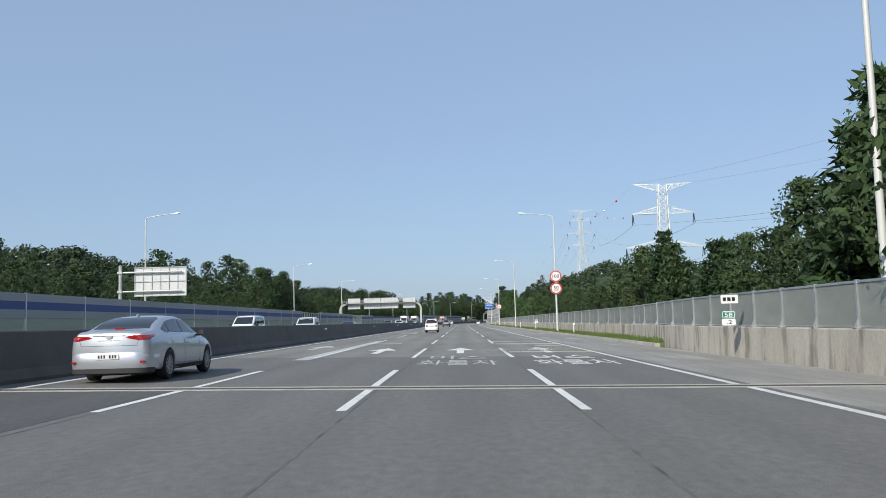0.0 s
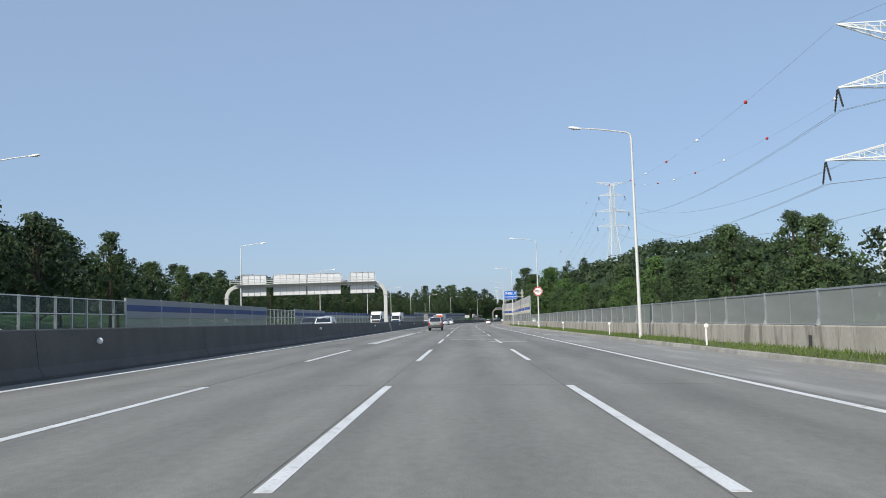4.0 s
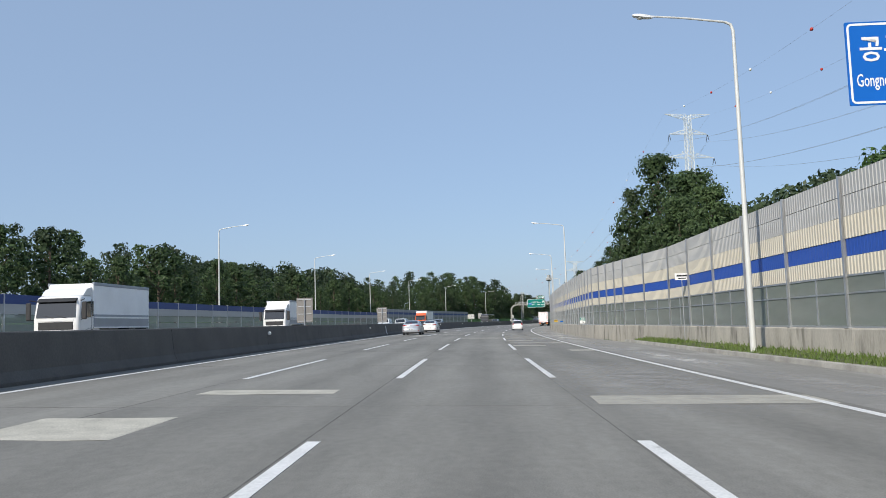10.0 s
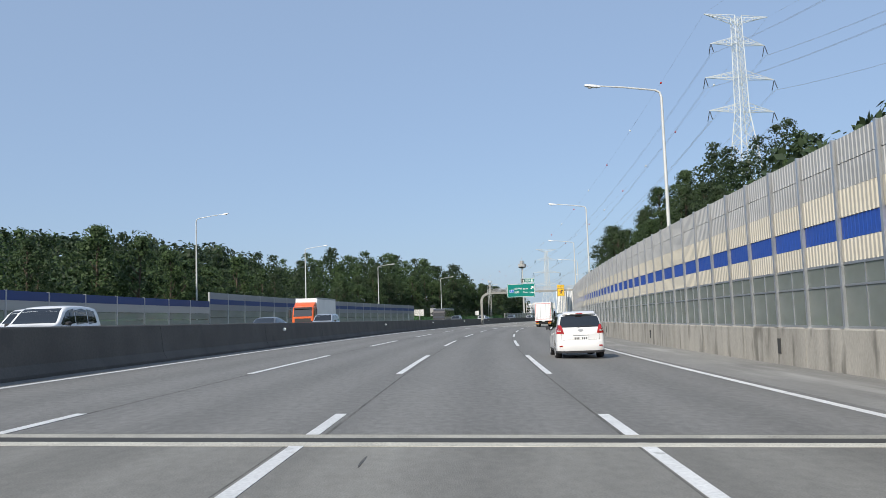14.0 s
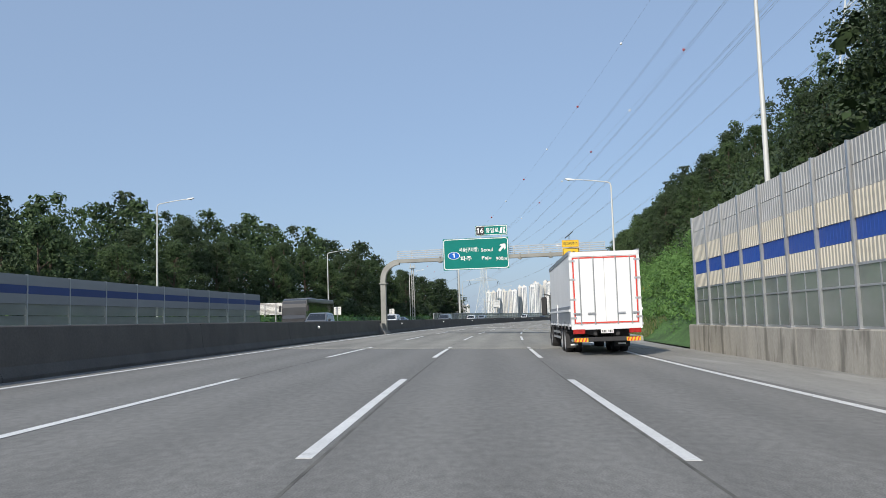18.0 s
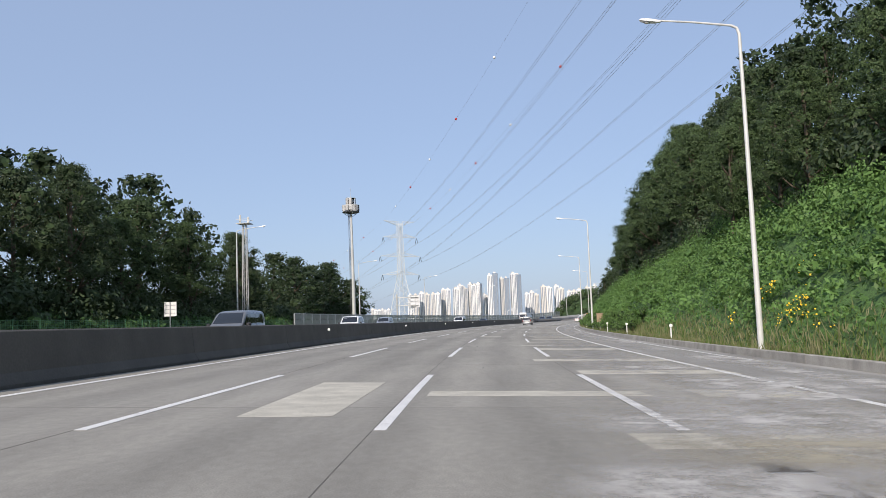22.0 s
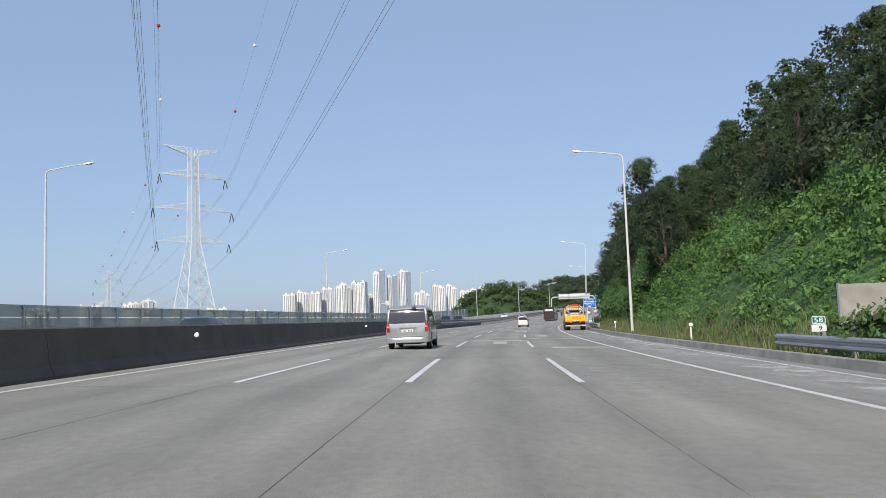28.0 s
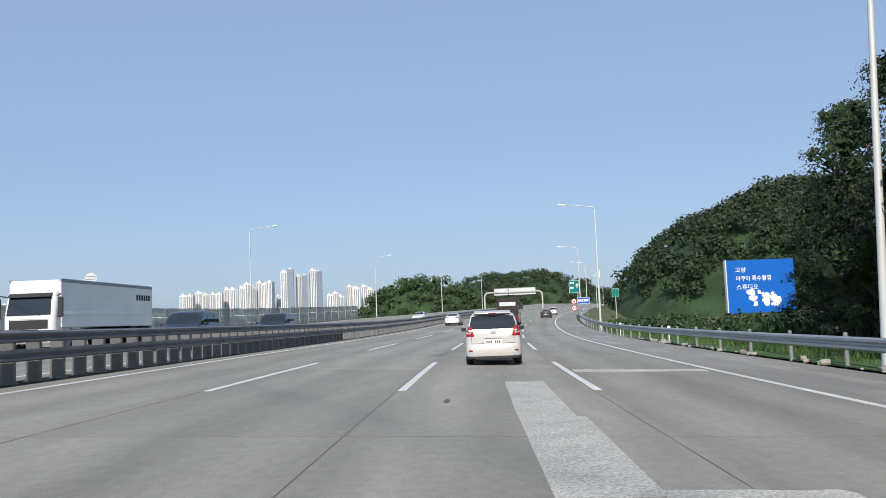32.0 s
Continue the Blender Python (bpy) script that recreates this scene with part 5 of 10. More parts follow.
# ---- pylons and wires ----
def pylon(m, base, arms, foot, half_foot, half_top, label):
    """arms: (height, reach); lattice of four legs with crossed braces."""
    e = thing("power_pylon", label, "power pylon", m)
    top = arms[0][0]
    waist = arms[-1][0]

    def half(z):
        return half_foot + (1.2 - half_foot) * (z - base) / (waist - base) if z < waist else 1.2 + (half_top - 1.2) * (z - waist) / (top - waist)

    for sx in (-1, 1):
        for sy in (-1, 1):
            part("leg", Geo().tube([(sx * half(z), sy * half(z), z) for z in (base, waist, top)], [0.16, 0.13, 0.10], 6), PYLON, e)
    z = base
    g = Geo()
    while z < top - 1:
        h = max(1.6, half(z) * 1.5)
        z2 = min(z + h, top)
        a, b = half(z), half(z2)
        for sx, sy, ux, uy in ((-1, -1, 1, -1), (1, -1, 1, 1), (1, 1, -1, 1), (-1, 1, -1, -1)):
            g.tube([(sx * a, sy * a, z), (ux * b, uy * b, z2)], 0.075, 4, False).tube([(ux * a, uy * a, z), (sx * b, sy * b, z2)], 0.075, 4, False).tube([(sx * b, sy * b, z2), (ux * b, uy * b, z2)], 0.05, 4, False)
        z = z2
    tagged(part("lattice", g, PYLON, e), "crossed thin steel braces", kind="stuff")
    for k, (z, r) in enumerate(arms):
        for side in (-1, 1):
            w = half(z)
            tip = (side * r, 0, z + (0.0 if k else 0.25))
            g = Geo()
            dz = 0.0 if k else -1.6
            for sy in (-1, 1):
                g.tube([(side * w, sy * w, z + (1.7 if k else 0)), tip], 0.085, 4, False).tube([(side * w, sy * w, z + dz), tip], 0.10, 4, False)
                for q in (0.25, 0.5, 0.75):
                    a = (side * (w + (r - w) * q), sy * w * (1 - q), z + (1.7 if k else 0) * (1 - q) + (0.25 if not k else 0) * q)
                    b = (side * (w + (r - w) * q), sy * w * (1 - q), z + dz * (1 - q) + (0.25 if not k else 0) * q)
                    b2 = (side * (w + (r - w) * (q - 0.25)), sy * w * (1.25 - q), z + dz * (1.25 - q))
                    g.tube([a, b], 0.06, 4, False).tube([a, b2], 0.06, 4, False)
            part("cross_arm", g, PYLON, e)
            if k:
                for sy in (-1, 1):
                    part("insulator", Geo().at(Matrix.Translation((tip[0], tip[1], tip[2])) @ Matrix.Rotation(radians(24 * sy), 4, "X")).lathe([(-0.2, 0.05)] + [(-0.2 - 0.17 * j, 0.13 if j % 2 else 0.06) for j in range(1, 15)] + [(-2.7, 0.04)], 8, "z"), DARK, e)
    return e


def world_pose(s, d, turn):
    return Matrix.Translation(road(s, d)) @ Matrix.Rotation(-radians(turn), 4, "Z")


P_AT = [(road(181, 47.7), 10.0), (road(545, 48.5), 0.0), (road(868, -85.6), 0.0), (road(1140, -344), 0.0)]
dirs = [4, 351, 338, 332]
P_SPEC = [(0.0, [(32.0, 6.7), (25.2, 7.0), (17.3, 8.8)], 0, 3.2, 0.9), (16.0, [(72.6, 8.6), (65.6, 7.2), (57.1, 9.2), (49.1, 8.6)], 0, 4.6, 0.9), (0.0, [(46.4, 8.0), (39.4, 8.7), (31.0, 10.4), (22.9, 9.5)], 0, 4.6, 0.9), (0.0, [(43, 8), (37, 8.7), (29, 10.4), (21.5, 9.5)], 0, 4.6, 0.9)]
for (p, zb), a, sp_ in zip(P_AT, dirs, P_SPEC):
    pylon(Matrix.Translation((p.x, p.y, 0)) @ Matrix.Rotation(-radians(a), 4, "Z"), *sp_, "tall pale steel lattice pylon with three pairs of cross arms")


def arm_tip(i, k, side):
    z, r = P_SPEC[i][1][k]
    return Matrix.Translation((P_AT[i][0].x, P_AT[i][0].y, 0)) @ Matrix.Rotation(-radians(dirs[i]), 4, "Z") @ Vector((side * r, 0, z - (2.6 if k else -0.25)))


BALL_R = mat("ball_red", (0.5, 0.03, 0.02), 0.4)
BALL_W = mat("ball_white", (0.8, 0.8, 0.78), 0.4)


def wire(a, b, sag, r, twin=0.0):
    n = 22
    g = Geo()
    for o in ((-twin, twin) if twin else (0,)):
        g.tube([a.lerp(b, k / n) + Vector((o, 0, -sag * 4 * (k / n) * (1 - k / n))) for k in range(n + 1)], r, 4, False)
    return g


wi = thing("power_line", "slack overhead power lines between the pylons", "power line")
for i, j, sag in ((0, 1, 9.0), (1, 2, 8.0), (2, 3, 8.0)):
    ki = len(P_SPEC[i][1])
    for side in (-1, 1):
        for k in range(ki):
            kj = min(k, len(P_SPEC[j][1]) - 1)
            a, b = arm_tip(i, k, side), arm_tip(j, kj, side)
            part("conductor" if k else "earth_wire", wire(a, b, sag * (1.0 if k else 0.8), 0.021 if k else 0.014, 0.2 if k else 0), WIRE, wi)
            if k == 0:
                for q in range(1, 9):
                    t = q / 9
                    c = a.lerp(b, t) + Vector((0, 0, -sag * 0.8 * 4 * t * (1 - t)))
                    part("marker_ball", Geo().at(Matrix.Translation(c)).lathe([(-0.3, 0.03), (-0.24, 0.19), (-0.1, 0.29), (0.1, 0.29), (0.24, 0.19), (0.3, 0.03)], 10, "z"), BALL_R if (q + (side > 0)) % 2 else BALL_W, wi)
for side in (-1, 1):
    for k in range(3):
        a = arm_tip(0, k, side)
        part("conductor", wire(a, a + Vector((60 + 4 * side, -330, 2)), 9, 0.021, 0.2 if k else 0), WIRE, wi)

# ---- slopes ----
def smooth_step(a, b, x):
    t = min(max((x - a) / (b - a), 0.0), 1.0)
    return t * t * (3 - 2 * t)


def hill_up(s):
    return smooth_step(375, 485, s) * (1 - smooth_step(772, 812, s))


def right_z(s, d):
    """The ground to the right of the road."""
    z = hill_up(s) * max(0.0, min((d - 9.6) * 0.86, 21.0))
    return z + (0.5 * noise.noise((s * 0.06, d * 0.11, 3.0)) + 0.25 * noise.noise((s * 0.23, d * 0.3, 8.0))) * min(1.0, max(0.0, d - 10.2) * 0.5) * (0.3 + hill_up(s)) - (0.45 * (1 - hill_up(s)) if d > 11.2 else 0)


def left_z(s, d):
    """The ground to the left of the opposite lanes."""
    up = smooth_step(470, 560, s) * (1 - smooth_step(640, 690, s))
    q = max(0.0, -d - 32.0)
    return 0.9 - 0.015 * q * (1 - up) + min(q * 0.35, 6.5) * up + min(q * 0.12, 4.0) * (1 - up) * (1 - smooth_step(640, 690, s)) + 0.4 * noise.noise((s * 0.05, d * 0.1, 1.0)) * min(1, q / 3)


UNDERGROWTH = mat("undergrowth", (0.06, 0.125, 0.03), 0.95, vary=0.5, scale=0.6, fine=0.5, bump=1.0, bump_scale=5)


def slope(name, label, fz, s0, s1, ds):
    g = Geo()
    n = len(ds)
    k = int((s1 - s0) / 2)
    for i in range(k + 1):
        s = s0 + (s1 - s0) * i / k
        for d in ds:
            p = road(s, d)
            g.v.append((p.x, p.y, fz(s, d) + (tilt(s, d) if abs(d) < 12 else -0.15)))
    g.f = [(i * n + j, i * n + j + 1, (i + 1) * n + j + 1, (i + 1) * n + j) for i in range(k) for j in range(n - 1)]
    return thing(name, label, "slope", kind="structure", geo=g, material=UNDERGROWTH, smooth="all")


slope("slope_right", "steep overgrown cutting slope beside the hard shoulder", right_z, 300, 840, [9.0, 9.7, 10.4, 11.2, 12.2, 13.2, 14.2, 15.2, 16.2, 17.5, 19, 20.5, 22, 25, 29, 34, 40, 48, 60, 80])
slope("slope_left", "wooded ground beyond the opposite carriageway", left_z, -90, 740, [-30.9, -31.6, -33, -35, -38, -42, -47, -53, -60, -70, -85, -110])


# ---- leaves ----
# dark green for the inside of foliage: shade put in as colour
INNER_SHADE = mat("inner_leaf_shade", (0.032, 0.058, 0.020), 0.95, vary=0.4, scale=1.5)


def mesh_np(name, verts, quads, material, inner=0):
    me = bpy.data.meshes.new(name)
    me.vertices.add(len(verts))
    me.vertices.foreach_set("co", np.asarray(verts, dtype=np.float32).ravel())
    me.loops.add(quads.size)
    me.loops.foreach_set("vertex_index", np.asarray(quads, dtype=np.int32).ravel())
    me.polygons.add(len(quads))
    me.polygons.foreach_set("loop_start", np.arange(0, quads.size, 4, dtype=np.int32))
    me.materials.append(material)
    if inner:  # the last faces are inner sprays, in a darker green that paints in shade
        me.materials.append(INNER_SHADE)
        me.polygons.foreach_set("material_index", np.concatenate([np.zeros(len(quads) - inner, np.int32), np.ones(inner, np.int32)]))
    me.update(calc_edges=True)
    return me


def leaves(rs, pos, out, size, droop=0.3, ratio=0.55):
    """Kite-shaped leaves at pos, turned roughly to face out; returns their corners, four for each."""
    n = len(pos)
    nrm = out + rs.normal(0, 0.42, (n, 3))
    nrm /= np.linalg.norm(nrm, axis=1)[:, None] + 1e-9
    along = rs.normal(0, 1, (n, 3)) + np.array([0, 0, -droop])
    along -= nrm * (along * nrm).sum(1)[:, None]
    along /= np.linalg.norm(along, axis=1)[:, None] + 1e-9
    side = np.cross(nrm, along)
    sz = (size * rs.uniform(0.6, 1.35, n))[:, None]
    a = pos - along * sz * 0.5
    b = pos + side * sz * ratio * 0.5 + along * sz * 0.05
    c = pos + along * sz * 0.55 - nrm * sz * 0.08
    d = pos - side * sz * ratio * 0.5 + along * sz * 0.05
    return np.stack([a, b, c, d], 1).reshape(-1, 3)


def on_balls(rs, balls, per_area, low=-0.35, flat=0.85):
    """Points and outward directions over the skins of many lobes (x, y, z, r)."""
    P, O = [], []
    for x, y, z, r in balls:
        n = max(6, int(per_area * 12.57 * r * r))
        v = rs.normal(0, 1, (n, 3))
        v /= np.linalg.norm(v, axis=1)[:, None]
        v = v[v[:, 2] > low]
        k = r * (1 + rs.normal(-0.05, 0.15, len(v)))
        P.append(np.array([x, y, z]) + v * k[:, None] * np.array([1, 1, flat]))
        O.append(v)
    return np.concatenate(P), np.concatenate(O)


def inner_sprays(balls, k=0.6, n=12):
    """Ragged sprays of leaf shapes inside the lobes, so that little sky shows through."""
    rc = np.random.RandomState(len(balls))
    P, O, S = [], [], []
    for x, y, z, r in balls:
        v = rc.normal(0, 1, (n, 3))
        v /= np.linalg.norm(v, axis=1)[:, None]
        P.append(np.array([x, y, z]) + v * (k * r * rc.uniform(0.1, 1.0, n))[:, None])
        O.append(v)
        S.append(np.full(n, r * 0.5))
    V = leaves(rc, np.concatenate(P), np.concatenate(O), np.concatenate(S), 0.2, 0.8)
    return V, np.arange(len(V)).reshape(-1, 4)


LEAF_DARK = leaf_mat("leaves_deep", (0.020, 0.035, 0.018), (0.068, 0.102, 0.046), 0.2)
LEAF_MID = leaf_mat("leaves_mid", (0.027, 0.051, 0.021), (0.092, 0.145, 0.054), 0.26)
LEAF_FRESH = leaf_mat("leaves_fresh", (0.042, 0.092, 0.023), (0.13, 0.225, 0.062), 0.3)
NEEDLE = leaf_mat("needles", (0.020, 0.045, 0.020), (0.065, 0.11, 0.04), 0.15)
SHRUB = leaf_mat("shrub_leaves", (0.048, 0.112, 0.03), (0.155, 0.285, 0.082), 0.28)
GRASS = leaf_mat("grass_blades", (0.07, 0.13, 0.025), (0.16, 0.22, 0.06), 0.3)
DRY_GRASS = leaf_mat("dry_grass_blades", (0.14, 0.15, 0.065), (0.30, 0.285, 0.155), 0.3)
BARK = mat("bark", (0.09, 0.07, 0.05), 0.9, vary=0.3, scale=3, bump=0.6, bump_scale=14)
FLOWER = mat("yellow_petals", (0.75, 0.5, 0.02), 0.6)


def broadleaf(seed, h, w, stem, lobes, dens, size):
    """Lobes of a crown about a leaning trunk with limbs."""
    rs = np.random.RandomState(seed)
    balls, limbs = [], []
    lean = rs.normal(0, 0.25, 2)
    for k in range(lobes):
        t = (k + 0.5) / lobes
        z = stem + (h - stem) * (0.12 + 0.86 * t)
        wide = w * (0.55 + 0.45 * math.sin(math.pi * min(1.0, 0.15 + t * 0.95))) * (1.0 if t < 0.8 else 0.55)
        a = k * 2.4 + rs.uniform(-0.5, 0.5)
        q = wide * rs.uniform(0.3, 0.92) * (1 - 0.45 * t)
        r = w * rs.uniform(0.16, 0.29) * (1.08 - 0.3 * t)
        balls.append((lean[0] * t + q * math.cos(a), lean[1] * t + q * math.sin(a), min(z, h - r * 0.8), r))
        limbs.append((k, balls[-1]))
    balls.append((lean[0], lean[1], h - w * 0.28, w * 0.30))
    g = Geo()
    g.tube([(0, 0, -1.2), (0.03, 0, stem * 0.6), (lean[0] * 0.5, lean[1] * 0.5, stem + (h - stem) * 0.45), (lean[0], lean[1], h * 0.88)], [0.022 * h, 0.018 * h, 0.012 * h, 0.004 * h], 6)
    for k, b in limbs[:: max(1, len(limbs) // 9)]:
        z0 = max(stem * 0.7, b[2] - 0.35 * h * 0.5)
        g.tube([(lean[0] * 0.4, lean[1] * 0.4, z0), (b[0] * 0.55, b[1] * 0.55, (z0 + b[2]) / 2 - 0.1), (b[0] * 0.95, b[1] * 0.95, b[2])], [0.009 * h, 0.006 * h, 0.002 * h], 4)
    P, O = on_balls(rs, balls, dens, -0.3, 0.68)
    L = leaves(rs, P, O, size)
    return g, L, balls


def pine(seed, h, w, tiers, dens, size):
    rs = np.random.RandomState(seed)
    g = Geo().tube([(0, 0, -1.0), (0.05, 0.02, h * 0.5), (0, 0, h * 0.98)], [0.02 * h, 0.014 * h, 0.003 * h], 8)
    P, O, balls = [], [], []
    for k in range(tiers):
        t = k / (tiers - 1)
        z = h * (0.18 + 0.78 * t)
        arms = 6 if t < 0.7 else 4
        for j in range(arms):
            a = j * 2 * math.pi / arms + k * 1.1 + rs.uniform(-0.3, 0.3)
            ln = w * (1.05 - 0.85 * t) * rs.uniform(0.75, 1.15)
            tip = np.array([ln * math.cos(a), ln * math.sin(a), z + ln * rs.uniform(0.0, 0.3)])
            if j % 2 == 0:
                g.tube([(0, 0, z - 0.2), tuple(tip * 0.9)], [0.006 * h, 0.002 * h], 4, False)
            n = int(dens * (0.4 + ln))
            u = rs.uniform(0.25, 1.05, n)
            c = np.array([0, 0, z - 0.2]) * (1 - u)[:, None] + tip * u[:, None]
            P.append(c + rs.normal(0, 0.16 * w * 0.5, (n, 3)) * np.array([1, 1, 0.6]))
            v = rs.normal(0, 0.7, (n, 3)) + np.array([math.cos(a) * 0.5, math.sin(a) * 0.5, 0.8])
            O.append(v / np.linalg.norm(v, axis=1)[:, None])
        balls.append((0, 0, z, w * 0.34 * (1.1 - t)))
    L = leaves(rs, np.concatenate(P), np.concatenate(O), size, 0.0, 0.3)
    return g, L, balls


KINDS = []
SPECS = ((1, 10.0, 3.6, 1.6, 56, 17.5, 0.205), (2, 11.5, 4.2, 1.9, 60, 15.5, 0.21), (3, 9.0, 3.4, 1.3, 50, 18, 0.20), (4, 12.5, 3.8, 2.2, 62, 16.5, 0.205), (5, 8.0, 3.8, 1.0, 46, 18, 0.20))
for spec in SPECS:
    KINDS.append(("broadleaf_tree", *broadleaf(*spec)))
for spec in ((11, 9.0, 2.5, 13, 34, 0.55), (12, 11.0, 2.8, 14, 34, 0.6)):
    KINDS.append(("pine_tree", *pine(*spec)))
LEAFY = {"broadleaf_tree": (LEAF_DARK, LEAF_MID, LEAF_FRESH), "pine_tree": (NEEDLE, NEEDLE, NEEDLE)}
PROTO = {}


def proto(i, tone, far=False):
    if (i, tone, far) not in PROTO:
        nm, g, L, balls = KINDS[i]
        if far == "fine":
            L = broadleaf(*SPECS[i][:5], SPECS[i][5] * 2.1, SPECS[i][6] * 0.68)[1]
        elif far:
            L = L.reshape(-1, 4, 3)[::2]
            L = (L.mean(1, keepdims=True) + (L - L.mean(1, keepdims=True)) * 1.3).reshape(-1, 3)
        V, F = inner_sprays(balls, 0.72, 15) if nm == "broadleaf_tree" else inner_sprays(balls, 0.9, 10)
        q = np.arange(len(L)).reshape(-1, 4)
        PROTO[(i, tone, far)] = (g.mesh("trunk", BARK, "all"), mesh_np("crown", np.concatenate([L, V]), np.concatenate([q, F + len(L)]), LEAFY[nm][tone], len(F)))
    return PROTO[(i, tone, far)]


def tree(i, tone, p, size, turn, label, far=False):
    nm = KINDS[i][0]
    e = thing(nm, label, "tree", Matrix.Translation(p) @ Matrix.Rotation(turn, 4, "Z") @ Matrix.Diagonal((size[0], size[0], size[1], 1)), "roadside trees")
    t, c = proto(i, tone, far)
    part("trunk", t, None, e)
    part("crown", c, None, e)
    return e


rt = random.Random(11)
BACK = {0: [], 1: [], 2: []}


def plant(s, d, z, height, kinds, tone, label, back=False, wide=1.0):
    i = rt.choice(kinds)
    h0 = {0: 10, 1: 11.5, 2: 9, 3: 12.5, 4: 8, 5: 9, 6: 11}[i]
    k = height * rt.uniform(0.85, 1.12) / h0
    p = road(s, d)
    p.z = z
    kw = k * rt.uniform(0.95, 1.2) * wide
    if back:
        BACK[tone].append((i, p, kw, k, rt.uniform(0, 6.28)))
    else:
        tree(i, tone, p, (kw, k), rt.uniform(0, 6.28), label, "fine" if i < 5 and (498 < s < 645 and d < -25 or 440 < s < 830 and 12 < d < 20) else d < -25 or d > 26)


def left_height(s):
    return float(np.interp(s, [-90, 60, 110, 138, 146, 172, 190, 230, 260, 300, 340, 370, 400, 450, 480, 500, 515, 545, 580, 620, 636, 645], [7.6, 7.2, 5.9, 5.9, 11.0, 10.9, 8.2, 7.6, 8.2, 8.8, 9.2, 9.8, 9.4, 9.0, 8, 9.2, 10.4, 11.0, 12.6, 13.4, 13.0, 10.6]))


LBL = "leafy green tree in the wood beyond the far noise wall"
s = -70.0
while s < 640:
    for d, step in ((-38, 0), (-46, 3.2)):
        ss, dd = s + step + rt.uniform(-1.5, 1.5), d + rt.uniform(-2.5, 2.5)
        if d == -38:
            plant(ss, dd, left_z(ss, dd), left_height(ss) * rt.uniform(0.86, 1.04), [0, 1, 2, 3, 4, 2], rt.choice([0, 1, 1, 1]), LBL)
        else:
            plant(ss, dd, left_z(ss, dd), left_height(ss) * 1.12, [0, 1, 2, 3], rt.choice([0, 0, 1]), LBL, True)
    for d in (-58,):
        ss, dd = s + rt.uniform(-3, 3), d + rt.uniform(-4, 4)
        plant(ss, dd, left_z(ss, dd), left_height(ss) * (1.2 if d > -60 else 1.35), [0, 1, 3], rt.choice([0, 0, 1]), LBL, True)
    s += 5.8 if s < 490 else 5.2
# the clump past the wood
for s, d, h, i in ((640, -37, 9, 6), (646, -41, 8.6, 6), (652, -44, 7.4, 5)):
    plant(s, d, left_z(s, d), h, [i], 0, "tall dark pine at the end of the wood")
for k in range(11):
    s, d = 667 + 5.2 * k + rt.uniform(-1, 1), -47 + rt.uniform(-4, 4)
    plant(s, d, 0.2, [10, 12.5, 13.5, 15, 15.8, 15.6, 15, 14.4, 13.5, 12, 10][k], [0, 1, 3], 0, "dark leafy tree in a clump behind the viaduct fence", wide=1.35)

# right: behind the parapet fence and the noise wall
R_LOW = "green roadside tree rising behind the fence"
s = -40.0
while s < 372:
    hs_ = float(np.interp(s, [-40, 10, 19, 23, 34, 44, 48, 51, 56, 61, 70, 78, 84, 90, 100, 116, 140, 168, 175, 181, 200, 212, 222, 230, 240, 250, 262, 266, 280, 290, 300, 309, 315, 330, 345, 372], [10, 11.5, 10, 6.8, 5.6, 7.3, 7.3, 6, 8, 5, 4.8, 4.8, 6.4, 5.3, 5.6, 5.6, 6, 5.8, 9.0, 5.8, 5, 6, 5.8, 7.4, 8.8, 11.6, 11.4, 8, 6, 6, 6, 5.8, 5.8, 6, 6.2, 6.6]))
    kinds = [5, 2, 0, 6, 4] if s < 90 else [0, 2, 3, 4, 0] if s < 345 else [0, 1]
    plant(s, 14.5 + rt.uniform(-0.8, 1.2) + (1.6 if 226 < s < 292 else 0), -0.4, hs_, kinds, 1 if s < 150 else 2 if 226 < s < 292 else rt.choice([1, 1, 1, 2]), R_LOW, wide=0.95)
    if s < 290 or s > 300:
        plant(s + 2.5, 21 + rt.uniform(-2, 2), -0.4, hs_ * (1.12 if s > 292 else 0.92) + (1 if s > 292 else 0), [0, 1, 3, 5] if s < 200 else [0, 1, 3], rt.choice([0, 1]), R_LOW, True)
    plant(s + 1.0, 31 + rt.uniform(-3, 3), -0.2, hs_ * (1.1 if s > 292 else 0.95) + (3.5 if s > 300 else 0.3), [0, 1, 3], rt.choice([0, 0, 1]), R_LOW, True)
    s += 5.6 if s > 90 else 3.8
plant(310.5, 13.0, -0.4, 14.8, [3], 0, "tall dark leafy tree standing close behind the noise wall", wide=0.78)
for s, d, h, i in ((309, 14.8, 14.2, 3), (304, 16.5, 12.8, 1), (300.5, 14.6, 10.6, 0), (295.5, 15.4, 9.4, 1), (313, 17.5, 13, 3), (97, 14.6, 6.0, 2), (102, 15.5, 5.9, 0), (107, 14.8, 5.8, 4)):
    plant(s, d, -0.4, h, [i], 1, "tall leafy tree standing high above its neighbours")
R_HILL = "dark leafy tree on the steep overgrown slope"
s = 372.0
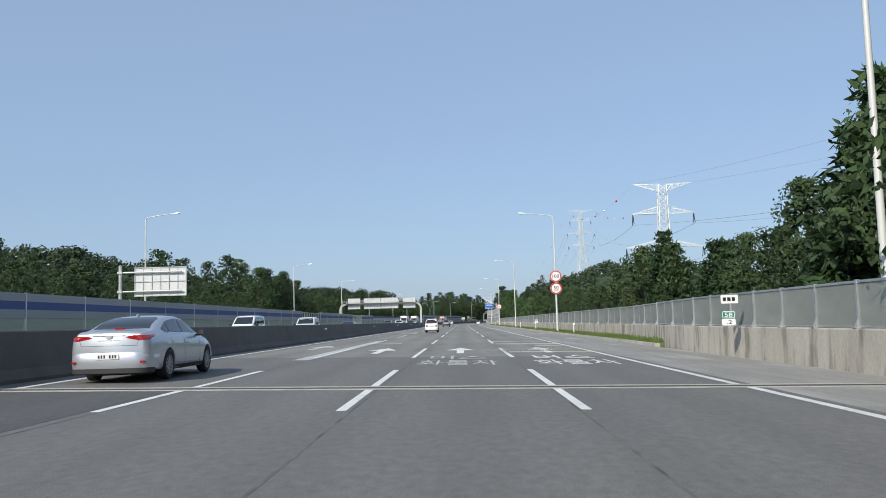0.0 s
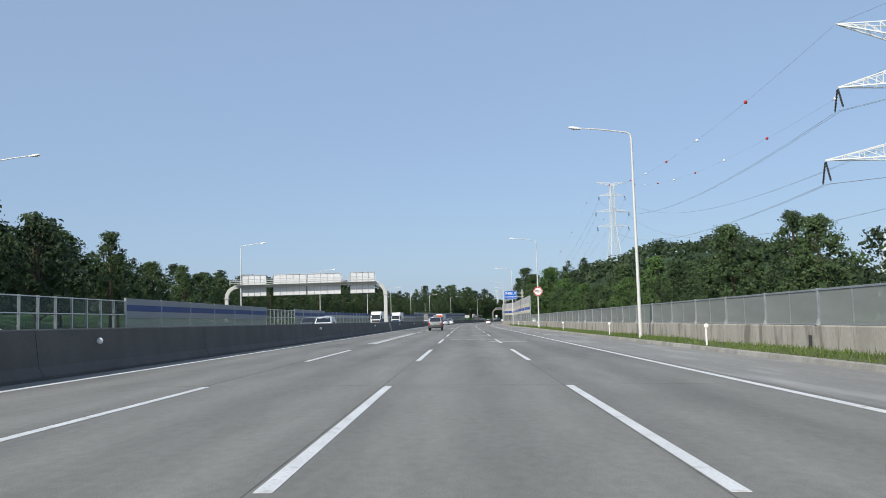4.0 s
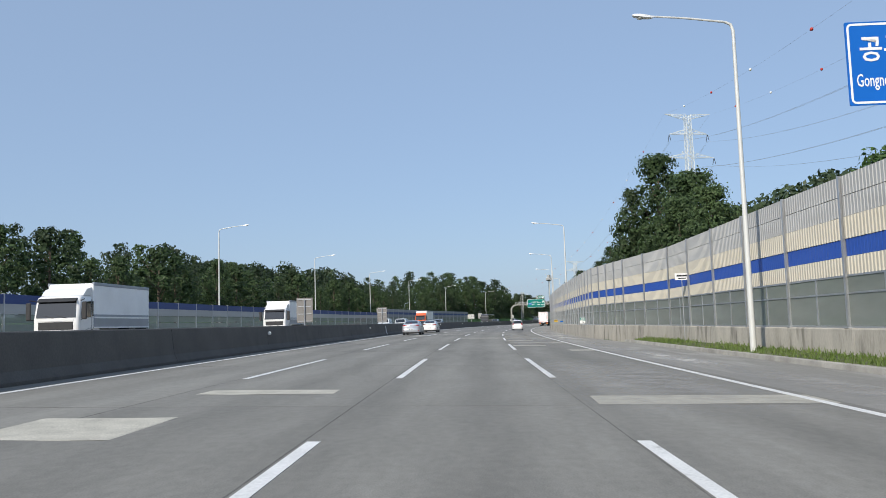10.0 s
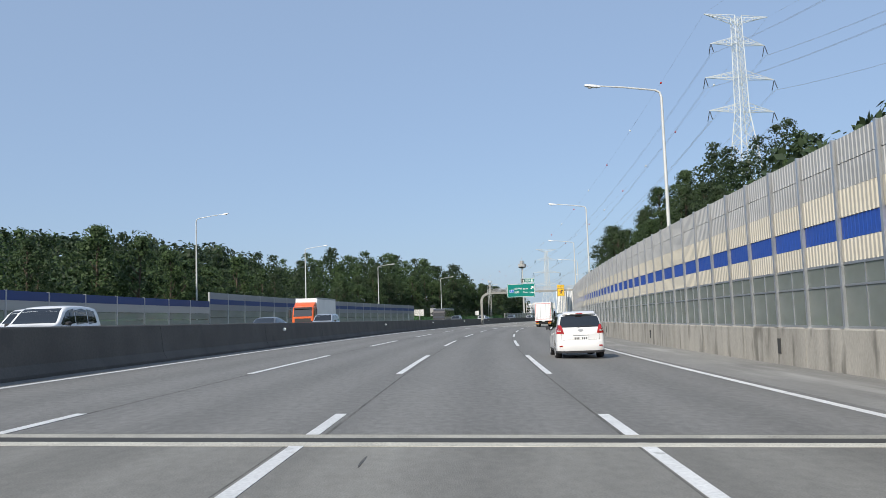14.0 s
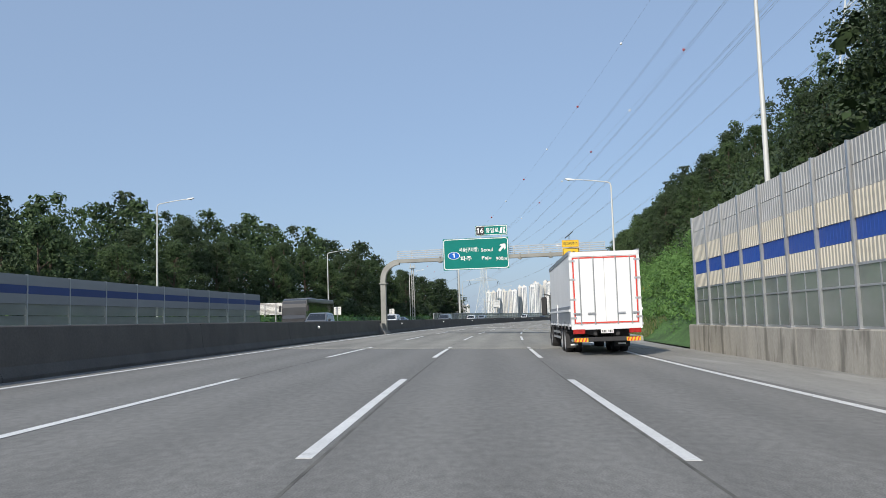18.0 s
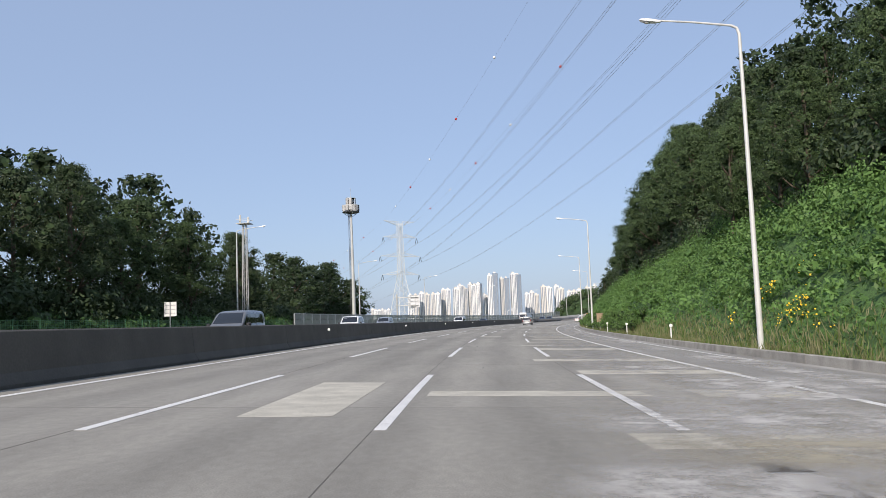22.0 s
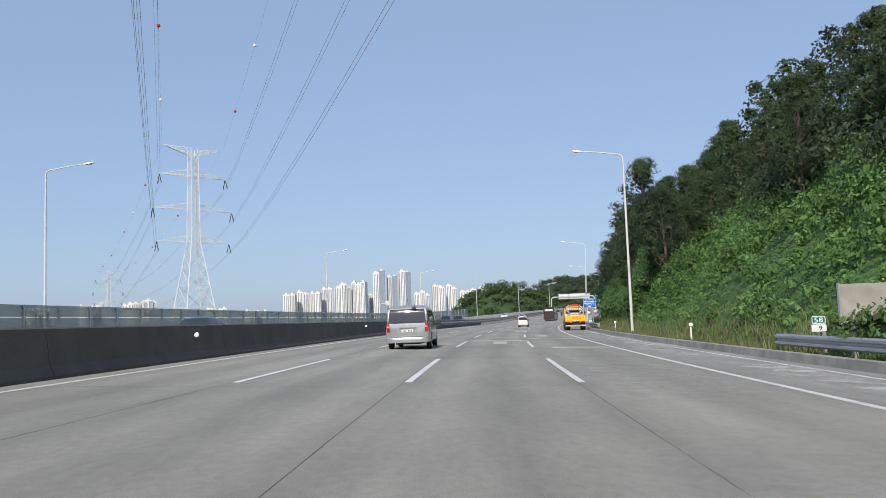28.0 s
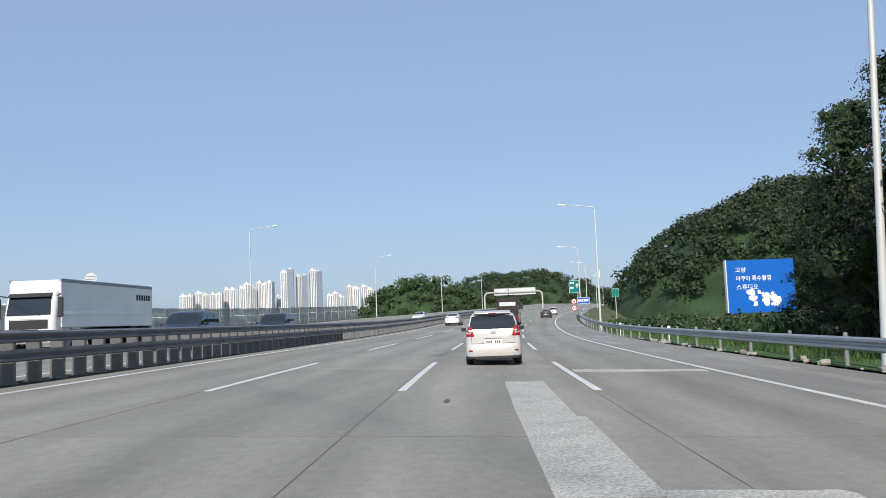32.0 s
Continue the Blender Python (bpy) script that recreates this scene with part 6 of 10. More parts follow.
while s < 806:
    up = hill_up(s)
    for d, back in ((18.5, False), (23.5, False), (29, True), (37, True)):
        dd = d + rt.uniform(-1.6, 1.6)
        ss = s + rt.uniform(-2, 2)
        h = (8.5 if d < 20 else 9.5) * (0.75 + 0.25 * up) * float(np.interp(s, [372, 395, 420, 440, 464, 474, 504, 516, 580, 603, 640, 670, 736, 756, 776, 800], [0.72, 0.78, 1.0, 1.1, 1.1, 0.52, 0.5, 0.84, 0.98, 1.28, 1.45, 1.12, 0.84, 0.88, 1.1, 1.4]))
        if d < 20 and (up < 0.5 and s < 480):
            dd -= 3
        plant(ss, dd, right_z(ss, dd) - 0.3, h, [0, 1, 2, 3] if d < 25 else [0, 1, 3], rt.choice([0, 0, 1]) if d > 20 else rt.choice([0, 1, 1]), R_HILL, back)
    if s > 744:
        plant(s + 2, 14.6 + rt.uniform(-1, 1), right_z(s + 2, 14.6) - 0.3, 7.5 + 2.5 * smooth_step(755, 775, s), [0, 2, 4, 3], 0, R_HILL)
    s += 6.6
for s, d, h in ((762, 14.6, 13.4), (768, 15, 15.4), (773.5, 15.2, 18.2), (778, 15.6, 17), (783, 15.4, 14.4), (788, 17, 13), (794, 16, 13.4), (799, 15.6, 14), (804, 15, 13.4), (809, 14.8, 11.8), (814, 14.5, 10.8), (818.5, 14.6, 9.6), (821.5, 15.6, 7.8), (808, 13.4, 7.0), (812, 22, 12), (818, 24, 10)):
    plant(s, d, -0.5, h, [0, 1, 3], 0, "tall dark leafy tree beside the guard rail", wide=0.95 if h > 15 else 1.05)
for s, d, h, i in ((825, 16, 4.6, 4), (819, 14.2, 4.6, 4), (815, 13.6, 4.2, 4)):
    plant(s, d, -0.5, h, [i], 0, "broad dark leafy tree before the billboard", wide=1.25)
for s, d, h in ((450, 14.8, 10.2), (455, 14.6, 10.8), (459, 15.0, 9.8), (464, 15.8, 8.4), (470, 16, 7.8), (475, 16.8, 7.2)):
    plant(s, d, right_z(s, d) - 0.3, h, [0, 1, 3], 0, "dark leafy tree leaning over the end of the noise wall", wide=1.1)
for tone, rows_ in BACK.items():
    V, Q, QC, n = [], [], [], 0
    if not rows_:
        continue
    for i, p, kw, k, a in rows_:
        nm, g, L, balls = KINDS[i]
        c, s_ = math.cos(a), math.sin(a)
        L = L.reshape(-1, 4, 3)[::11]
        L = (L.mean(1, keepdims=True) + (L - L.mean(1, keepdims=True)) * 2.3).reshape(-1, 3)
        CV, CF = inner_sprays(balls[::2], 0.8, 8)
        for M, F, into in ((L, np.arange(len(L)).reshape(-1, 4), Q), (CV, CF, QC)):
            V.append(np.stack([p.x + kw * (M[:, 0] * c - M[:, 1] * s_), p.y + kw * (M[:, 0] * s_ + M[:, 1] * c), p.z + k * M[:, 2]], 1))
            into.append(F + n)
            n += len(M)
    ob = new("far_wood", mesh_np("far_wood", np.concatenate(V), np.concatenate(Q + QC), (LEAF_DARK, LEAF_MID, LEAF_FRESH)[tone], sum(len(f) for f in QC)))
    tagged(ob, "dense green wood behind the first row of trees", "wood", kind="stuff")

# ---- bushes on the cutting, grass on the verges ----
rs = np.random.RandomState(5)


def bush_field(n, s0, s1, d0, d1, lift, size, material, name, label, thin=None):
    ss = rs.uniform(s0, s1, n)
    dd = d0 + (d1 - d0) * rs.uniform(0, 1, n)
    P = np.empty((n, 3))
    for k in range(n):
        s, d = ss[k], dd[k]
        up = 0.55 + 0.9 * noise.noise((s * 0.45, d * 0.6, 2.0)) + 0.5 * noise.noise((s * 1.3, d * 1.5, 5.0))
        p = road(s, d)
        edge = min(1.0, 0.25 + (d - d0) * 0.45)
        P[k] = (p.x, p.y, right_z(s, d) + (tilt(s, d) if d < 12 else -0.2 * hill_up(s) * 0) + lift * edge * max(0.05, up) * (0.55 + 0.45 * rs.rand()))
    O = np.tile(np.array([-0.35, -0.25, 0.85]), (n, 1))
    L = leaves(rs, P, O, size, 0.5, 0.5)
    tagged(new(name, mesh_np(name, L, np.arange(len(L)).reshape(-1, 4), material)), label, "shrubs", kind="stuff")


def bush_mass(n, seed, r0, r1, material, label, size, dens, s0=476, s1=750):
    """Rounded clumps of leaves packed over the slope, low at its foot and taller above."""
    rb_ = np.random.RandomState(seed)
    balls = []
    for k in range(n):
        s, q = rb_.uniform(s0, s1), rb_.rand()
        d = 10.5 + 0.6 * noise.noise((s * 0.13, 0, 7)) + 10.5 * q
        r = (r0 + (r1 - r0) * rb_.rand()) * (0.38 + 0.77 * min(1.0, q * 2.2)) * (0.8 + 0.5 * noise.noise((s * 0.11, d * 0.2, seed)))
        p = road(s, d)
        balls.append((p.x, p.y, right_z(s, d) - 0.1 + r * rb_.uniform(0.25, 0.95), max(r, 0.25)))
    P, O = on_balls(rb_, balls, dens, -0.1)
    L = leaves(rb_, P, O, size, 0.6, 0.5)
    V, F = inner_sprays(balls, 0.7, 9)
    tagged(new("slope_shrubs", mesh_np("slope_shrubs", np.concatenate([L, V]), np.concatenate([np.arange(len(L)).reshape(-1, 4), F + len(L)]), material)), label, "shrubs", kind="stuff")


bush_mass(3700, 31, 0.5, 1.25, SHRUB, "bright green shrubs crowding the cutting slope", 0.195, 17.0)
bush_mass(700, 32, 0.5, 1.3, LEAF_FRESH, "deeper green shrubs among the brighter ones", 0.22, 12.0)
bush_mass(650, 33, 0.6, 1.5, LEAF_FRESH, "deep green shrubs in the shade of the tall trees", 0.21, 14.0, 744, 808)
bush_field(50000, 478, 800, 10.1, 20.5, 1.0, 0.2, SHRUB, "slope_creepers", "bright creeping leaves between the shrubs")


def thicket(n, seed, s0, s1, d0, d1, h, material, label):
    """Tall leafy shrubs that stand before the town sign."""
    rb_ = np.random.RandomState(seed)
    balls = []
    for k in range(n):
        s, d, q = rb_.uniform(s0, s1), rb_.uniform(d0, d1), rb_.rand()
        p, r = road(s, d), rb_.uniform(0.35, 0.75)
        balls.append((p.x, p.y, right_z(s, d) + tilt(s, d) + r * 0.5 + h * q * (0.75 + 0.25 * (d - d0) / (d1 - d0)), r))
    P, O = on_balls(rb_, balls, 20, -0.4)
    L = leaves(rb_, P, O, 0.18, 0.6, 0.5)
    V, F = inner_sprays(balls, 0.7, 9)
    tagged(new("slope_shrubs", mesh_np("slope_shrubs", np.concatenate([L, V]), np.concatenate([np.arange(len(L)).reshape(-1, 4), F + len(L)]), material)), label, "shrubs", kind="stuff")


thicket(130, 51, 531.5, 538, 9.9, 12.6, 3.0, SHRUB, "tall leafy shrubs growing over the town sign")


def undergrowth(n, seed, s0, s1, d0, d1, r0, r1, fz, material, label, size=0.36, dens=5.5):
    """Low leafy masses that fill the gap under the crowns."""
    ru = np.random.RandomState(seed)
    balls = []
    for k in range(n):
        s, d = ru.uniform(s0, s1), ru.uniform(d0, d1)
        p, r = road(s, d), ru.uniform(r0, r1)
        balls.append((p.x, p.y, fz(s, d) + r * ru.uniform(0.3, 1.0), r))
    P, O = on_balls(ru, balls, dens, -0.2)
    L = leaves(ru, P, O, size, 0.5, 0.5)
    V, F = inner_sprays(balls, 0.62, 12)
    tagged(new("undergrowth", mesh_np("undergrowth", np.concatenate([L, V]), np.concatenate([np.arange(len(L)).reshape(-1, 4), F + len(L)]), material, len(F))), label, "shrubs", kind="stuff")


undergrowth(430, 47, 470, 800, 16.5, 25, 1.1, 2.1, right_z, LEAF_DARK, "dark undergrowth between the shrubs and the trees on the slope", 0.3, 10)
undergrowth(360, 61, 592, 708, 9.35, 10.9, 0.3, 0.62, lambda s, d: right_z(s, d) + 0.15, LEAF_FRESH, "low deep green bushes hanging over the kerb", 0.16, 26)
undergrowth(260, 62, 752, 792, 11.0, 14.0, 0.6, 1.15, lambda s, d: max(0.2, right_z(s, d)) + 1.1 * (d - 11), SHRUB, "tall sunlit shrubs before the dark trees", 0.2, 19)
undergrowth(560, 41, 440, 652, -42, -34, 1.1, 2.7, left_z, LEAF_DARK, "dense bushes at the foot of the wood")
undergrowth(230, 45, 455, 655, -33.6, -31.9, 0.7, 1.25, left_z, SHRUB, "bright green hedge at the foot of the wood")
undergrowth(80, 42, 784, 815, 12.8, 17, 0.9, 1.7, lambda s, d: max(-0.4, right_z(s, d)), LEAF_DARK, "dark bushes under the trees by the guard rail")
undergrowth(150, 46, 818, 872, 11, 22, 0.45, 0.95, lambda s, d: -0.35 + climb(s), LEAF_MID, "low green bushes below the billboard")
undergrowth(90, 43, 664, 730, -52, -44, 1.0, 2.2, lambda s, d: 0.3, LEAF_DARK, "dark bushes under the clump of trees")


def blades(n, where, length, material, name, label):
    """Grass: thin upright kites."""
    P = np.empty((n, 3))
    for k in range(n):
        P[k] = where(rs)
    tip = rs.normal(0, 0.35, (n, 3)) + np.array([0, 0, 1])
    ln = (length * rs.uniform(0.5, 1.3, n))[:, None]
    side = rs.normal(0, 1, (n, 3)) * np.array([1, 1, 0])
    side /= np.linalg.norm(side, axis=1)[:, None]
    w = 0.022 + 0.05 * length
    a, c = P - side * w * 0.5, P + side * w * 0.5
    b = P + tip * ln
    m = P + tip * ln * 0.55 + side * w * 0.6
    V = np.stack([a, c, m, b], 1).reshape(-1, 3)
    tagged(new(name, mesh_np(name, V, np.arange(len(V)).reshape(-1, 4), material)), label, "grass", kind="stuff")


def verge_at(r):
    while True:
        s = r.uniform(30, 292)
        if noise.noise((s * 0.12, 0, 0)) + 0.9 * r.rand() > 0.12:
            break
    d0, d1 = kerb_at(s) + 0.2, wall_at(s) - 0.02
    d = d0 + (d1 - d0) * r.rand()
    p = road(s, d)
    return p.x, p.y, p.z + 0.15 + 0.12 * (d - d0) / max(0.2, d1 - d0)


def foot_at(r):
    while True:
        s = r.uniform(484, 780)
        if not 598 < s < 706 or r.rand() < 0.22:
            break
    d = 9.05 + abs(r.normal(0, 1.05))
    p = road(s, d)
    return p.x, p.y, p.z + 0.12 + right_z(s, d)


blades(26000, verge_at, 0.13, GRASS, "verge_grass", "low green grass and weeds on the verge")
blades(15000, foot_at, 0.30, DRY_GRASS, "dry_grass", "tall dry yellowish grass at the foot of the slope")
blades(18000, foot_at, 0.22, GRASS, "slope_grass", "green grass at the foot of the slope")


def rail_at(r):
    s, d = r.uniform(786, 900), 10.2 + abs(r.normal(0, 3.5))
    p = road(s, d)
    return p.x, p.y, p.z - 0.2


blades(30000, rail_at, 0.36, LEAF_FRESH, "rail_weeds", "tall green weeds behind the guard rail")
n = 2200
P = np.empty((n, 3))
for k in range(n):
    while True:
        s = rs.uniform(505, 566) if rs.rand() < 0.68 else rs.uniform(682, 706)
        d = 9.9 + rs.rand() ** 1.3 * (3.4 if s < 640 else 7)
        if noise.noise((s * 0.11, d * 0.3, 0)) + 0.5 * noise.noise((s * 0.7, d * 0.9, 3)) > (0.16 if s < 640 else 0.0):
            break
    p = road(s, d)
    P[k] = (p.x, p.y, p.z + right_z(s, d) + 0.75 + 0.45 * rs.rand())
L = leaves(rs, P, np.tile(np.array([-0.3, -0.5, 0.6]), (n, 1)), 0.074, 0, 1.0)
tagged(new("yellow_flowers", mesh_np("yellow_flowers", L, np.arange(len(L)).reshape(-1, 4), FLOWER)), "scattered small yellow flowers on the slope", "flowers", kind="stuff")

# ---- vehicles ----
def paint(name, color, metal=0.0, rough=0.35):
    return mat(name, color, rough, metal, vary=0.03, scale=1.5, coat=0.7)


P_SILVER = paint("paint_silver", (0.27, 0.28, 0.292), 0.5, 0.4)
P_VAN = paint("paint_pale_silver", (0.36, 0.378, 0.388), 0.45, 0.3)
P_PEARL = paint("paint_pearl", (0.62, 0.60, 0.575), 0.1, 0.35)
P_BRIGHT = paint("paint_bright_silver", (0.50, 0.525, 0.56), 0.6)
P_SHADE = paint("paint_silver_shade", (0.40, 0.41, 0.43), 0.5)
P_WHITE = paint("paint_white", (0.78, 0.78, 0.77))
P_GREY = paint("paint_grey", (0.17, 0.175, 0.18), 0.4)
P_CLAD = paint("paint_dark_grey", (0.105, 0.108, 0.112), 0.35)
P_BLACK = paint("paint_black", (0.015, 0.015, 0.017))
P_BROWN = paint("paint_dark_brown", (0.03, 0.02, 0.017))
P_NAVY = paint("paint_navy", (0.02, 0.03, 0.07), 0.2)
P_BLUE = paint("paint_blue", (0.02, 0.10, 0.45))
P_YELLOW = paint("paint_yellow", (0.80, 0.47, 0.02))
P_ORANGE = paint("paint_orange", (0.75, 0.13, 0.03))
CLAD = mat("grey_cladding", (0.058, 0.06, 0.063), 0.6, vary=0.1, scale=4)
CAR_GLASS = glass_mat("car_glass", (0.012, 0.014, 0.016), 0.04)
CHROME = mat("chrome", (0.75, 0.76, 0.78), 0.15, 1.0)
ALLOY = mat("alloy_rim", (0.34, 0.345, 0.35), 0.4, 0.2, vary=0.05)
BADGE = mat("badge_chrome", (0.62, 0.63, 0.64), 0.3, 0.5)
TAIL_DARK = mat("tail_lamp_dark", (0.22, 0.006, 0.008), 0.15, coat=0.8)
TAIL = mat("tail_lamp_red", (0.36, 0.014, 0.012), 0.12, coat=0.8, vary=0.25, scale=9)
TAIL_WHITE = mat("tail_lamp_clear", (0.48, 0.44, 0.42), 0.15, coat=0.8)
AMBER = mat("amber_lens", (0.75, 0.25, 0.02), 0.2)
HEADLAMP = mat("headlamp", (0.75, 0.77, 0.8), 0.1, 0.3, coat=0.8)
PLATE = mat("plate_white", (0.75, 0.75, 0.73), 0.45)
PLATE_GREEN = mat("plate_green", (0.02, 0.15, 0.09), 0.45)
PLATE_MARK = mat("plate_marks", (0.03, 0.03, 0.04), 0.5)
TYRE = mat("tyre_rubber", (0.022, 0.022, 0.023), 0.85, vary=0.15, scale=6)
CARGO_WHITE = mat("cargo_white", (0.84, 0.85, 0.85), 0.4, vary=0.06, scale=0.6, fine=0.03, rand=0.03)
CARGO_GREY = mat("cargo_grey", (0.33, 0.36, 0.40), 0.4, 0.4, vary=0.06, scale=1.0)
TAPE_RED = mat("tape_red", (0.65, 0.06, 0.04), 0.5)
CHASSIS = mat("chassis_black", (0.03, 0.03, 0.032), 0.7, vary=0.15, scale=3)
WHEELS = {}


def wheel_meshes(r, w, spokes, dark=False):
    key = (r, w, spokes, dark)
    if key not in WHEELS:
        t = Geo().lathe([(-w / 2, r * 0.66), (-w / 2, r * 0.9), (-w / 2 + 0.03, r * 0.985), (-w * 0.2, r), (w * 0.2, r), (w / 2 - 0.03, r * 0.985), (w / 2, r * 0.9), (w / 2, r * 0.66), (w / 2 - 0.03, r * 0.62), (-w / 2 + 0.03, r * 0.62), (-w / 2, r * 0.66)], 22, "x", False).mesh("tyre", TYRE, True)
        g = Geo().lathe([(-w * 0.3, r * 0.60), (w * 0.44, r * 0.66), (w * 0.50, r * 0.69), (w * 0.50, r * 0.64), (w * 0.30, r * 0.58), (w * 0.22, r * 0.2)], 20, "x")
        if not spokes:
            g = Geo().lathe([(-w * 0.2, r * 0.62), (w * 0.42, r * 0.66), (w * 0.5, r * 0.68), (w * 0.5, r * 0.63), (w * 0.42, r * 0.57), (-w * 0.02, r * 0.50), (-w * 0.02, r * 0.30), (w * 0.30, r * 0.26), (w * 0.36, r * 0.16), (w * 0.36, r * 0.02)], 24, "x")
            for k in range(8):
                a = k * math.pi / 4
                g.at(Matrix.Translation((0, r * 0.40 * math.cos(a), r * 0.40 * math.sin(a)))).lathe([(-w * 0.02, r * 0.035), (w * 0.06, r * 0.03)], 6, "x")
            g.at()
        for k in range(spokes):
            g.at(Matrix.Rotation(k * 2 * math.pi / spokes, 4, "X")).box(w * 0.24, w * 0.46, -r * 0.055, r * 0.055, r * 0.1, r * 0.62, 0.006)
        if spokes:
            g.at().lathe([(w * 0.2, r * 0.17), (w * 0.48, r * 0.15), (w * 0.52, r * 0.06)], 14, "x")
        WHEELS[key] = (t, g.mesh("rim", CHASSIS if dark else ALLOY, True))
    return WHEELS[key]


def wheel(parent, x, y, r, w, spokes=10, dark=False):
    t, rim = wheel_meshes(r, w, spokes, dark)
    m = Matrix.Translation((x, y, r)) @ (Matrix.Rotation(math.pi, 4, "Z") if x < 0 else Matrix())
    wh = part("wheel", t, None, parent, m=m)
    part("rim", rim, None, wh)
    return wh


def hermite(xs, ys):
    """A smooth curve through points, without overshoot."""
    xs, ys = np.array(xs, float), np.array(ys, float)
    dx, dy = np.diff(xs), np.diff(ys)
    m = dy / dx
    t = np.concatenate([[m[0]], np.where(m[:-1] * m[1:] > 0, 2 * m[:-1] * m[1:] / (m[:-1] + m[1:] + 1e-12), 0.0), [m[-1]]])

    def f(x):
        i = int(min(max(np.searchsorted(xs, x) - 1, 0), len(dx) - 1))
        u = min(max((x - xs[i]) / dx[i], 0.0), 1.0)
        return float(ys[i] * (1 + 2 * u) * (1 - u) ** 2 + t[i] * dx[i] * u * (1 - u) ** 2 + ys[i + 1] * u * u * (3 - 2 * u) + t[i + 1] * dx[i] * u * u * (u - 1))
    return f


class Shell:
    """A car body: lofted through cross-sections, with open wheel wells; panels are laid on its skin."""

    def __init__(self, S):
        self.S = S
        self.top, self.belt, self.low = hermite(*zip(*S["top"])), hermite(*zip(*S["belt"])), hermite(*zip(*S["low"]))
        self.plan, self.edge = hermite(*zip(*S["plan"])), hermite(*zip(*S["edge"]))
        self.y0, self.y1 = S["top"][0][0], S["top"][-1][0]
        ra = S["r"] * S.get("arch", 1.13)
        ys = {self.y0, self.y1}
        for k in range(30):
            ys.add(self.y0 + (self.y1 - self.y0) * k / 29)
        for q in (0.02, 0.05, 0.1, 0.16, 0.24, 0.32):
            ys |= {self.y0 + q, self.y1 - q}
        for yw in (0.0, S["wb"]):
            ys = {y for y in ys if abs(y - yw) > ra + 0.03 or y < self.y0 + 0.2}
            for k in range(13):
                ys.add(yw - ra * math.cos(math.pi * k / 12))
            ys |= {yw - ra - 0.012, yw + ra + 0.012}
        g = Geo()
        rings = [self.ring(y, ra) for y in sorted(ys)]
        g.loft(rings)
        self.geo = g
        self.tree = BVHTree.FromPolygons([Vector(v) for v in g.v], g.f)

    def ring(self, y, ra):
        S = self.S
        w = S["hw"] * self.plan(y)
        zt, zb = self.top(y), self.low(y)
        zl = min(self.belt(y), zt - 0.035)
        wt = min(S["hw"] * self.edge(y), w * 0.985)
        arch = 0.0
        for yw in (0.0, S["wb"]):
            q = ra * ra - (y - yw) ** 2
            if q > -1e-6:
                arch = S["r"] + math.sqrt(max(q, 0.0))
        h = zl - zb
        cab = zt - zl
        lift = lambda z, k: max(z, arch + k) if arch else z
        half = [(0.0, zb), (0.58 * w, zb), (0.60 * w, lift(zb, 0)), (0.93 * w, lift(zb + 0.015, 0)), (0.972 * w, lift(zb + 0.07, 0.004)), (0.993 * w, lift(zb + 0.3 * h, 0.012)), (w, lift(zb + 0.52 * h, 0.03)), (0.992 * w, lift(zb + 0.72 * h, 0.05)), (0.975 * w, lift(zb + 0.9 * h, 0.07)), (0.945 * w, lift(zl, 0.09))]
        xb = 0.93 * w
        bow = lambda q: xb + (wt - xb) * (q * 0.75 + 0.25 * q * q)
        half += [(bow(0.12), zl + 0.10 * cab), (bow(0.45), zl + 0.46 * cab), (bow(0.8), zl + 0.80 * cab), (wt * 0.985, zl + 0.93 * cab), (wt * 0.9, zt - 0.012), (wt * 0.5, zt + 0.006), (0.0, zt + 0.012)]
        return [(x, y, z) for x, z in half] + [(-x, y, z) for x, z in half[-2:0:-1]]

    def panel(self, poly, side, off=0.006, deep=0.025, rows=9, cols=9, lim=None, geo=None):
        """A sheet laid on the skin. side 'r' or 'f': outline in (x, z) seen from the rear or front; 'x' with the sign in lim: outline in (y, z)."""
        g = geo or Geo()
        zs = [p[1] for p in poly]
        z0, z1 = min(zs) + 1e-4, max(zs) - 1e-4
        n = len(poly)
        grid = []
        for i in range(rows + 1):
            z = z0 + (z1 - z0) * i / rows
            cut = []
            for k in range(n):
                (a, p), (b, q) = poly[k], poly[(k + 1) % n]
                if (p - z) * (q - z) <= 0 and abs(p - q) > 1e-9:
                    cut.append(a + (b - a) * (z - p) / (q - p))
            lo, hi = min(cut), max(cut)
            row = []
            for j in range(cols + 1):
                a = lo + (hi - lo) * j / cols
                o, d = {"r": ((a, self.y0 - 2, z), (0, 1, 0)), "f": ((a, self.y1 + 2, z), (0, -1, 0)), "x": (((lim or 1) * 3, a, z), (-(lim or 1), 0, 0))}[side]
                hit = self.tree.ray_cast(Vector(o), Vector(d))
                p, nrm = (hit[0], hit[1]) if hit[0] is not None else self.tree.find_nearest(Vector({"r": (a, self.y0, z), "f": (a, self.y1, z), "x": ((lim or 1) * self.S["hw"], a, z)}[side]))[:2]
                if nrm.dot(Vector(d)) > 0:
                    nrm = -nrm
                row.append((p + nrm * off, p - nrm * deep))
            grid.append(row)
        c = cols + 1
        top = [tuple(p[0]) for r in grid for p in r]
        low = [tuple(p[1]) for r in grid for p in r]
        f = [(i * c + j, i * c + j + 1, i * c + c + j + 1, i * c + c + j) for i in range(rows) for j in range(cols)]
        m = len(top)
        rim = list(range(c)) + [i * c + cols for i in range(1, rows + 1)] + [rows * c + j for j in range(cols - 1, -1, -1)] + [i * c for i in range(rows - 1, 0, -1)]
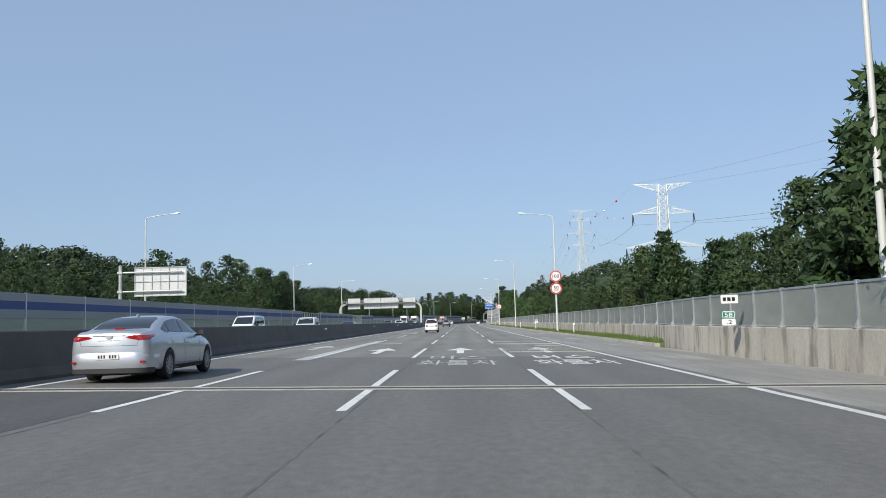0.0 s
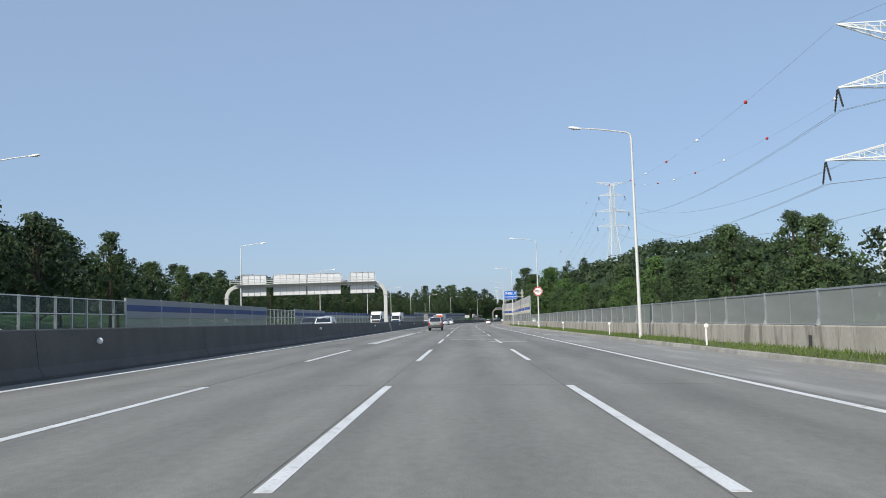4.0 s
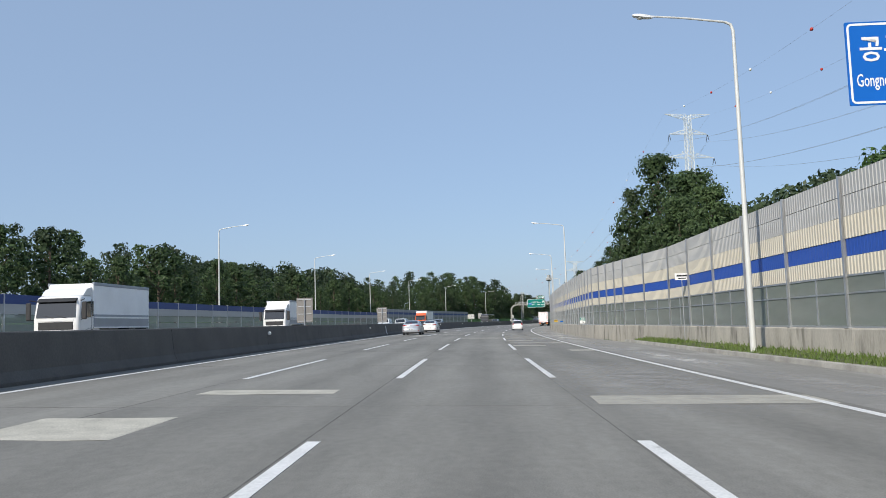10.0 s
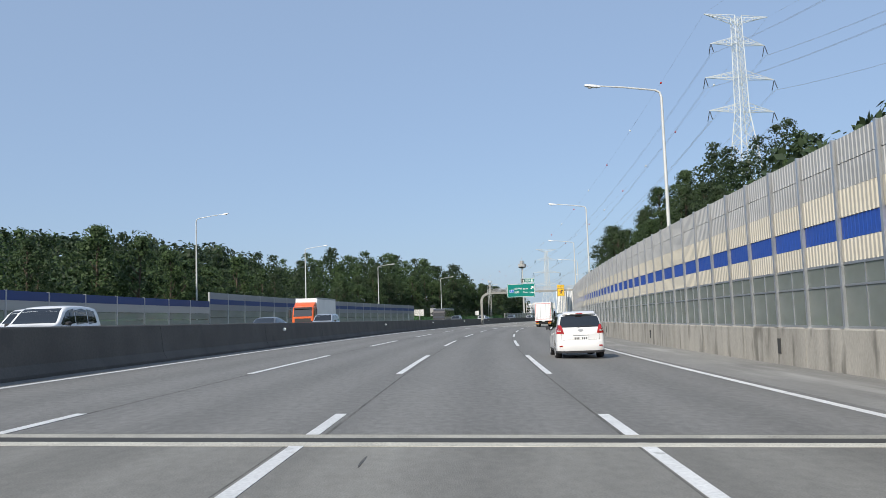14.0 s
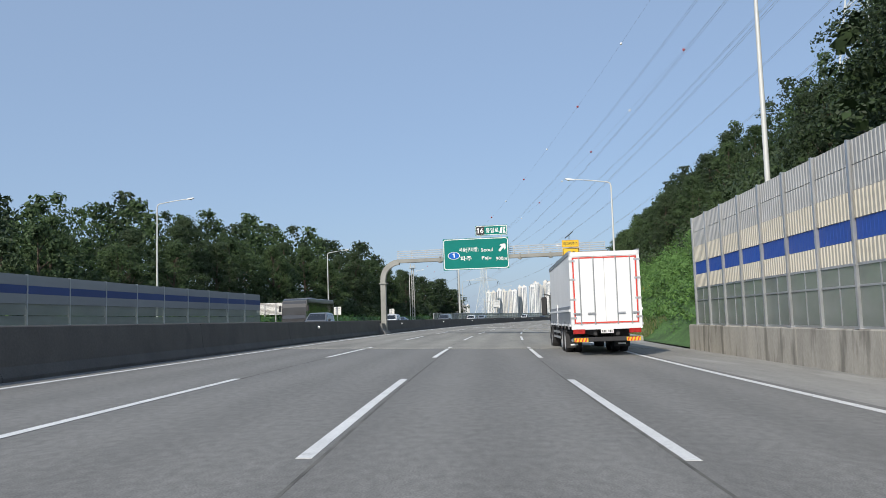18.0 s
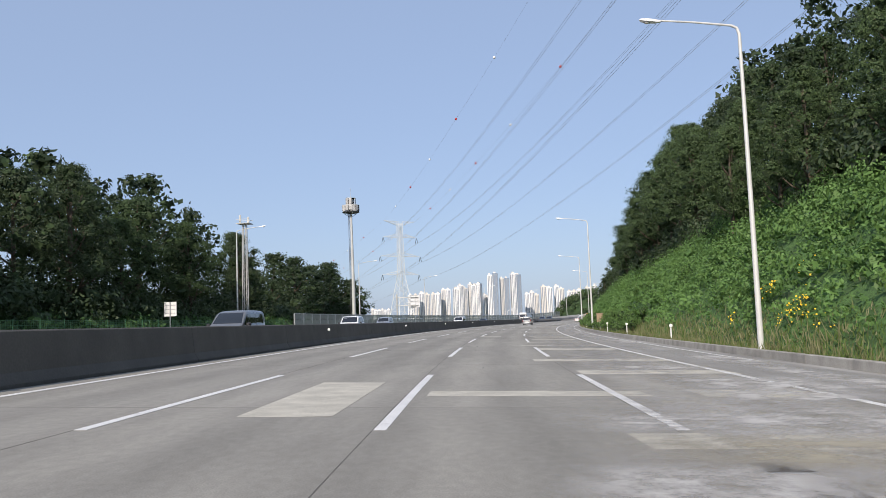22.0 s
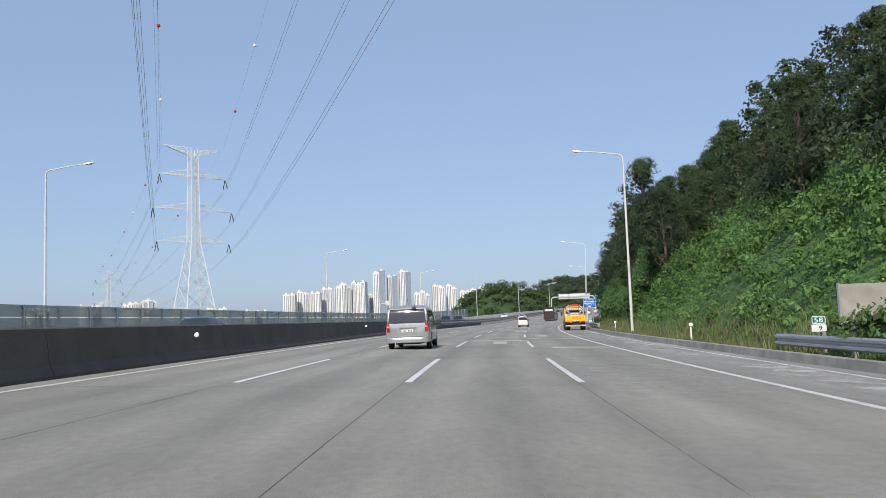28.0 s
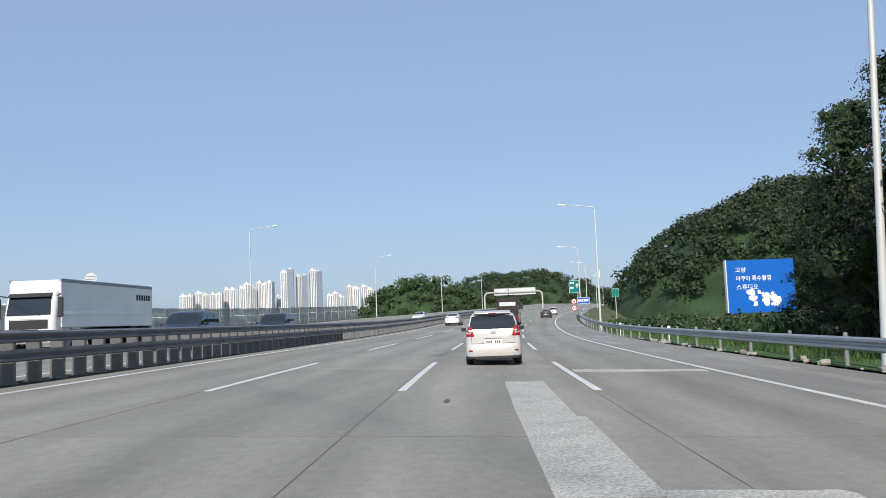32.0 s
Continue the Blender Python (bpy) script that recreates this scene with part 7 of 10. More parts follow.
        f += [(rim[k], rim[k] + m, rim[(k + 1) % len(rim)] + m, rim[(k + 1) % len(rim)]) for k in range(len(rim))]
        return g.put(top + low, f)


def rounded(x0, x1, z0, z1, r, tx=0.0):
    """An upright outline with round corners; tx draws the top corners in."""
    pts = []
    for cx, cz, q in ((x1 - r, z0 + r, -90), (x1 - r - tx, z1 - r, 0), (x0 + r + tx, z1 - r, 90), (x0 + r, z0 + r, 180)):
        pts += [(cx + r * math.cos(radians(q + a)), cz + r * math.sin(radians(q + a))) for a in (0, 22, 45, 68, 90)]
    return pts


def plate_at(e, y, z, w=0.5, h=0.11, green=False, x=0.0, sign=-1):
    p = part("number_plate", Geo().box(x - w / 2, x + w / 2, y - 0.012, y + 0.012, z - h / 2, z + h / 2, 0.005), PLATE_GREEN if green else PLATE, e)
    g = Geo()
    for k in range(7):
        if k != 3:
            cx = x - w * 0.42 + w * 0.12 * k + w * 0.06
            g.box(cx - w * 0.032, cx + w * 0.032, y + sign * 0.016 - 0.003, y + sign * 0.016 + 0.003, z - h * 0.28, z + h * 0.28)
    part("plate_bars", g, PLATE if green else PLATE_MARK, p)


# y runs forward from the rear axle; top: the side outline; belt: foot of the windows; low: underside; plan, edge: half widths at the body and at the roof
SHAPES = {
    "sedan": dict(name="sedan", wb=2.8, hw=0.93, r=0.335, spokes=10,
                  top=[(-1.13, 1.03), (-1.10, 1.09), (-0.85, 1.125), (-0.62, 1.14), (-0.25, 1.28), (0.15, 1.39), (0.55, 1.45), (1.0, 1.47), (1.45, 1.44), (1.9, 1.25), (2.3, 1.06), (2.6, 0.99), (3.2, 0.90), (3.55, 0.78), (3.70, 0.66), (3.74, 0.58)],
                  belt=[(-1.13, 0.97), (-0.4, 1.03), (1.0, 0.98), (2.3, 0.93), (3.74, 0.62)], low=[(-1.13, 0.36), (-0.9, 0.28), (0, 0.23), (2.8, 0.2), (3.5, 0.23), (3.74, 0.34)],
                  plan=[(-1.13, 0.80), (-1.08, 0.88), (-0.95, 0.945), (-0.6, 0.985), (0, 1.0), (2.4, 1.0), (3.0, 0.975), (3.4, 0.90), (3.62, 0.78), (3.74, 0.62)], edge=[(-1.13, 0.72), (-0.7, 0.80), (-0.3, 0.70), (0.5, 0.64), (1.3, 0.65), (1.9, 0.72), (2.4, 0.80), (3.2, 0.78), (3.74, 0.5)],
                  side=[(-0.18, 1.16), (0.25, 1.31), (0.7, 1.38), (1.15, 1.385), (1.5, 1.35), (2.12, 1.05), (2.05, 1.03), (-0.05, 1.08)], posts=(0.18, 1.05), rear=[(-0.63, 1.17), (0.63, 1.17), (0.55, 1.40), (0.45, 1.425), (-0.45, 1.425), (-0.55, 1.40)], front=[(-0.72, 1.08), (0.72, 1.08), (0.56, 1.40), (-0.56, 1.40)], gaps=(0.14, 1.02, 2.15), plate=0.58, bump=(0.26, 0.66)),
    "hatch": dict(name="hatchback", wb=2.39, hw=0.80, r=0.285, spokes=8,
                  top=[(-0.64, 0.92), (-0.62, 1.0), (-0.56, 1.12), (-0.46, 1.33), (-0.36, 1.43), (-0.2, 1.465), (0.4, 1.495), (0.9, 1.48), (1.25, 1.38), (1.75, 1.06), (2.0, 0.96), (2.5, 0.86), (2.8, 0.74), (2.93, 0.60)],
                  belt=[(-0.64, 0.86), (-0.4, 0.99), (0.8, 0.94), (1.9, 0.88), (2.93, 0.6)], low=[(-0.64, 0.40), (-0.5, 0.3), (0, 0.24), (2.4, 0.2), (2.93, 0.34)],
                  plan=[(-0.64, 0.86), (-0.60, 0.93), (-0.5, 0.97), (-0.1, 1.0), (1.8, 1.0), (2.4, 0.96), (2.75, 0.86), (2.93, 0.68)], edge=[(-0.64, 0.88), (-0.5, 0.80), (-0.3, 0.755), (0.4, 0.74), (1.1, 0.75), (1.7, 0.85), (2.5, 0.82), (2.93, 0.5)],
                  side=[(-0.12, 1.08), (0.1, 1.38), (0.4, 1.405), (0.95, 1.385), (1.15, 1.30), (1.62, 1.0), (1.55, 0.96), (0.0, 1.03)], posts=(0.10, 0.75), rear=rounded(-0.66, 0.66, 1.02, 1.415, 0.06, 0.07), front=[(-0.62, 1.02), (0.62, 1.02), (0.52, 1.42), (-0.52, 1.42)], gaps=(0.06, 0.75, 1.75), plate=0.66, bump=(0.24, 0.60)),
    "boxcar": dict(name="hatchback", wb=2.4, hw=0.80, r=0.31, spokes=8,
                   top=[(-0.63, 1.0), (-0.61, 1.06), (-0.55, 1.2), (-0.46, 1.44), (-0.36, 1.535), (-0.2, 1.565), (0.4, 1.58), (1.0, 1.565), (1.3, 1.46), (1.7, 1.14), (1.95, 1.05), (2.5, 0.98), (2.85, 0.86), (2.97, 0.66)],
                   belt=[(-0.63, 0.94), (-0.4, 1.04), (0.8, 1.01), (1.9, 0.97), (2.97, 0.66)], low=[(-0.63, 0.44), (-0.5, 0.34), (0, 0.29), (2.4, 0.26), (2.97, 0.4)],
                   plan=[(-0.63, 0.88), (-0.59, 0.95), (-0.5, 0.98), (-0.1, 1.0), (2.0, 1.0), (2.5, 0.97), (2.8, 0.90), (2.97, 0.72)], edge=[(-0.63, 0.90), (-0.5, 0.85), (-0.3, 0.81), (0.4, 0.80), (1.1, 0.80), (1.7, 0.88), (2.5, 0.88), (2.97, 0.6)],
                   side=[(-0.3, 1.10), (-0.16, 1.45), (0.4, 1.485), (1.0, 1.47), (1.2, 1.40), (1.62, 1.08), (1.55, 1.04), (-0.2, 1.07)], posts=(0.05, 0.75), rear=rounded(-0.66, 0.66, 1.09, 1.50, 0.06, 0.05), front=[(-0.66, 1.10), (0.66, 1.10), (0.58, 1.50), (-0.58, 1.50)], gaps=(0.06, 0.75, 1.75), plate=0.80, bump=(0.28, 0.66)),
    "suv": dict(name="sport_utility_vehicle", wb=2.75, hw=0.92, r=0.365, spokes=6, arch=1.17,
                top=[(-1.0, 1.02), (-0.98, 1.12), (-0.92, 1.3), (-0.80, 1.60), (-0.68, 1.71), (-0.5, 1.74), (0.4, 1.785), (1.1, 1.76), (1.45, 1.64), (1.85, 1.27), (2.1, 1.14), (2.7, 1.08), (3.3, 0.98), (3.5, 0.86), (3.57, 0.72)],
                belt=[(-1.0, 0.98), (-0.7, 1.12), (0.8, 1.09), (2.0, 1.06), (3.57, 0.8)], low=[(-1.0, 0.52), (-0.85, 0.42), (0, 0.38), (2.75, 0.36), (3.57, 0.5)],
                plan=[(-1.0, 0.90), (-0.96, 0.95), (-0.85, 0.98), (-0.4, 1.0), (2.3, 1.0), (2.9, 0.98), (3.35, 0.92), (3.57, 0.78)], edge=[(-1.0, 0.92), (-0.85, 0.85), (-0.6, 0.80), (0.4, 0.78), (1.3, 0.79), (1.9, 0.88), (2.9, 0.86), (3.57, 0.7)],
                side=[(-0.66, 1.18), (-0.52, 1.62), (0.3, 1.675), (1.1, 1.655), (1.35, 1.56), (1.78, 1.18), (1.7, 1.12), (-0.6, 1.15)], posts=(-0.02, 0.82), rear=rounded(-0.70, 0.70, 1.16, 1.63, 0.10, 0.07), front=[(-0.74, 1.20), (0.74, 1.20), (0.63, 1.68), (-0.63, 1.68)], gaps=(0.02, 0.84, 1.95), plate=0.86, bump=(0.42, 0.72)),
    "van": dict(name="passenger_van", wb=3.2, hw=0.96, r=0.345, spokes=10,
                top=[(-1.08, 1.02), (-1.065, 1.12), (-1.04, 1.3), (-0.96, 1.68), (-0.86, 1.85), (-0.66, 1.905), (0.4, 1.925), (1.6, 1.91), (2.05, 1.84), (2.5, 1.58), (3.0, 1.20), (3.3, 1.08), (3.7, 0.96), (3.95, 0.80), (4.03, 0.66)],
                belt=[(-1.08, 0.98), (-0.8, 1.12), (1.2, 1.10), (2.9, 1.04), (4.03, 0.7)], low=[(-1.08, 0.44), (-0.9, 0.34), (0, 0.28), (3.2, 0.26), (4.03, 0.42)],
                plan=[(-1.08, 0.925), (-1.055, 0.965), (-0.98, 0.985), (-0.5, 1.0), (2.8, 1.0), (3.3, 0.975), (3.8, 0.88), (4.03, 0.70)], edge=[(-1.08, 0.92), (-0.9, 0.87), (-0.6, 0.825), (0.4, 0.80), (1.8, 0.81), (2.5, 0.86), (3.1, 0.90), (4.03, 0.6)],
                side=[(-0.62, 1.16), (-0.5, 1.74), (0.3, 1.80), (1.6, 1.79), (2.1, 1.70), (2.80, 1.18), (2.75, 1.09), (-0.55, 1.13)], posts=(0.75, 2.05), rear=rounded(-0.82, 0.82, 1.13, 1.745, 0.05, 0.055), front=[(-0.78, 1.22), (0.78, 1.22), (0.66, 1.78), (-0.66, 1.78)], gaps=(0.62, 1.98, 2.95), plate=0.80, bump=(0.29, 0.53)),
}
SHELLS = {}
MIRROR = [[(x * q, yy, z * q) for x, z in ((-0.09, -0.06), (0.07, -0.075), (0.09, 0.03), (0.03, 0.07), (-0.09, 0.05))] for yy, q in ((-0.05, 0.9), (-0.03, 1.0), (0.03, 0.95), (0.09, 0.5))]


def bumper_wrap(sh, y, z0, z1, out, reach, rear=True):
    """A bumper that follows the plan of the body end."""
    sg = -1 if rear else 1
    hw = sh.S["hw"]
    plan = [(hw * sh.plan(y - sg * q) * 1.003, y - sg * q) for q in (reach, reach * 0.6, 0.26, 0.14, 0.07, 0.03)] + [(hw * sh.plan(y) * 0.98, y + sg * out * 0.3), (hw * 0.62, y + sg * out * 0.85), (hw * 0.25, y + sg * out), (0, y + sg * out)]
    plan = plan + [(-x, yy) for x, yy in plan[-2::-1]]
    g = Geo()
    h = z1 - z0
    rings = []
    for z, k in ((z0, 0.93), (z0 + 0.1 * h, 0.985), (z0 + 0.5 * h, 1.0), (z0 + 0.88 * h, 0.995), (z1, 0.95)):
        o = [(x * k, y + (yy - y) * (k if (yy - y) * sg > 0 else 1) - (0 if k > 0.98 else sg * 0.02), z) for x, yy in plan]
        i = [(x * 0.9, yy - sg * 0.1, z) for x, yy in plan[::-1]]
        rings.append(o + i)
    return g.loft(rings)


def car(kind, col, m, label, lower=None, tail="block", green=False, rails=False, extra="", lite=False, group=""):
    S = SHAPES[kind]
    if kind not in SHELLS:
        SHELLS[kind] = Shell(S)
    sh = SHELLS[kind]
    hw, wb, r = S["hw"], S["wb"], S["r"]
    e = thing(S["name"], label, "van" if kind == "van" else "car", m, group)
    key = (kind, col.name)
    if key not in SHELLS:
        SHELLS[key] = sh.geo.mesh("body", col, True)
    part("body", SHELLS[key], None, e)
    y0, y1 = sh.y0, sh.y1

    def skin(name, poly, side, material, lim=None, off=0.006, rows=12, cols=12, parent=None, lab="", deep=0.025):
        kk = (kind, name, side, lim, tuple(poly), material.name, off)
        if kk not in SHELLS:
            SHELLS[kk] = sh.panel(poly, side, off, deep, rows, cols, lim).mesh(name, material, True)
        return part(name, SHELLS[kk], None, parent or e, lab)

    rw = skin("rear_window", S["rear"], "r", CAR_GLASS, rows=8, cols=10)
    skin("windscreen", S["front"], "f", CAR_GLASS, rows=8, cols=10)
    P = S["side"]
    ya, yb = S["posts"]

    def clip(lo, hi):
        out = []
        n = len(P)
        for lim_, keep in ((lo, 1), (hi, -1)):
            src = out if out else P
            res = []
            for k in range(len(src)):
                p, q = src[k], src[(k + 1) % len(src)]
                ip, iq = (p[0] - lim_) * keep >= 0, (q[0] - lim_) * keep >= 0
                if ip:
                    res.append(p)
                if ip != iq:
                    t = (lim_ - p[0]) / (q[0] - p[0])
                    res.append((lim_, p[1] + (q[1] - p[1]) * t))
            out = res
        return out

    for sx in (-1, 1):
        for lo, hi in ((-9, ya - 0.035), (ya + 0.03, yb - 0.035), (yb + 0.035, 9)):
            skin("side_window", clip(lo, hi), "x", CAR_GLASS, sx, 0.011, rows=9, cols=8)
        # side mirror
        ym = max(p[0] for p in P) - 0.12
        zm = sh.belt(ym) + 0.10
        xm = hw * sh.plan(ym)
        big = 1.5 if kind == "van" else 1.05 if kind == "suv" else 0.85
        mr = part("side_mirror", Geo().at(Matrix.Translation((sx * (xm + 0.05 + 0.05 * big), ym, zm)) @ Matrix.Diagonal((sx * big, big, big, 1))).loft(MIRROR), CHASSIS if kind != "suv" or lite else col, e, smooth=True)
        if not lite:
            part("mirror_glass", Geo().box(min(sx * (xm + 0.03), sx * (xm + 0.07 + 0.08 * big)), max(sx * (xm + 0.03), sx * (xm + 0.07 + 0.08 * big)), ym - 0.052 * big, ym - 0.047 * big, zm - 0.05 * big, zm + 0.035 * big), CHASSIS, mr)
            part("mirror_arm", Geo().box(min(sx * (xm - 0.08), sx * (xm + 0.05)), max(sx * (xm - 0.08), sx * (xm + 0.05)), ym - 0.03, ym + 0.04, zm - 0.09, zm - 0.04, 0.01), CHASSIS, mr)
        for yy in (0.0, wb):
            wheel(e, sx * (hw * sh.plan(yy) - 0.115), yy, r, 0.21, S["spokes"])
        if not lite:
            for yd in S["gaps"]:
                skin("door_gap", [(yd - 0.005, sh.low(yd) + 0.12), (yd + 0.005, sh.low(yd) + 0.12), (yd + 0.005, sh.belt(yd) - 0.01), (yd - 0.005, sh.belt(yd) - 0.01)], "x", CHASSIS, sx, 0.002, 8, 1)
            for yd in (S["gaps"][0] + 0.16, S["gaps"][1] + 0.16):
                skin("door_handle", rounded(yd - 0.10, yd + 0.08, sh.belt(yd) - 0.17, sh.belt(yd) - 0.135, 0.012), "x", CHROME if kind in ("sedan", "van") else col, sx, 0.028, 3, 5)
            skin("sill_trim", [(r * 1.2, sh.low(1) + 0.02), (wb - r * 1.2, sh.low(1) + 0.02), (wb - r * 1.2, sh.low(1) + 0.10), (r * 1.2, sh.low(1) + 0.10)], "x", lower or CHASSIS, sx, 0.008, 2, 5)
            skin("window_trim", [(P[-1][0], P[-1][1] - 0.035), (P[-2][0], P[-2][1] - 0.035), (P[-2][0], P[-2][1] - 0.012), (P[-1][0], P[-1][1] - 0.012)], "x", CHROME if kind in ("sedan", "van") else CHASSIS, sx, 0.007, 2, 9)
            if lower:
                z0, z1 = sh.low(1) + 0.08, sh.low(1) + (0.36 if kind == "suv" else 0.22)
                skin("side_cladding", [(r * 1.25, z0), (wb - r * 1.25, z0), (wb - r * 1.25, z1), (r * 1.25, z1)], "x", lower, sx, 0.012, 4, 6)
                for yy in (0.0, wb):
                    ra, rb = r * S.get("arch", 1.13), r * S.get("arch", 1.13) + 0.075
                    xx = hw * sh.plan(yy)
                    flare = [[(sx * (xx * 0.985 - 0.03), yy + q * math.cos(a), r + q * math.sin(a)), (sx * (xx + 0.022), yy + (q) * math.cos(a), r + q * math.sin(a)), (sx * (xx + 0.012), yy + rb * math.cos(a), r + rb * math.sin(a)), (sx * (xx * 0.985 - 0.04), yy + rb * math.cos(a), r + rb * math.sin(a))] for a in [radians(-8 + 196 * k / 14) for k in range(15)] for q in (ra - 0.005,)]
                    part("wheel_arch", Geo().loft(flare), lower, e, smooth=True)
        # lamps in front
        zt = sh.top(y1 - 0.28)
        skin("headlamp", [(sx * hw * 0.50, zt - 0.16), (sx * hw * 0.86, zt - 0.14), (sx * hw * 0.90, zt - 0.03), (sx * hw * 0.62, zt - 0.06)], "f", HEADLAMP, rows=3, cols=5)
    skin("grille", rounded(-hw * 0.42, hw * 0.42, sh.low(wb) + 0.24, sh.low(wb) + 0.42, 0.04), "f", CHASSIS, rows=3, cols=6)
    part("underside", Geo().box(-hw * 0.55, hw * 0.55, y0 + 0.25, y1 - 0.3, sh.low(1) - 0.05, sh.low(1) + 0.03), CHASSIS, e)
    # rear end
    z0, z1 = S["bump"]
    bm_ = part("rear_bumper", bumper_wrap(sh, y0, z0, z1, 0.075 if kind != "suv" else 0.10, 0.5 if kind != "hatch" else 0.32), lower if lower and kind == "suv" else col, e, smooth=True)
    yb_ = y0 - (0.075 if kind != "suv" else 0.10)
    pz = S["plate"]
    plate_at(e, (yb_ - 0.008) if z0 < pz < z1 else y0 - 0.03, pz, 0.42 if green else 0.5, 0.17 if green else 0.12, green)
    if lite:
        return e
    if kind != "van":
        part("diffuser", bumper_wrap(sh, y0, z0 - 0.05, z0 + (0.08 if kind == "sedan" else 0.03), 0.078 if kind != "suv" else 0.06, 0.3), CHASSIS, bm_, smooth=True)
    for sx in (-1, 1):
        if kind != "van":
            part("reflector", Geo().at(Matrix.Translation((sx * hw * 0.80, y0 - 0.028 - (0.03 if kind == "suv" else 0.01), (z0 + z1) / 2 + (0.2 if kind == "suv" else 0.0)))).box(-0.055, 0.055, -0.012, 0.06, -0.022, 0.022, 0.006), TAIL, bm_)
        part("exhaust", Geo().tube([(sx * hw * 0.5, y0 - 0.03, z0 - 0.05), (sx * hw * 0.5, y0 + 0.4, z0 - 0.05)], 0.035, 10), CHASSIS, e) if sx > 0 and kind != "van" else None
        Q = lambda pts: [(sx * a, b) for a, b in pts]
        if tail == "slim":
            skin("tail_lamp", Q([(0.36, 0.99), (0.42, 0.965), (0.70, 0.915), (0.845, 0.925), (0.845, 1.025), (0.62, 1.035), (0.42, 1.01)]), "r", TAIL, off=0.010, cols=10)
            skin("tail_lamp", [(y0 + 0.03, 0.92), (y0 + 0.34, 0.985), (y0 + 0.30, 1.005), (y0 + 0.03, 1.02)], "x", TAIL, sx, 0.015)
            skin("lamp_bar", Q([(0.50, 0.975), (0.80, 0.955), (0.80, 0.97), (0.50, 0.988)]), "r", TAIL_DARK, off=0.013, rows=2)
        elif tail == "tall":
            skin("tail_lamp", Q([(0.76, 0.76), (0.885, 0.76), (0.885, 1.2), (0.775, 1.2)]), "r", TAIL, off=0.015)
            skin("tail_lamp", [(y0 + 0.03, 0.76), (y0 + 0.13, 0.80), (y0 + 0.19, 1.05), (y0 + 0.16, 1.22), (y0 + 0.05, 1.19)], "x", TAIL, sx, 0.015)
            skin("reverse_lamp", Q([(0.77, 0.96), (0.88, 0.96), (0.88, 1.01), (0.77, 1.01)]), "r", TAIL_WHITE, off=0.019, rows=3)
        elif tail == "round":
            for ra, mt, of in ((0.125, CHASSIS, 0.006), (0.10, TAIL, 0.012), (0.045, TAIL_WHITE, 0.016)):
                skin("tail_lamp" if ra == 0.10 else "lamp_ring" if ra > 0.11 else "reverse_lamp", [(sx * 0.585 + ra * math.cos(a), 0.80 + ra * math.sin(a)) for a in [k * math.pi / 9 for k in range(18)]], "r", mt, off=of, rows=10)
            skin("light_band", Q([(0.08, 1.115), (0.60, 1.115), (0.60, 1.175), (0.08, 1.175)]), "r", TAIL, off=0.012, rows=3, cols=8)
        elif tail == "hatch":
            skin("tail_lamp", Q([(0.53, 0.82), (0.755, 0.82), (0.755, 1.04), (0.70, 1.12), (0.62, 1.11), (0.57, 0.99)]), "r", TAIL, off=0.015)
            skin("tail_lamp", [(y0 + 0.05, 0.88), (y0 + 0.17, 0.92), (y0 + 0.20, 1.04), (y0 + 0.08, 1.07)], "x", TAIL, sx, 0.015)
            skin("reverse_lamp", Q([(0.62, 0.89), (0.73, 0.89), (0.73, 0.94), (0.62, 0.93)]), "r", TAIL_WHITE, off=0.019, rows=3)
        else:
            skin("tail_lamp", Q([(0.665, 0.80), (0.855, 0.80), (0.855, 1.06), (0.80, 1.13), (0.735, 1.11), (0.68, 0.98)]), "r", TAIL, off=0.017)
            skin("tail_lamp", [(y0 + 0.04, 0.80), (y0 + 0.24, 0.82), (y0 + 0.22, 0.98), (y0 + 0.10, 1.12), (y0 + 0.05, 1.1)], "x", TAIL, sx, 0.017)
            skin("lamp_top", Q([(0.70, 1.02), (0.855, 1.02), (0.85, 1.07), (0.80, 1.13), (0.745, 1.115)]), "r", TAIL_WHITE, off=0.021, rows=6)
            skin("reverse_lamp", [(sx * 0.765 + 0.055 * math.cos(a), 0.995 + 0.055 * math.sin(a)) for a in [k * math.pi / 7 for k in range(14)]], "r", TAIL_WHITE, off=0.025, rows=6)
    part("badge", Geo().at(Matrix.Translation((0, y0 - 0.012, {"sedan": 1.0, "hatch": 0.93, "boxcar": 1.0, "suv": 1.045, "van": 1.06}[kind])) @ Matrix.Diagonal((1.35, 1, 0.75, 1))).lathe([(-0.012, 0.05), (-0.004, 0.06), (0.02, 0.06)], 16, "y"), BADGE, e)
    if kind == "sedan":
        part("brake_light", Geo().box(-0.10, 0.10, -0.60, -0.56, 1.165, 1.195), TAIL, rw)
        skin("boot_seam", [(-0.62, 0.805), (0.62, 0.805), (0.62, 0.812), (-0.62, 0.812)], "r", CHASSIS, off=0.002, rows=1, cols=10)
        for sx in (-1, 1):
            skin("boot_seam", [(sx * 0.60, 0.81), (sx * 0.607, 0.81), (sx * 0.652, 0.93), (sx * 0.645, 0.93)], "r", CHASSIS, off=0.002, rows=4, cols=1)
        skin("chrome_strip", [(-0.36, 1.015), (0.36, 1.015), (0.36, 1.03), (-0.36, 1.03)], "r", CHROME, rows=1, cols=8)
        g = Geo()
        for k in range(6):
            g.box(-0.24 + 0.085 * k, -0.19 + 0.085 * k, y0 - 0.008, y0 + 0.01, 0.915, 0.935)
        part("badge_bars", g, BADGE, e)
        part("aerial_fin", Geo().prism([(0.32, 1.43), (0.52, 1.45), (0.50, 1.50), (0.44, 1.51)], -0.02, 0.02, "x"), col, e)
    else:
        zw = min(p[1] for p in S["rear"])
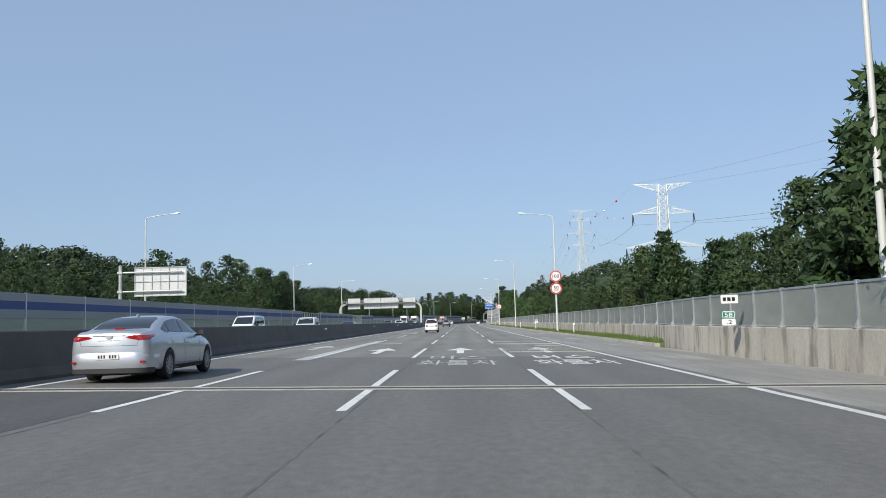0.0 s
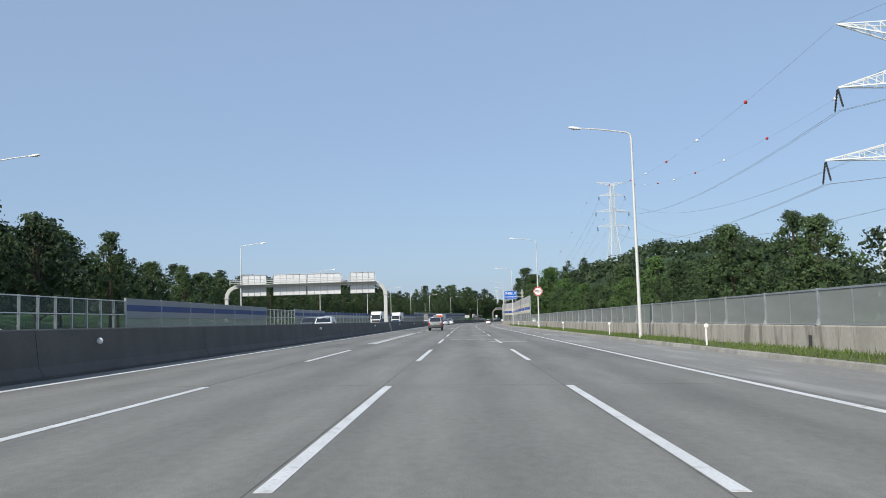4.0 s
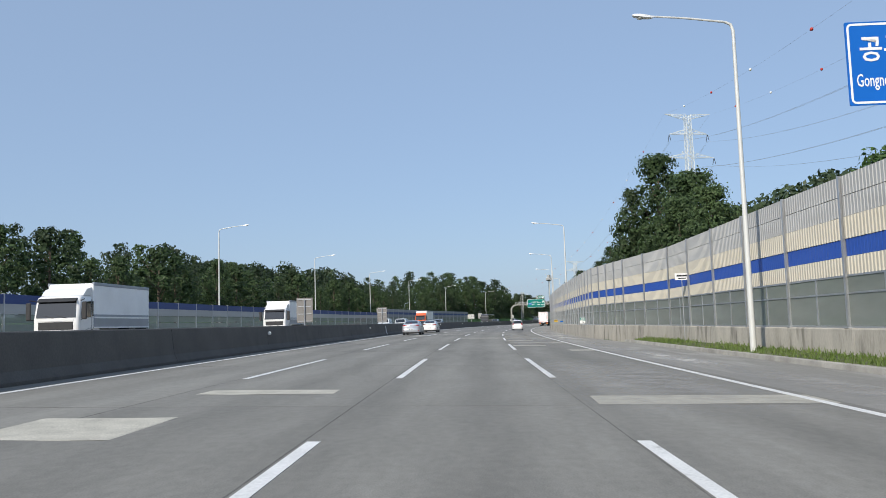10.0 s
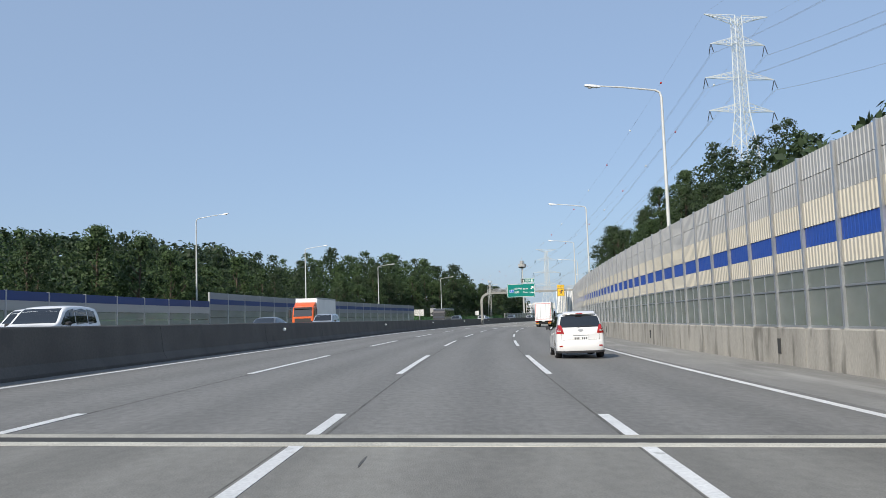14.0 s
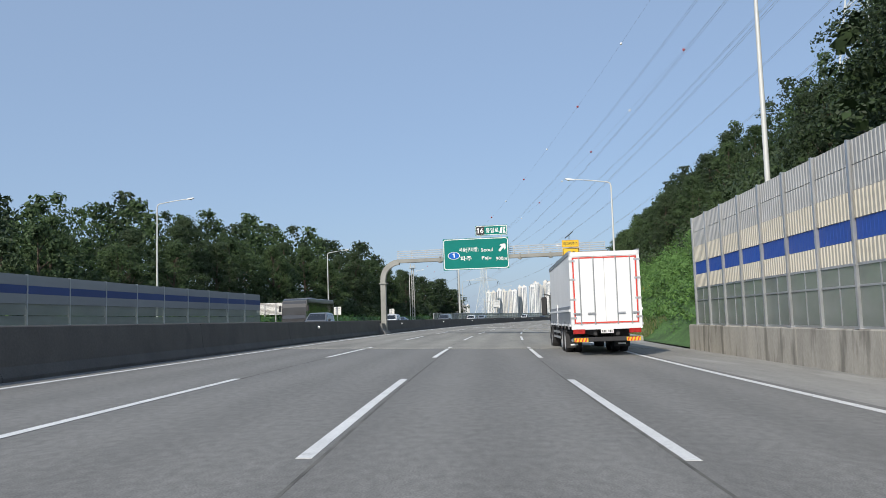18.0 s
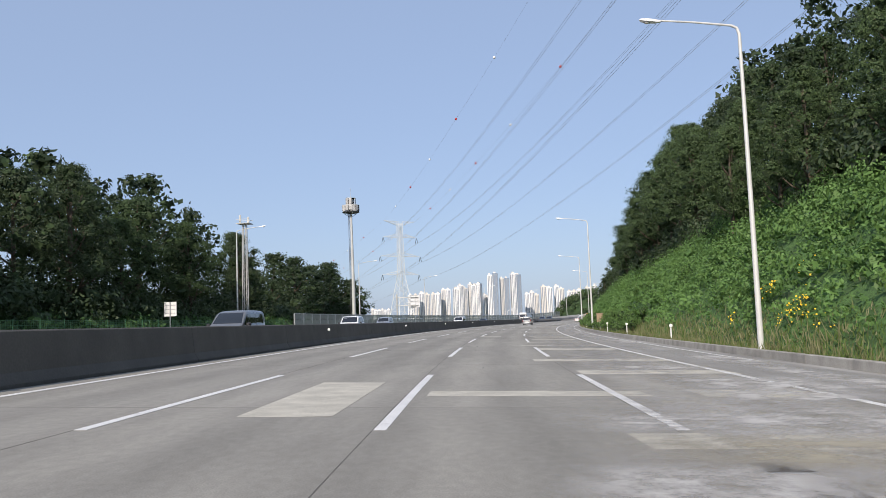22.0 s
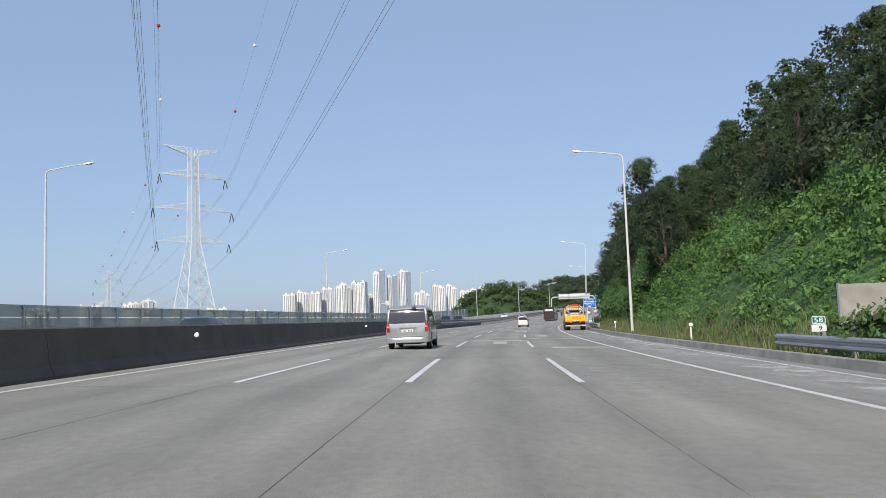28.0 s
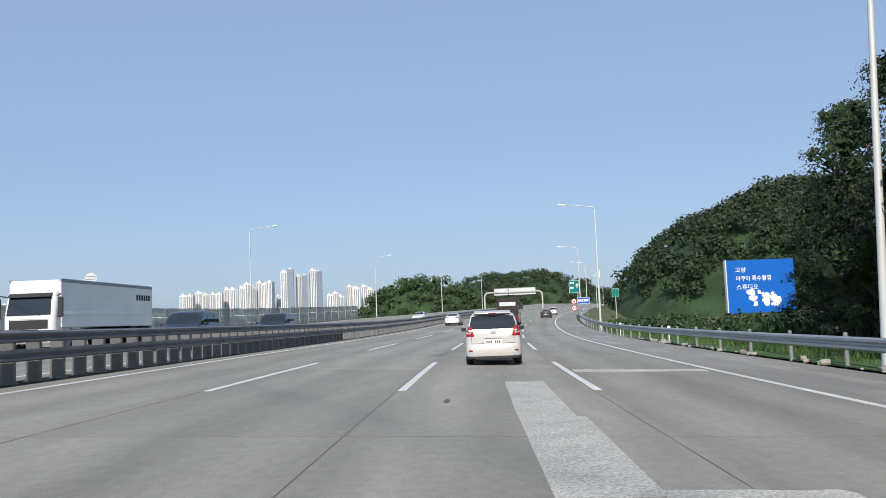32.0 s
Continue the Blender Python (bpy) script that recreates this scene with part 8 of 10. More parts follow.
        yw = sh.tree.ray_cast(Vector((0, y0 - 2, zw + 0.05)), Vector((0, 1, 0)))[0].y
        xw = -0.5 if kind == "van" else 0.0
        part("wiper", Geo().tube([(xw - 0.08, yw - 0.03, zw - 0.01), (xw + 0.06, yw - 0.025, zw + 0.03), (xw + 0.42, yw - 0.01, zw + 0.04)], 0.011, 6), CHASSIS, e)
        zr = max(p[1] for p in S["rear"])
        yr_ = sh.tree.ray_cast(Vector((0, y0 - 2, zr)), Vector((0, 1, 0)))[0].y
        part("spoiler", Geo().loft([[(x, y, z) for y, z in ((yr_ - k, zr + 0.035), (yr_ - k + 0.01, zr + 0.065), (yr_ + 0.25, zr + 0.105 + 0.02), (yr_ + 0.2, zr + 0.05))] for x, k in ((-hw * 0.64, -0.03), (-hw * 0.54, 0.03), (0, 0.05), (hw * 0.54, 0.03), (hw * 0.64, -0.03))]) if kind != "van" else Geo().box(-hw * 0.62, hw * 0.62, yr_ - 0.01, yr_ + 0.1, zr + 0.03, zr + 0.05, 0.008), col, e, smooth=True)
        if kind != "van":
            part("brake_light", Geo().box(-0.11, 0.11, yr_ - (0.09 if kind != "van" else 0.02), yr_ + 0.02, zr + 0.04, zr + 0.06), TAIL, e)
        wl = hw * 0.80
        for sx in (-1, 1):
            x = sx * hw * 0.76
            skin("tailgate_seam", [(x - 0.003, z1 + 0.02), (x + 0.003, z1 + 0.02), (x + 0.003, 1.04), (x - 0.003, 1.04)], "r", CHASSIS, off=0.002, rows=5, cols=1)
        skin("tailgate_seam", [(-hw * 0.76, z1 + 0.012), (hw * 0.76, z1 + 0.012), (hw * 0.76, z1 + 0.022), (-hw * 0.76, z1 + 0.022)], "r", CHASSIS, off=0.002, rows=1, cols=10)
        if kind in ("suv", "van"):
            skin("plate_surround", rounded(-0.42, 0.42, pz - 0.15, pz + 0.16, 0.03), "r", col, off=0.016, rows=4, cols=6)
            skin("plate_recess", rounded(-0.36, 0.36, pz - 0.11, pz + 0.11, 0.02), "r", P_SHADE if kind == "suv" else col, off=0.020, rows=4, cols=6)
        hx = 0.37 if kind == "van" else 0.26
        skin("gate_handle", rounded(-hx, hx, pz + 0.105, pz + 0.15, 0.012), "r", CHROME if kind == "van" else col, off=0.03, rows=2, cols=6)
    if rails:
        for sx in (-1, 1):
            za, zb_ = sh.top(-0.25), sh.top(0.9)
            part("roof_rail", Geo().tube([(sx * hw * 0.70, -0.30, za), (sx * hw * 0.71, -0.15, za + 0.055), (sx * hw * 0.71, 0.95, zb_ + 0.055), (sx * hw * 0.70, 1.1, zb_)], 0.02, 6), CHASSIS, e)
    if extra == "rear_mirror":
        part("rear_view_mirror", Geo().tube([(0.34, -0.72, 1.87), (0.32, -0.95, 1.90), (0.32, -1.05, 1.82)], 0.01, 6).box(0.24, 0.40, -1.08, -1.04, 1.72, 1.83, 0.03), CHASSIS, e)
        part("aerial", Geo().tube([(-0.05, 0.2, 1.93), (-0.08, 0.02, 2.2)], 0.008, 5), CHASSIS, e)
    if kind == "boxcar":
        part("window_sticker", Geo().box(0.40, 0.58, -0.53, -0.515, 1.38, 1.44).box(0.43, 0.55, -0.51, -0.495, 1.45, 1.50), SIGN_WHITE, rw)
    return e


def lorry_cab(e, y0, hw, h, col, r, trim=CHASSIS, fair=0.0):
    """A cab over the front axle from y0 forward; facing +y."""
    rings = []
    for z, f, w in ((0.62, 2.14, 1.0), (0.8, 2.22, 1.0), (1.55, 2.22, 1.0), (h - 0.24, 2.02, 0.975), (h - 0.1, 1.94, 0.95), (h - 0.02, 1.78, 0.9), (h, 1.6, 0.85)):
        q = 0.2
        ring = [(-hw * w, y0, z), (hw * w, y0, z)]
        ring += [(hw * w - q + q * math.cos(radians(a)), y0 + f - q + q * math.sin(radians(a)), z) for a in (0, 22, 45, 68, 90)]
        ring += [(-hw * w + q - q * math.sin(radians(a)), y0 + f - q + q * math.cos(radians(a)), z) for a in (0, 22, 45, 68, 90)]
        rings.append(ring)
    part("cab", Geo().loft(rings), col, e, smooth=True)
    part("sun_visor", Geo().prism([(y0 + 2.0, h - 0.27), (y0 + 2.22, h - 0.34), (y0 + 2.24, h - 0.32), (y0 + 1.98, h - 0.14)], -hw * 0.84, hw * 0.84, "x"), CHASSIS, e)
    part("front_panel", Geo().box(-hw * 0.8, hw * 0.8, y0 + 2.2, y0 + 2.245, 1.42, 1.58, 0.02), col, e)
    for x in (-0.55, 0.1):
        part("wiper", Geo().tube([(x, y0 + 2.27, 1.6), (x + 0.5, y0 + 2.24, 1.74)], 0.012, 5), CHASSIS, e)
    part("windscreen", Geo().loft([[(x, y, z) for x, y, z in ((-hw * 0.85, y0 + 2.215, 1.62), (hw * 0.85, y0 + 2.215, 1.62), (hw * 0.81, y0 + 2.04, h - 0.3), (-hw * 0.81, y0 + 2.04, h - 0.3))], [(x, y, z) for x, y, z in ((-hw * 0.85, y0 + 2.24, 1.62), (hw * 0.85, y0 + 2.24, 1.62), (hw * 0.81, y0 + 2.065, h - 0.3), (-hw * 0.81, y0 + 2.065, h - 0.3))]]), CAR_GLASS, e)
    for sx in (-1, 1):
        X = lambda p, q: (min(sx * p, sx * q), max(sx * p, sx * q))
        part("side_window", Geo().prism([(y0 + 0.95, 1.62), (y0 + 1.98, 1.55), (y0 + 1.82, h - 0.35), (y0 + 0.95, h - 0.3)], *X(hw - 0.01, hw + 0.012), "x"), CAR_GLASS, e)
        part("quarter_window", Geo().prism([(y0 + 0.3, 1.7), (y0 + 0.8, 1.66), (y0 + 0.8, h - 0.3), (y0 + 0.3, h - 0.3)], *X(hw - 0.01, hw + 0.01), "x"), CAR_GLASS, e)
        part("door_gap", Geo().box(*X(hw - 0.01, hw + 0.004), y0 + 0.86, y0 + 0.88, 0.9, h - 0.2), CHASSIS, e)
        part("step", Geo().box(*X(hw - 0.2, hw + 0.02), y0 + 1.5, y0 + 2.15, 0.35, 0.62, 0.03), trim, e)
        mr = part("side_mirror", Geo().box(*X(hw + 0.12, hw + 0.38), y0 + 2.1, y0 + 2.2, 1.5, h - 0.35, 0.04), trim, e)
        part("mirror_arm", Geo().tube([(sx * (hw - 0.02), y0 + 1.95, h - 0.28), (sx * (hw + 0.25), y0 + 2.15, h - 0.22)], 0.03, 6), CHASSIS, mr)
        part("mirror_arm", Geo().tube([(sx * (hw - 0.02), y0 + 1.98, 1.5), (sx * (hw + 0.25), y0 + 2.15, 1.55)], 0.025, 6), CHASSIS, mr)
        part("headlamp", Geo().box(*X(hw * 0.62, hw * 0.95), y0 + 2.2, y0 + 2.26, 0.75, 0.95, 0.02), HEADLAMP, e)
        part("wheel_arch", Geo().at(Matrix.Translation((sx * (hw - 0.18), y0 + 1.1, r))).lathe([(-0.2, r * 1.12), (0.187, r * 1.12), (0.19, r * 1.2), (-0.2, r * 1.2)], 22, "x", False), trim, e)
        wheel(e, sx * (hw - 0.16), y0 + 1.1, r, 0.3, 0)
    part("front_bumper", Geo().box(-hw, hw, y0 + 2.0, y0 + 2.32, 0.35, 0.72, 0.05), col, e)
    part("grille", Geo().box(-hw * 0.75, hw * 0.75, y0 + 2.2, y0 + 2.25, 1.0, 1.4, 0.02), CHASSIS, e)
    if fair:
        part("wind_deflector", Geo().prism([(y0, h), (y0 + 1.6, h), (y0 + 1.2, h + fair * 0.6), (y0 + 0.3, h + fair), (y0, h + fair)], -hw * 0.92, hw * 0.92, "x"), col, e, smooth=True)


def box_lorry(m, label, cabcol, L=8.6, hw=1.22, z0=1.05, z1=3.75, r=0.49, rear_axles=2, detail=False, boxmat=None, fair=0.55, wb=6.2, name="box_truck", rear_over=2.2, lowmat=None):
    """Origin: under the rear axle."""
    e = thing(name, label, "truck", m)
    y0 = -rear_over
    bx = boxmat or CARGO_WHITE
    part("cargo_box", Geo().box(-hw, hw, y0, y0 + L, z0 + 0.02, z1, 0.03), bx, e)
    part("chassis_rail", Geo().box(-0.45, -0.33, y0 + 0.1, y0 + L + 1.6, 0.72, 0.98).box(0.33, 0.45, y0 + 0.1, y0 + L + 1.6, 0.72, 0.98), CHASSIS, e)
    part("corner_rail", Geo().box(-hw - 0.03, -hw + 0.1, y0, y0 + L, z1 - 0.12, z1 + 0.05, 0.02).box(hw - 0.1, hw + 0.03, y0, y0 + L, z1 - 0.12, z1 + 0.05, 0.02), CARGO_GREY, e)
    for sx in (-1, 1):
        X = lambda p, q: (min(sx * p, sx * q), max(sx * p, sx * q))
        part("lower_board", Geo().box(*X(hw - 0.02, hw + 0.035), y0 + 0.05, y0 + L - 0.02, z0, z0 + 0.72, 0.012), lowmat or CARGO_GREY, e)
        part("board_ledge", Geo().box(*X(hw, hw + 0.06), y0 + 0.05, y0 + L - 0.02, z0 + 0.52, z0 + 0.60).box(*X(hw, hw + 0.05), y0 + 0.05, y0 + L - 0.02, z0 + 0.0, z0 + 0.07), CARGO_WHITE, e)
        if detail:
            for k in range(7):
                y = y0 + 0.5 + (L - 1) * k / 6
                part("latch", Geo().box(*X(hw + 0.03, hw + 0.075), y - 0.025, y + 0.025, z0 - 0.1, z0 + 0.16).box(*X(hw + 0.03, hw + 0.09), y - 0.05, y + 0.05, z0 + 0.0, z0 + 0.04), CHROME, e)
            part("post", Geo().box(*X(hw + 0.02, hw + 0.06), y0 + L * 0.55, y0 + L * 0.55 + 0.12, z0 - 0.05, z0 + 0.85), CARGO_WHITE, e)
            for z in (0.5, 0.72):
                part("side_guard", Geo().box(*X(hw - 0.08, hw - 0.03), 1.0, wb - 1.1, z, z + 0.09), STEEL, e)
            part("fuel_tank", Geo().box(*X(hw - 0.6, hw - 0.12), wb - 2.4, wb - 1.4, 0.45, 0.95, 0.06), CHASSIS, e)
            part("battery_box", Geo().box(*X(hw - 0.5, hw - 0.12), 1.3, 2.2, 0.55, 0.95, 0.03), CHASSIS, e)
        for k in range(rear_axles):
            y = -1.32 * k
            wheel(e, sx * (hw - 0.18), y, r, 0.3, 0)
            wheel(e, sx * (hw - 0.50), y, r, 0.28, 8, True)
        part("mudguard", Geo().box(*X(hw - 0.62, hw - 0.02), -1.32 * (rear_axles - 1) - r - 0.16, -1.32 * (rear_axles - 1) - r - 0.12, 0.22, 1.0), CHASSIS, e)
        part("flap_mark", Geo().box(*X(hw - 0.46, hw - 0.18), -1.32 * (rear_axles - 1) - r - 0.166, -1.32 * (rear_axles - 1) - r - 0.16, 0.30, 0.36).at(Matrix.Translation((sx * (hw - 0.32), -1.32 * (rear_axles - 1) - r - 0.163, 0.5)) @ Matrix.Diagonal((1.5, 1, 0.8, 1))).lathe([(-0.004, 0.08), (0.004, 0.08)], 16, "y"), CARGO_WHITE, e)
        part("fender", Geo().prism([(0.75, r * 1.0), (0.72, r * 1.75), (0.5, r * 2.12), (-1.32 * (rear_axles - 1) - 0.5, r * 2.12), (-1.32 * (rear_axles - 1) - 0.72, r * 1.75), (-1.32 * (rear_axles - 1) - 0.72, r * 1.65), (-1.32 * (rear_axles - 1) - 0.48, r * 2.05), (0.48, r * 2.05), (0.70, r * 1.7), (0.72, r * 1.0)], *X(hw - 0.66, hw - 0.02), "x"), CHASSIS, e)
        part("tail_lamp", Geo().box(*X(hw * 0.62, hw * 0.96), y0 - 0.06, y0 + 0.02, 0.78, 0.95, 0.015), TAIL, e)
        dr = part("rear_door", Geo().box(*X(0.012, hw - 0.1), y0 - 0.04, y0, z0 + 0.08, z1 - 0.18, 0.01), CARGO_WHITE, e)
        for q in (0.32, 0.72):
            part("lock_rod", Geo().tube([(sx * hw * q, y0 - 0.07, z0 + 0.05), (sx * hw * q, y0 - 0.07, z1 - 0.2)], 0.022, 8), STEEL, dr)
            part("rod_handle", Geo().box(*X(hw * q - 0.02, hw * q + 0.26), y0 - 0.11, y0 - 0.08, z0 + 0.42, z0 + 0.47), STEEL, dr)
        for z in (0.25, 0.9, 1.6, 2.25):
            part("hinge", Geo().box(*X(hw - 0.2, hw + 0.02), y0 - 0.06, y0 - 0.02, z0 + z, z0 + z + 0.07), STEEL, dr)
        part("reflective_tape", Geo().box(*X(hw - 0.16, hw - 0.11), y0 - 0.046, y0 - 0.04, z0 + 0.1, z1 - 0.2), TAPE_RED, e)
    part("reflective_tape", Geo().box(-hw + 0.11, hw - 0.11, y0 - 0.046, y0 - 0.041, z1 - 0.24, z1 - 0.19), TAPE_RED, e)
    part("reflective_tape", Geo().box(-hw + 0.11, hw - 0.11, y0 - 0.046, y0 - 0.041, z0 + 0.09, z0 + 0.14), TAPE_RED, e)
    part("rear_frame", Geo().box(-hw, hw, y0 - 0.05, y0, z1 - 0.16, z1).box(-hw, hw, y0 - 0.05, y0, z0 - 0.12, z0 + 0.06).box(-hw, -hw + 0.09, y0 - 0.05, y0, z0, z1).box(hw - 0.09, hw, y0 - 0.05, y0, z0, z1), CARGO_WHITE, e)
    part("rear_bumper", Geo().box(-hw * 0.95, hw * 0.95, y0 + 0.02, y0 + 0.12, 0.5, 0.66, 0.02), CHASSIS, e)
    g = Geo()
    for sx in (-1, 1):
        pl = part("marker_plate", Geo().box(sx * hw * 0.74 - 0.24, sx * hw * 0.74 + 0.24, y0 - 0.02, y0 + 0.016, 0.50, 0.64), SIGN_YELLOW, e)
        g = Geo()
        for k in range(4):
            x = sx * hw * 0.74 - 0.23 + 0.115 * k
            g.prism([(x, 0.5), (x + 0.05, 0.5), (x + 0.10, 0.64), (x + 0.05, 0.64)], y0 - 0.026, y0 - 0.021, "y")
        part("plate_stripes", g, TAPE_RED, pl)
    plate_at(e, y0 - 0.06, 0.86, 0.44, 0.14)
    lorry_cab(e, wb - 1.1, hw - 0.02, 2.75, cabcol, r, fair=fair)
    return e


# the cars of our carriageway, from the first to the last
car("sedan", P_BRIGHT, on_road(8.6, -7.62), "silver saloon car with slim red tail lamps beside the median", tail="slim")
car("boxcar", P_WHITE, on_road(89.4, -3.68), "small white boxy hatchback with dark lower cladding", lower=CLAD, tail="round", rails=True)
car("suv", P_SILVER, on_road(199.9, -4.1), "older silver off-road car with grey lower panels and green plate", lower=CLAD, green=True, rails=True)
car("hatch", P_WHITE, on_road(365.9, 3.4), "small white hatchback in the nearside lane", tail="hatch")
box_lorry(on_road(465.4, 4.2), "white box lorry with grey side boards and a black cab", P_BLACK, L=10.3, detail=True, wb=6.1, z1=3.65, rear_over=4.7)
car("van", P_VAN, on_road(718.5, -3.70), "silver passenger van with tall red tail lamps and dark windows", tail="tall", extra="rear_mirror")
car("hatch", P_PEARL, on_road(808.7, 0.0), "small pearl white hatchback with a clean white number plate", tail="hatch")
car("sedan", P_BRIGHT, on_road(324.2, -7.35), "silver saloon car following the median", tail="slim")
car("sedan", P_WHITE, on_road(343, -7.3), "white saloon car in the offside lane", tail="slim")
car("sedan", P_WHITE, on_road(886, -7.2), "white saloon car far ahead in the offside lane", tail="slim")
car("sedan", P_BLACK, on_road(925, 3.6), "black saloon car far ahead in the nearside lane", tail="slim")
car("hatch", P_WHITE, on_road(955, 3.6), "white hatchback far ahead in the nearside lane", tail="hatch")


# the road works lorry on the hard shoulder
def works_lorry(m):
    e = thing("works_truck", "blue and yellow road works truck carrying an arrow board", "truck", m)
    hw, r = 0.98, 0.40
    part("cab", Geo().prism([(1.35, 0.5), (4.3, 0.5), (4.42, 0.9), (4.35, 1.35), (3.95, 2.15), (3.7, 2.22), (1.35, 2.22)], -hw, hw, "x"), P_BLUE, e, smooth=True)
    part("windscreen", Geo().box(-hw * 0.9, hw * 0.9, 4.0, 4.36, 1.4, 2.0), CAR_GLASS, e)
    for sx in (-1, 1):
        X = lambda p, q: (min(sx * p, sx * q), max(sx * p, sx * q))
        part("side_window", Geo().prism([(2.95, 1.4), (4.05, 1.38), (3.8, 2.05), (2.95, 2.08)], *X(hw - 0.01, hw + 0.012), "x"), CAR_GLASS, e)
        part("side_window", Geo().prism([(1.75, 1.42), (2.75, 1.4), (2.75, 2.08), (1.75, 2.08)], *X(hw - 0.01, hw + 0.012), "x"), CAR_GLASS, e)
        for y in (1.65, 2.85):
            part("door_gap", Geo().box(*X(hw - 0.01, hw + 0.004), y - 0.008, y + 0.008, 0.7, 2.1), CHASSIS, e)
        part("door_mark", Geo().box(*X(hw, hw + 0.006), 3.1, 3.55, 1.05, 1.14), SIGN_WHITE, e)
        part("side_mirror", Geo().box(*X(hw + 0.1, hw + 0.28), 4.05, 4.12, 1.45, 1.85, 0.03), CHASSIS, e)
        part("wheel_arch", Geo().at(Matrix.Translation((sx * (hw - 0.13), 3.4, r))).lathe([(-0.2, r * 1.12), (0.137, r * 1.12), (0.14, r * 1.2), (-0.2, r * 1.2)], 22, "x", False), CHASSIS, e)
        wheel(e, sx * (hw - 0.10), 3.4, r, 0.22, 6)
        wheel(e, sx * (hw - 0.12), 0.0, r, 0.22, 6)
        wheel(e, sx * (hw - 0.36), 0.0, r, 0.22, 6, True)
        part("side_board", Geo().box(*X(hw - 0.03, hw + 0.03), -1.35, 1.25, 0.98, 1.40, 0.015), P_YELLOW, e)
        part("board_strap", Geo().box(*X(hw + 0.02, hw + 0.045), -0.1, -0.06, 0.9, 1.42).box(*X(hw + 0.02, hw + 0.045), 0.8, 0.84, 0.9, 1.42), CHASSIS, e)
        part("tail_lamp", Geo().box(*X(hw * 0.6, hw * 0.95), -1.42, -1.36, 0.72, 0.84, 0.01), TAIL, e)
        part("mudflap", Geo().box(*X(hw - 0.5, hw - 0.02), -0.66, -0.63, 0.2, 0.8), CHASSIS, e)
        part("frame_post", Geo().box(*X(hw - 0.1, hw - 0.02), 1.15, 1.25, 0.95, 2.2), P_YELLOW, e)
        stripes = part("stripe_plate", Geo().box(*X(hw * 0.5, hw * 0.98), -1.46, -1.42, 0.40, 0.51, 0.006), SIGN_WHITE, e, "white plate with slanting red stripes")
        for k in range(4):
            x = sx * hw * 0.74 + (k - 1.5) * 0.12
            part("stripe", Geo().prism([(x - 0.05, 0.405), (x, 0.405), (x + 0.05, 0.505), (x, 0.505)], -1.465, -1.46, "y"), TAPE_RED, stripes)
        part("indicator", Geo().box(*X(hw * 0.38, hw * 0.56), -1.42, -1.36, 0.74, 0.86, 0.01), AMBER, e)
    part("bed", Geo().box(-hw, hw, -1.38, 1.3, 0.86, 0.98), P_YELLOW, e)
    part("rear_bar", Geo().box(-hw * 0.5, hw * 0.5, -1.45, -1.41, 0.40, 0.50, 0.008), P_YELLOW, e, "yellow bar between the striped plates")
    tb = part("tailboard", Geo().box(-hw, hw, -1.42, -1.36, 0.98, 1.40, 0.015), P_YELLOW, e)
    words("lettering", "작업중", 0.26, TAPE_RED, tb, 0.12, -1.422, 1.19, 0.85, 0.016)
    words("lettering", "4", 0.14, CHASSIS, tb, 0.78, -1.422, 1.22, 0.09, 0.008)
    part("head_panel", Geo().box(-hw * 0.9, hw * 0.9, 1.28, 1.33, 1.0, 1.62, 0.01), SIGN_WHITE, e, "pale panel behind the cab")
    part("head_frame", Geo().tube([(-hw * 0.95, 1.3, 0.98), (-hw * 0.9, 1.3, 1.7), (-hw * 0.72, 1.3, 2.24), (hw * 0.72, 1.3, 2.24), (hw * 0.9, 1.3, 1.7), (hw * 0.95, 1.3, 0.98)], 0.045, 8), P_YELLOW, e, "yellow steel hoop behind the cab")
    part("rear_window", Geo().box(-hw * 0.7, hw * 0.7, 1.325, 1.345, 1.66, 2.08, 0.008), CAR_GLASS, e)
    part("chassis", Geo().box(-0.4, 0.4, -1.2, 3.2, 0.5, 0.86), CHASSIS, e)
    part("beacon_bar", Geo().box(-0.75, 0.75, 3.1, 3.35, 2.24, 2.38, 0.05), AMBER, e)
    plate_at(e, -1.45, 0.9, 0.4, 0.1)
    # arrow board
    zc, y = 2.05, 0.6
    bd = part("arrow_board", Geo().prism([(-0.98, zc), (-0.60, zc + 0.42), (-0.42, zc + 0.42), (-0.70, zc + 0.09), (0.70, zc + 0.09), (0.42, zc + 0.42), (0.60, zc + 0.42), (0.98, zc), (0.60, zc - 0.42), (0.42, zc - 0.42), (0.70, zc - 0.09), (-0.70, zc - 0.09), (-0.42, zc - 0.42), (-0.60, zc - 0.42)], y - 0.03, y + 0.03, "y"), SIGN_WHITE, e, "white double arrow board with round lamps")
    part("board_top", Geo().box(-0.46, 0.46, y - 0.03, y + 0.03, zc + 0.34, zc + 0.46), TAPE_RED, bd)
    part("board_base", Geo().box(-0.46, 0.46, y - 0.03, y + 0.03, zc - 0.46, zc - 0.36), SIGN_WHITE, bd)
    spots = [(-0.84, 0), (0.84, 0)] + [(sx * q, sz * h) for sx in (-1, 1) for sz in (-1, 1) for q, h in ((0.73, 0.13), (0.62, 0.25), (0.52, 0.36))] + [(-0.5 + 0.2 * k, 0) for k in range(6)]
    for x, dz in spots:
        part("lamp", Geo().at(Matrix.Translation((x, y - 0.03, zc + dz))).lathe([(-0.05, 0.03), (-0.03, 0.06), (0.0, 0.066)], 14, "y"), CHASSIS, bd)
    bd.matrix_basis = Matrix.Translation((0, 0, zc)) @ Matrix.Diagonal((0.86, 1, 0.98, 1)) @ Matrix.Translation((0, 0, -zc))
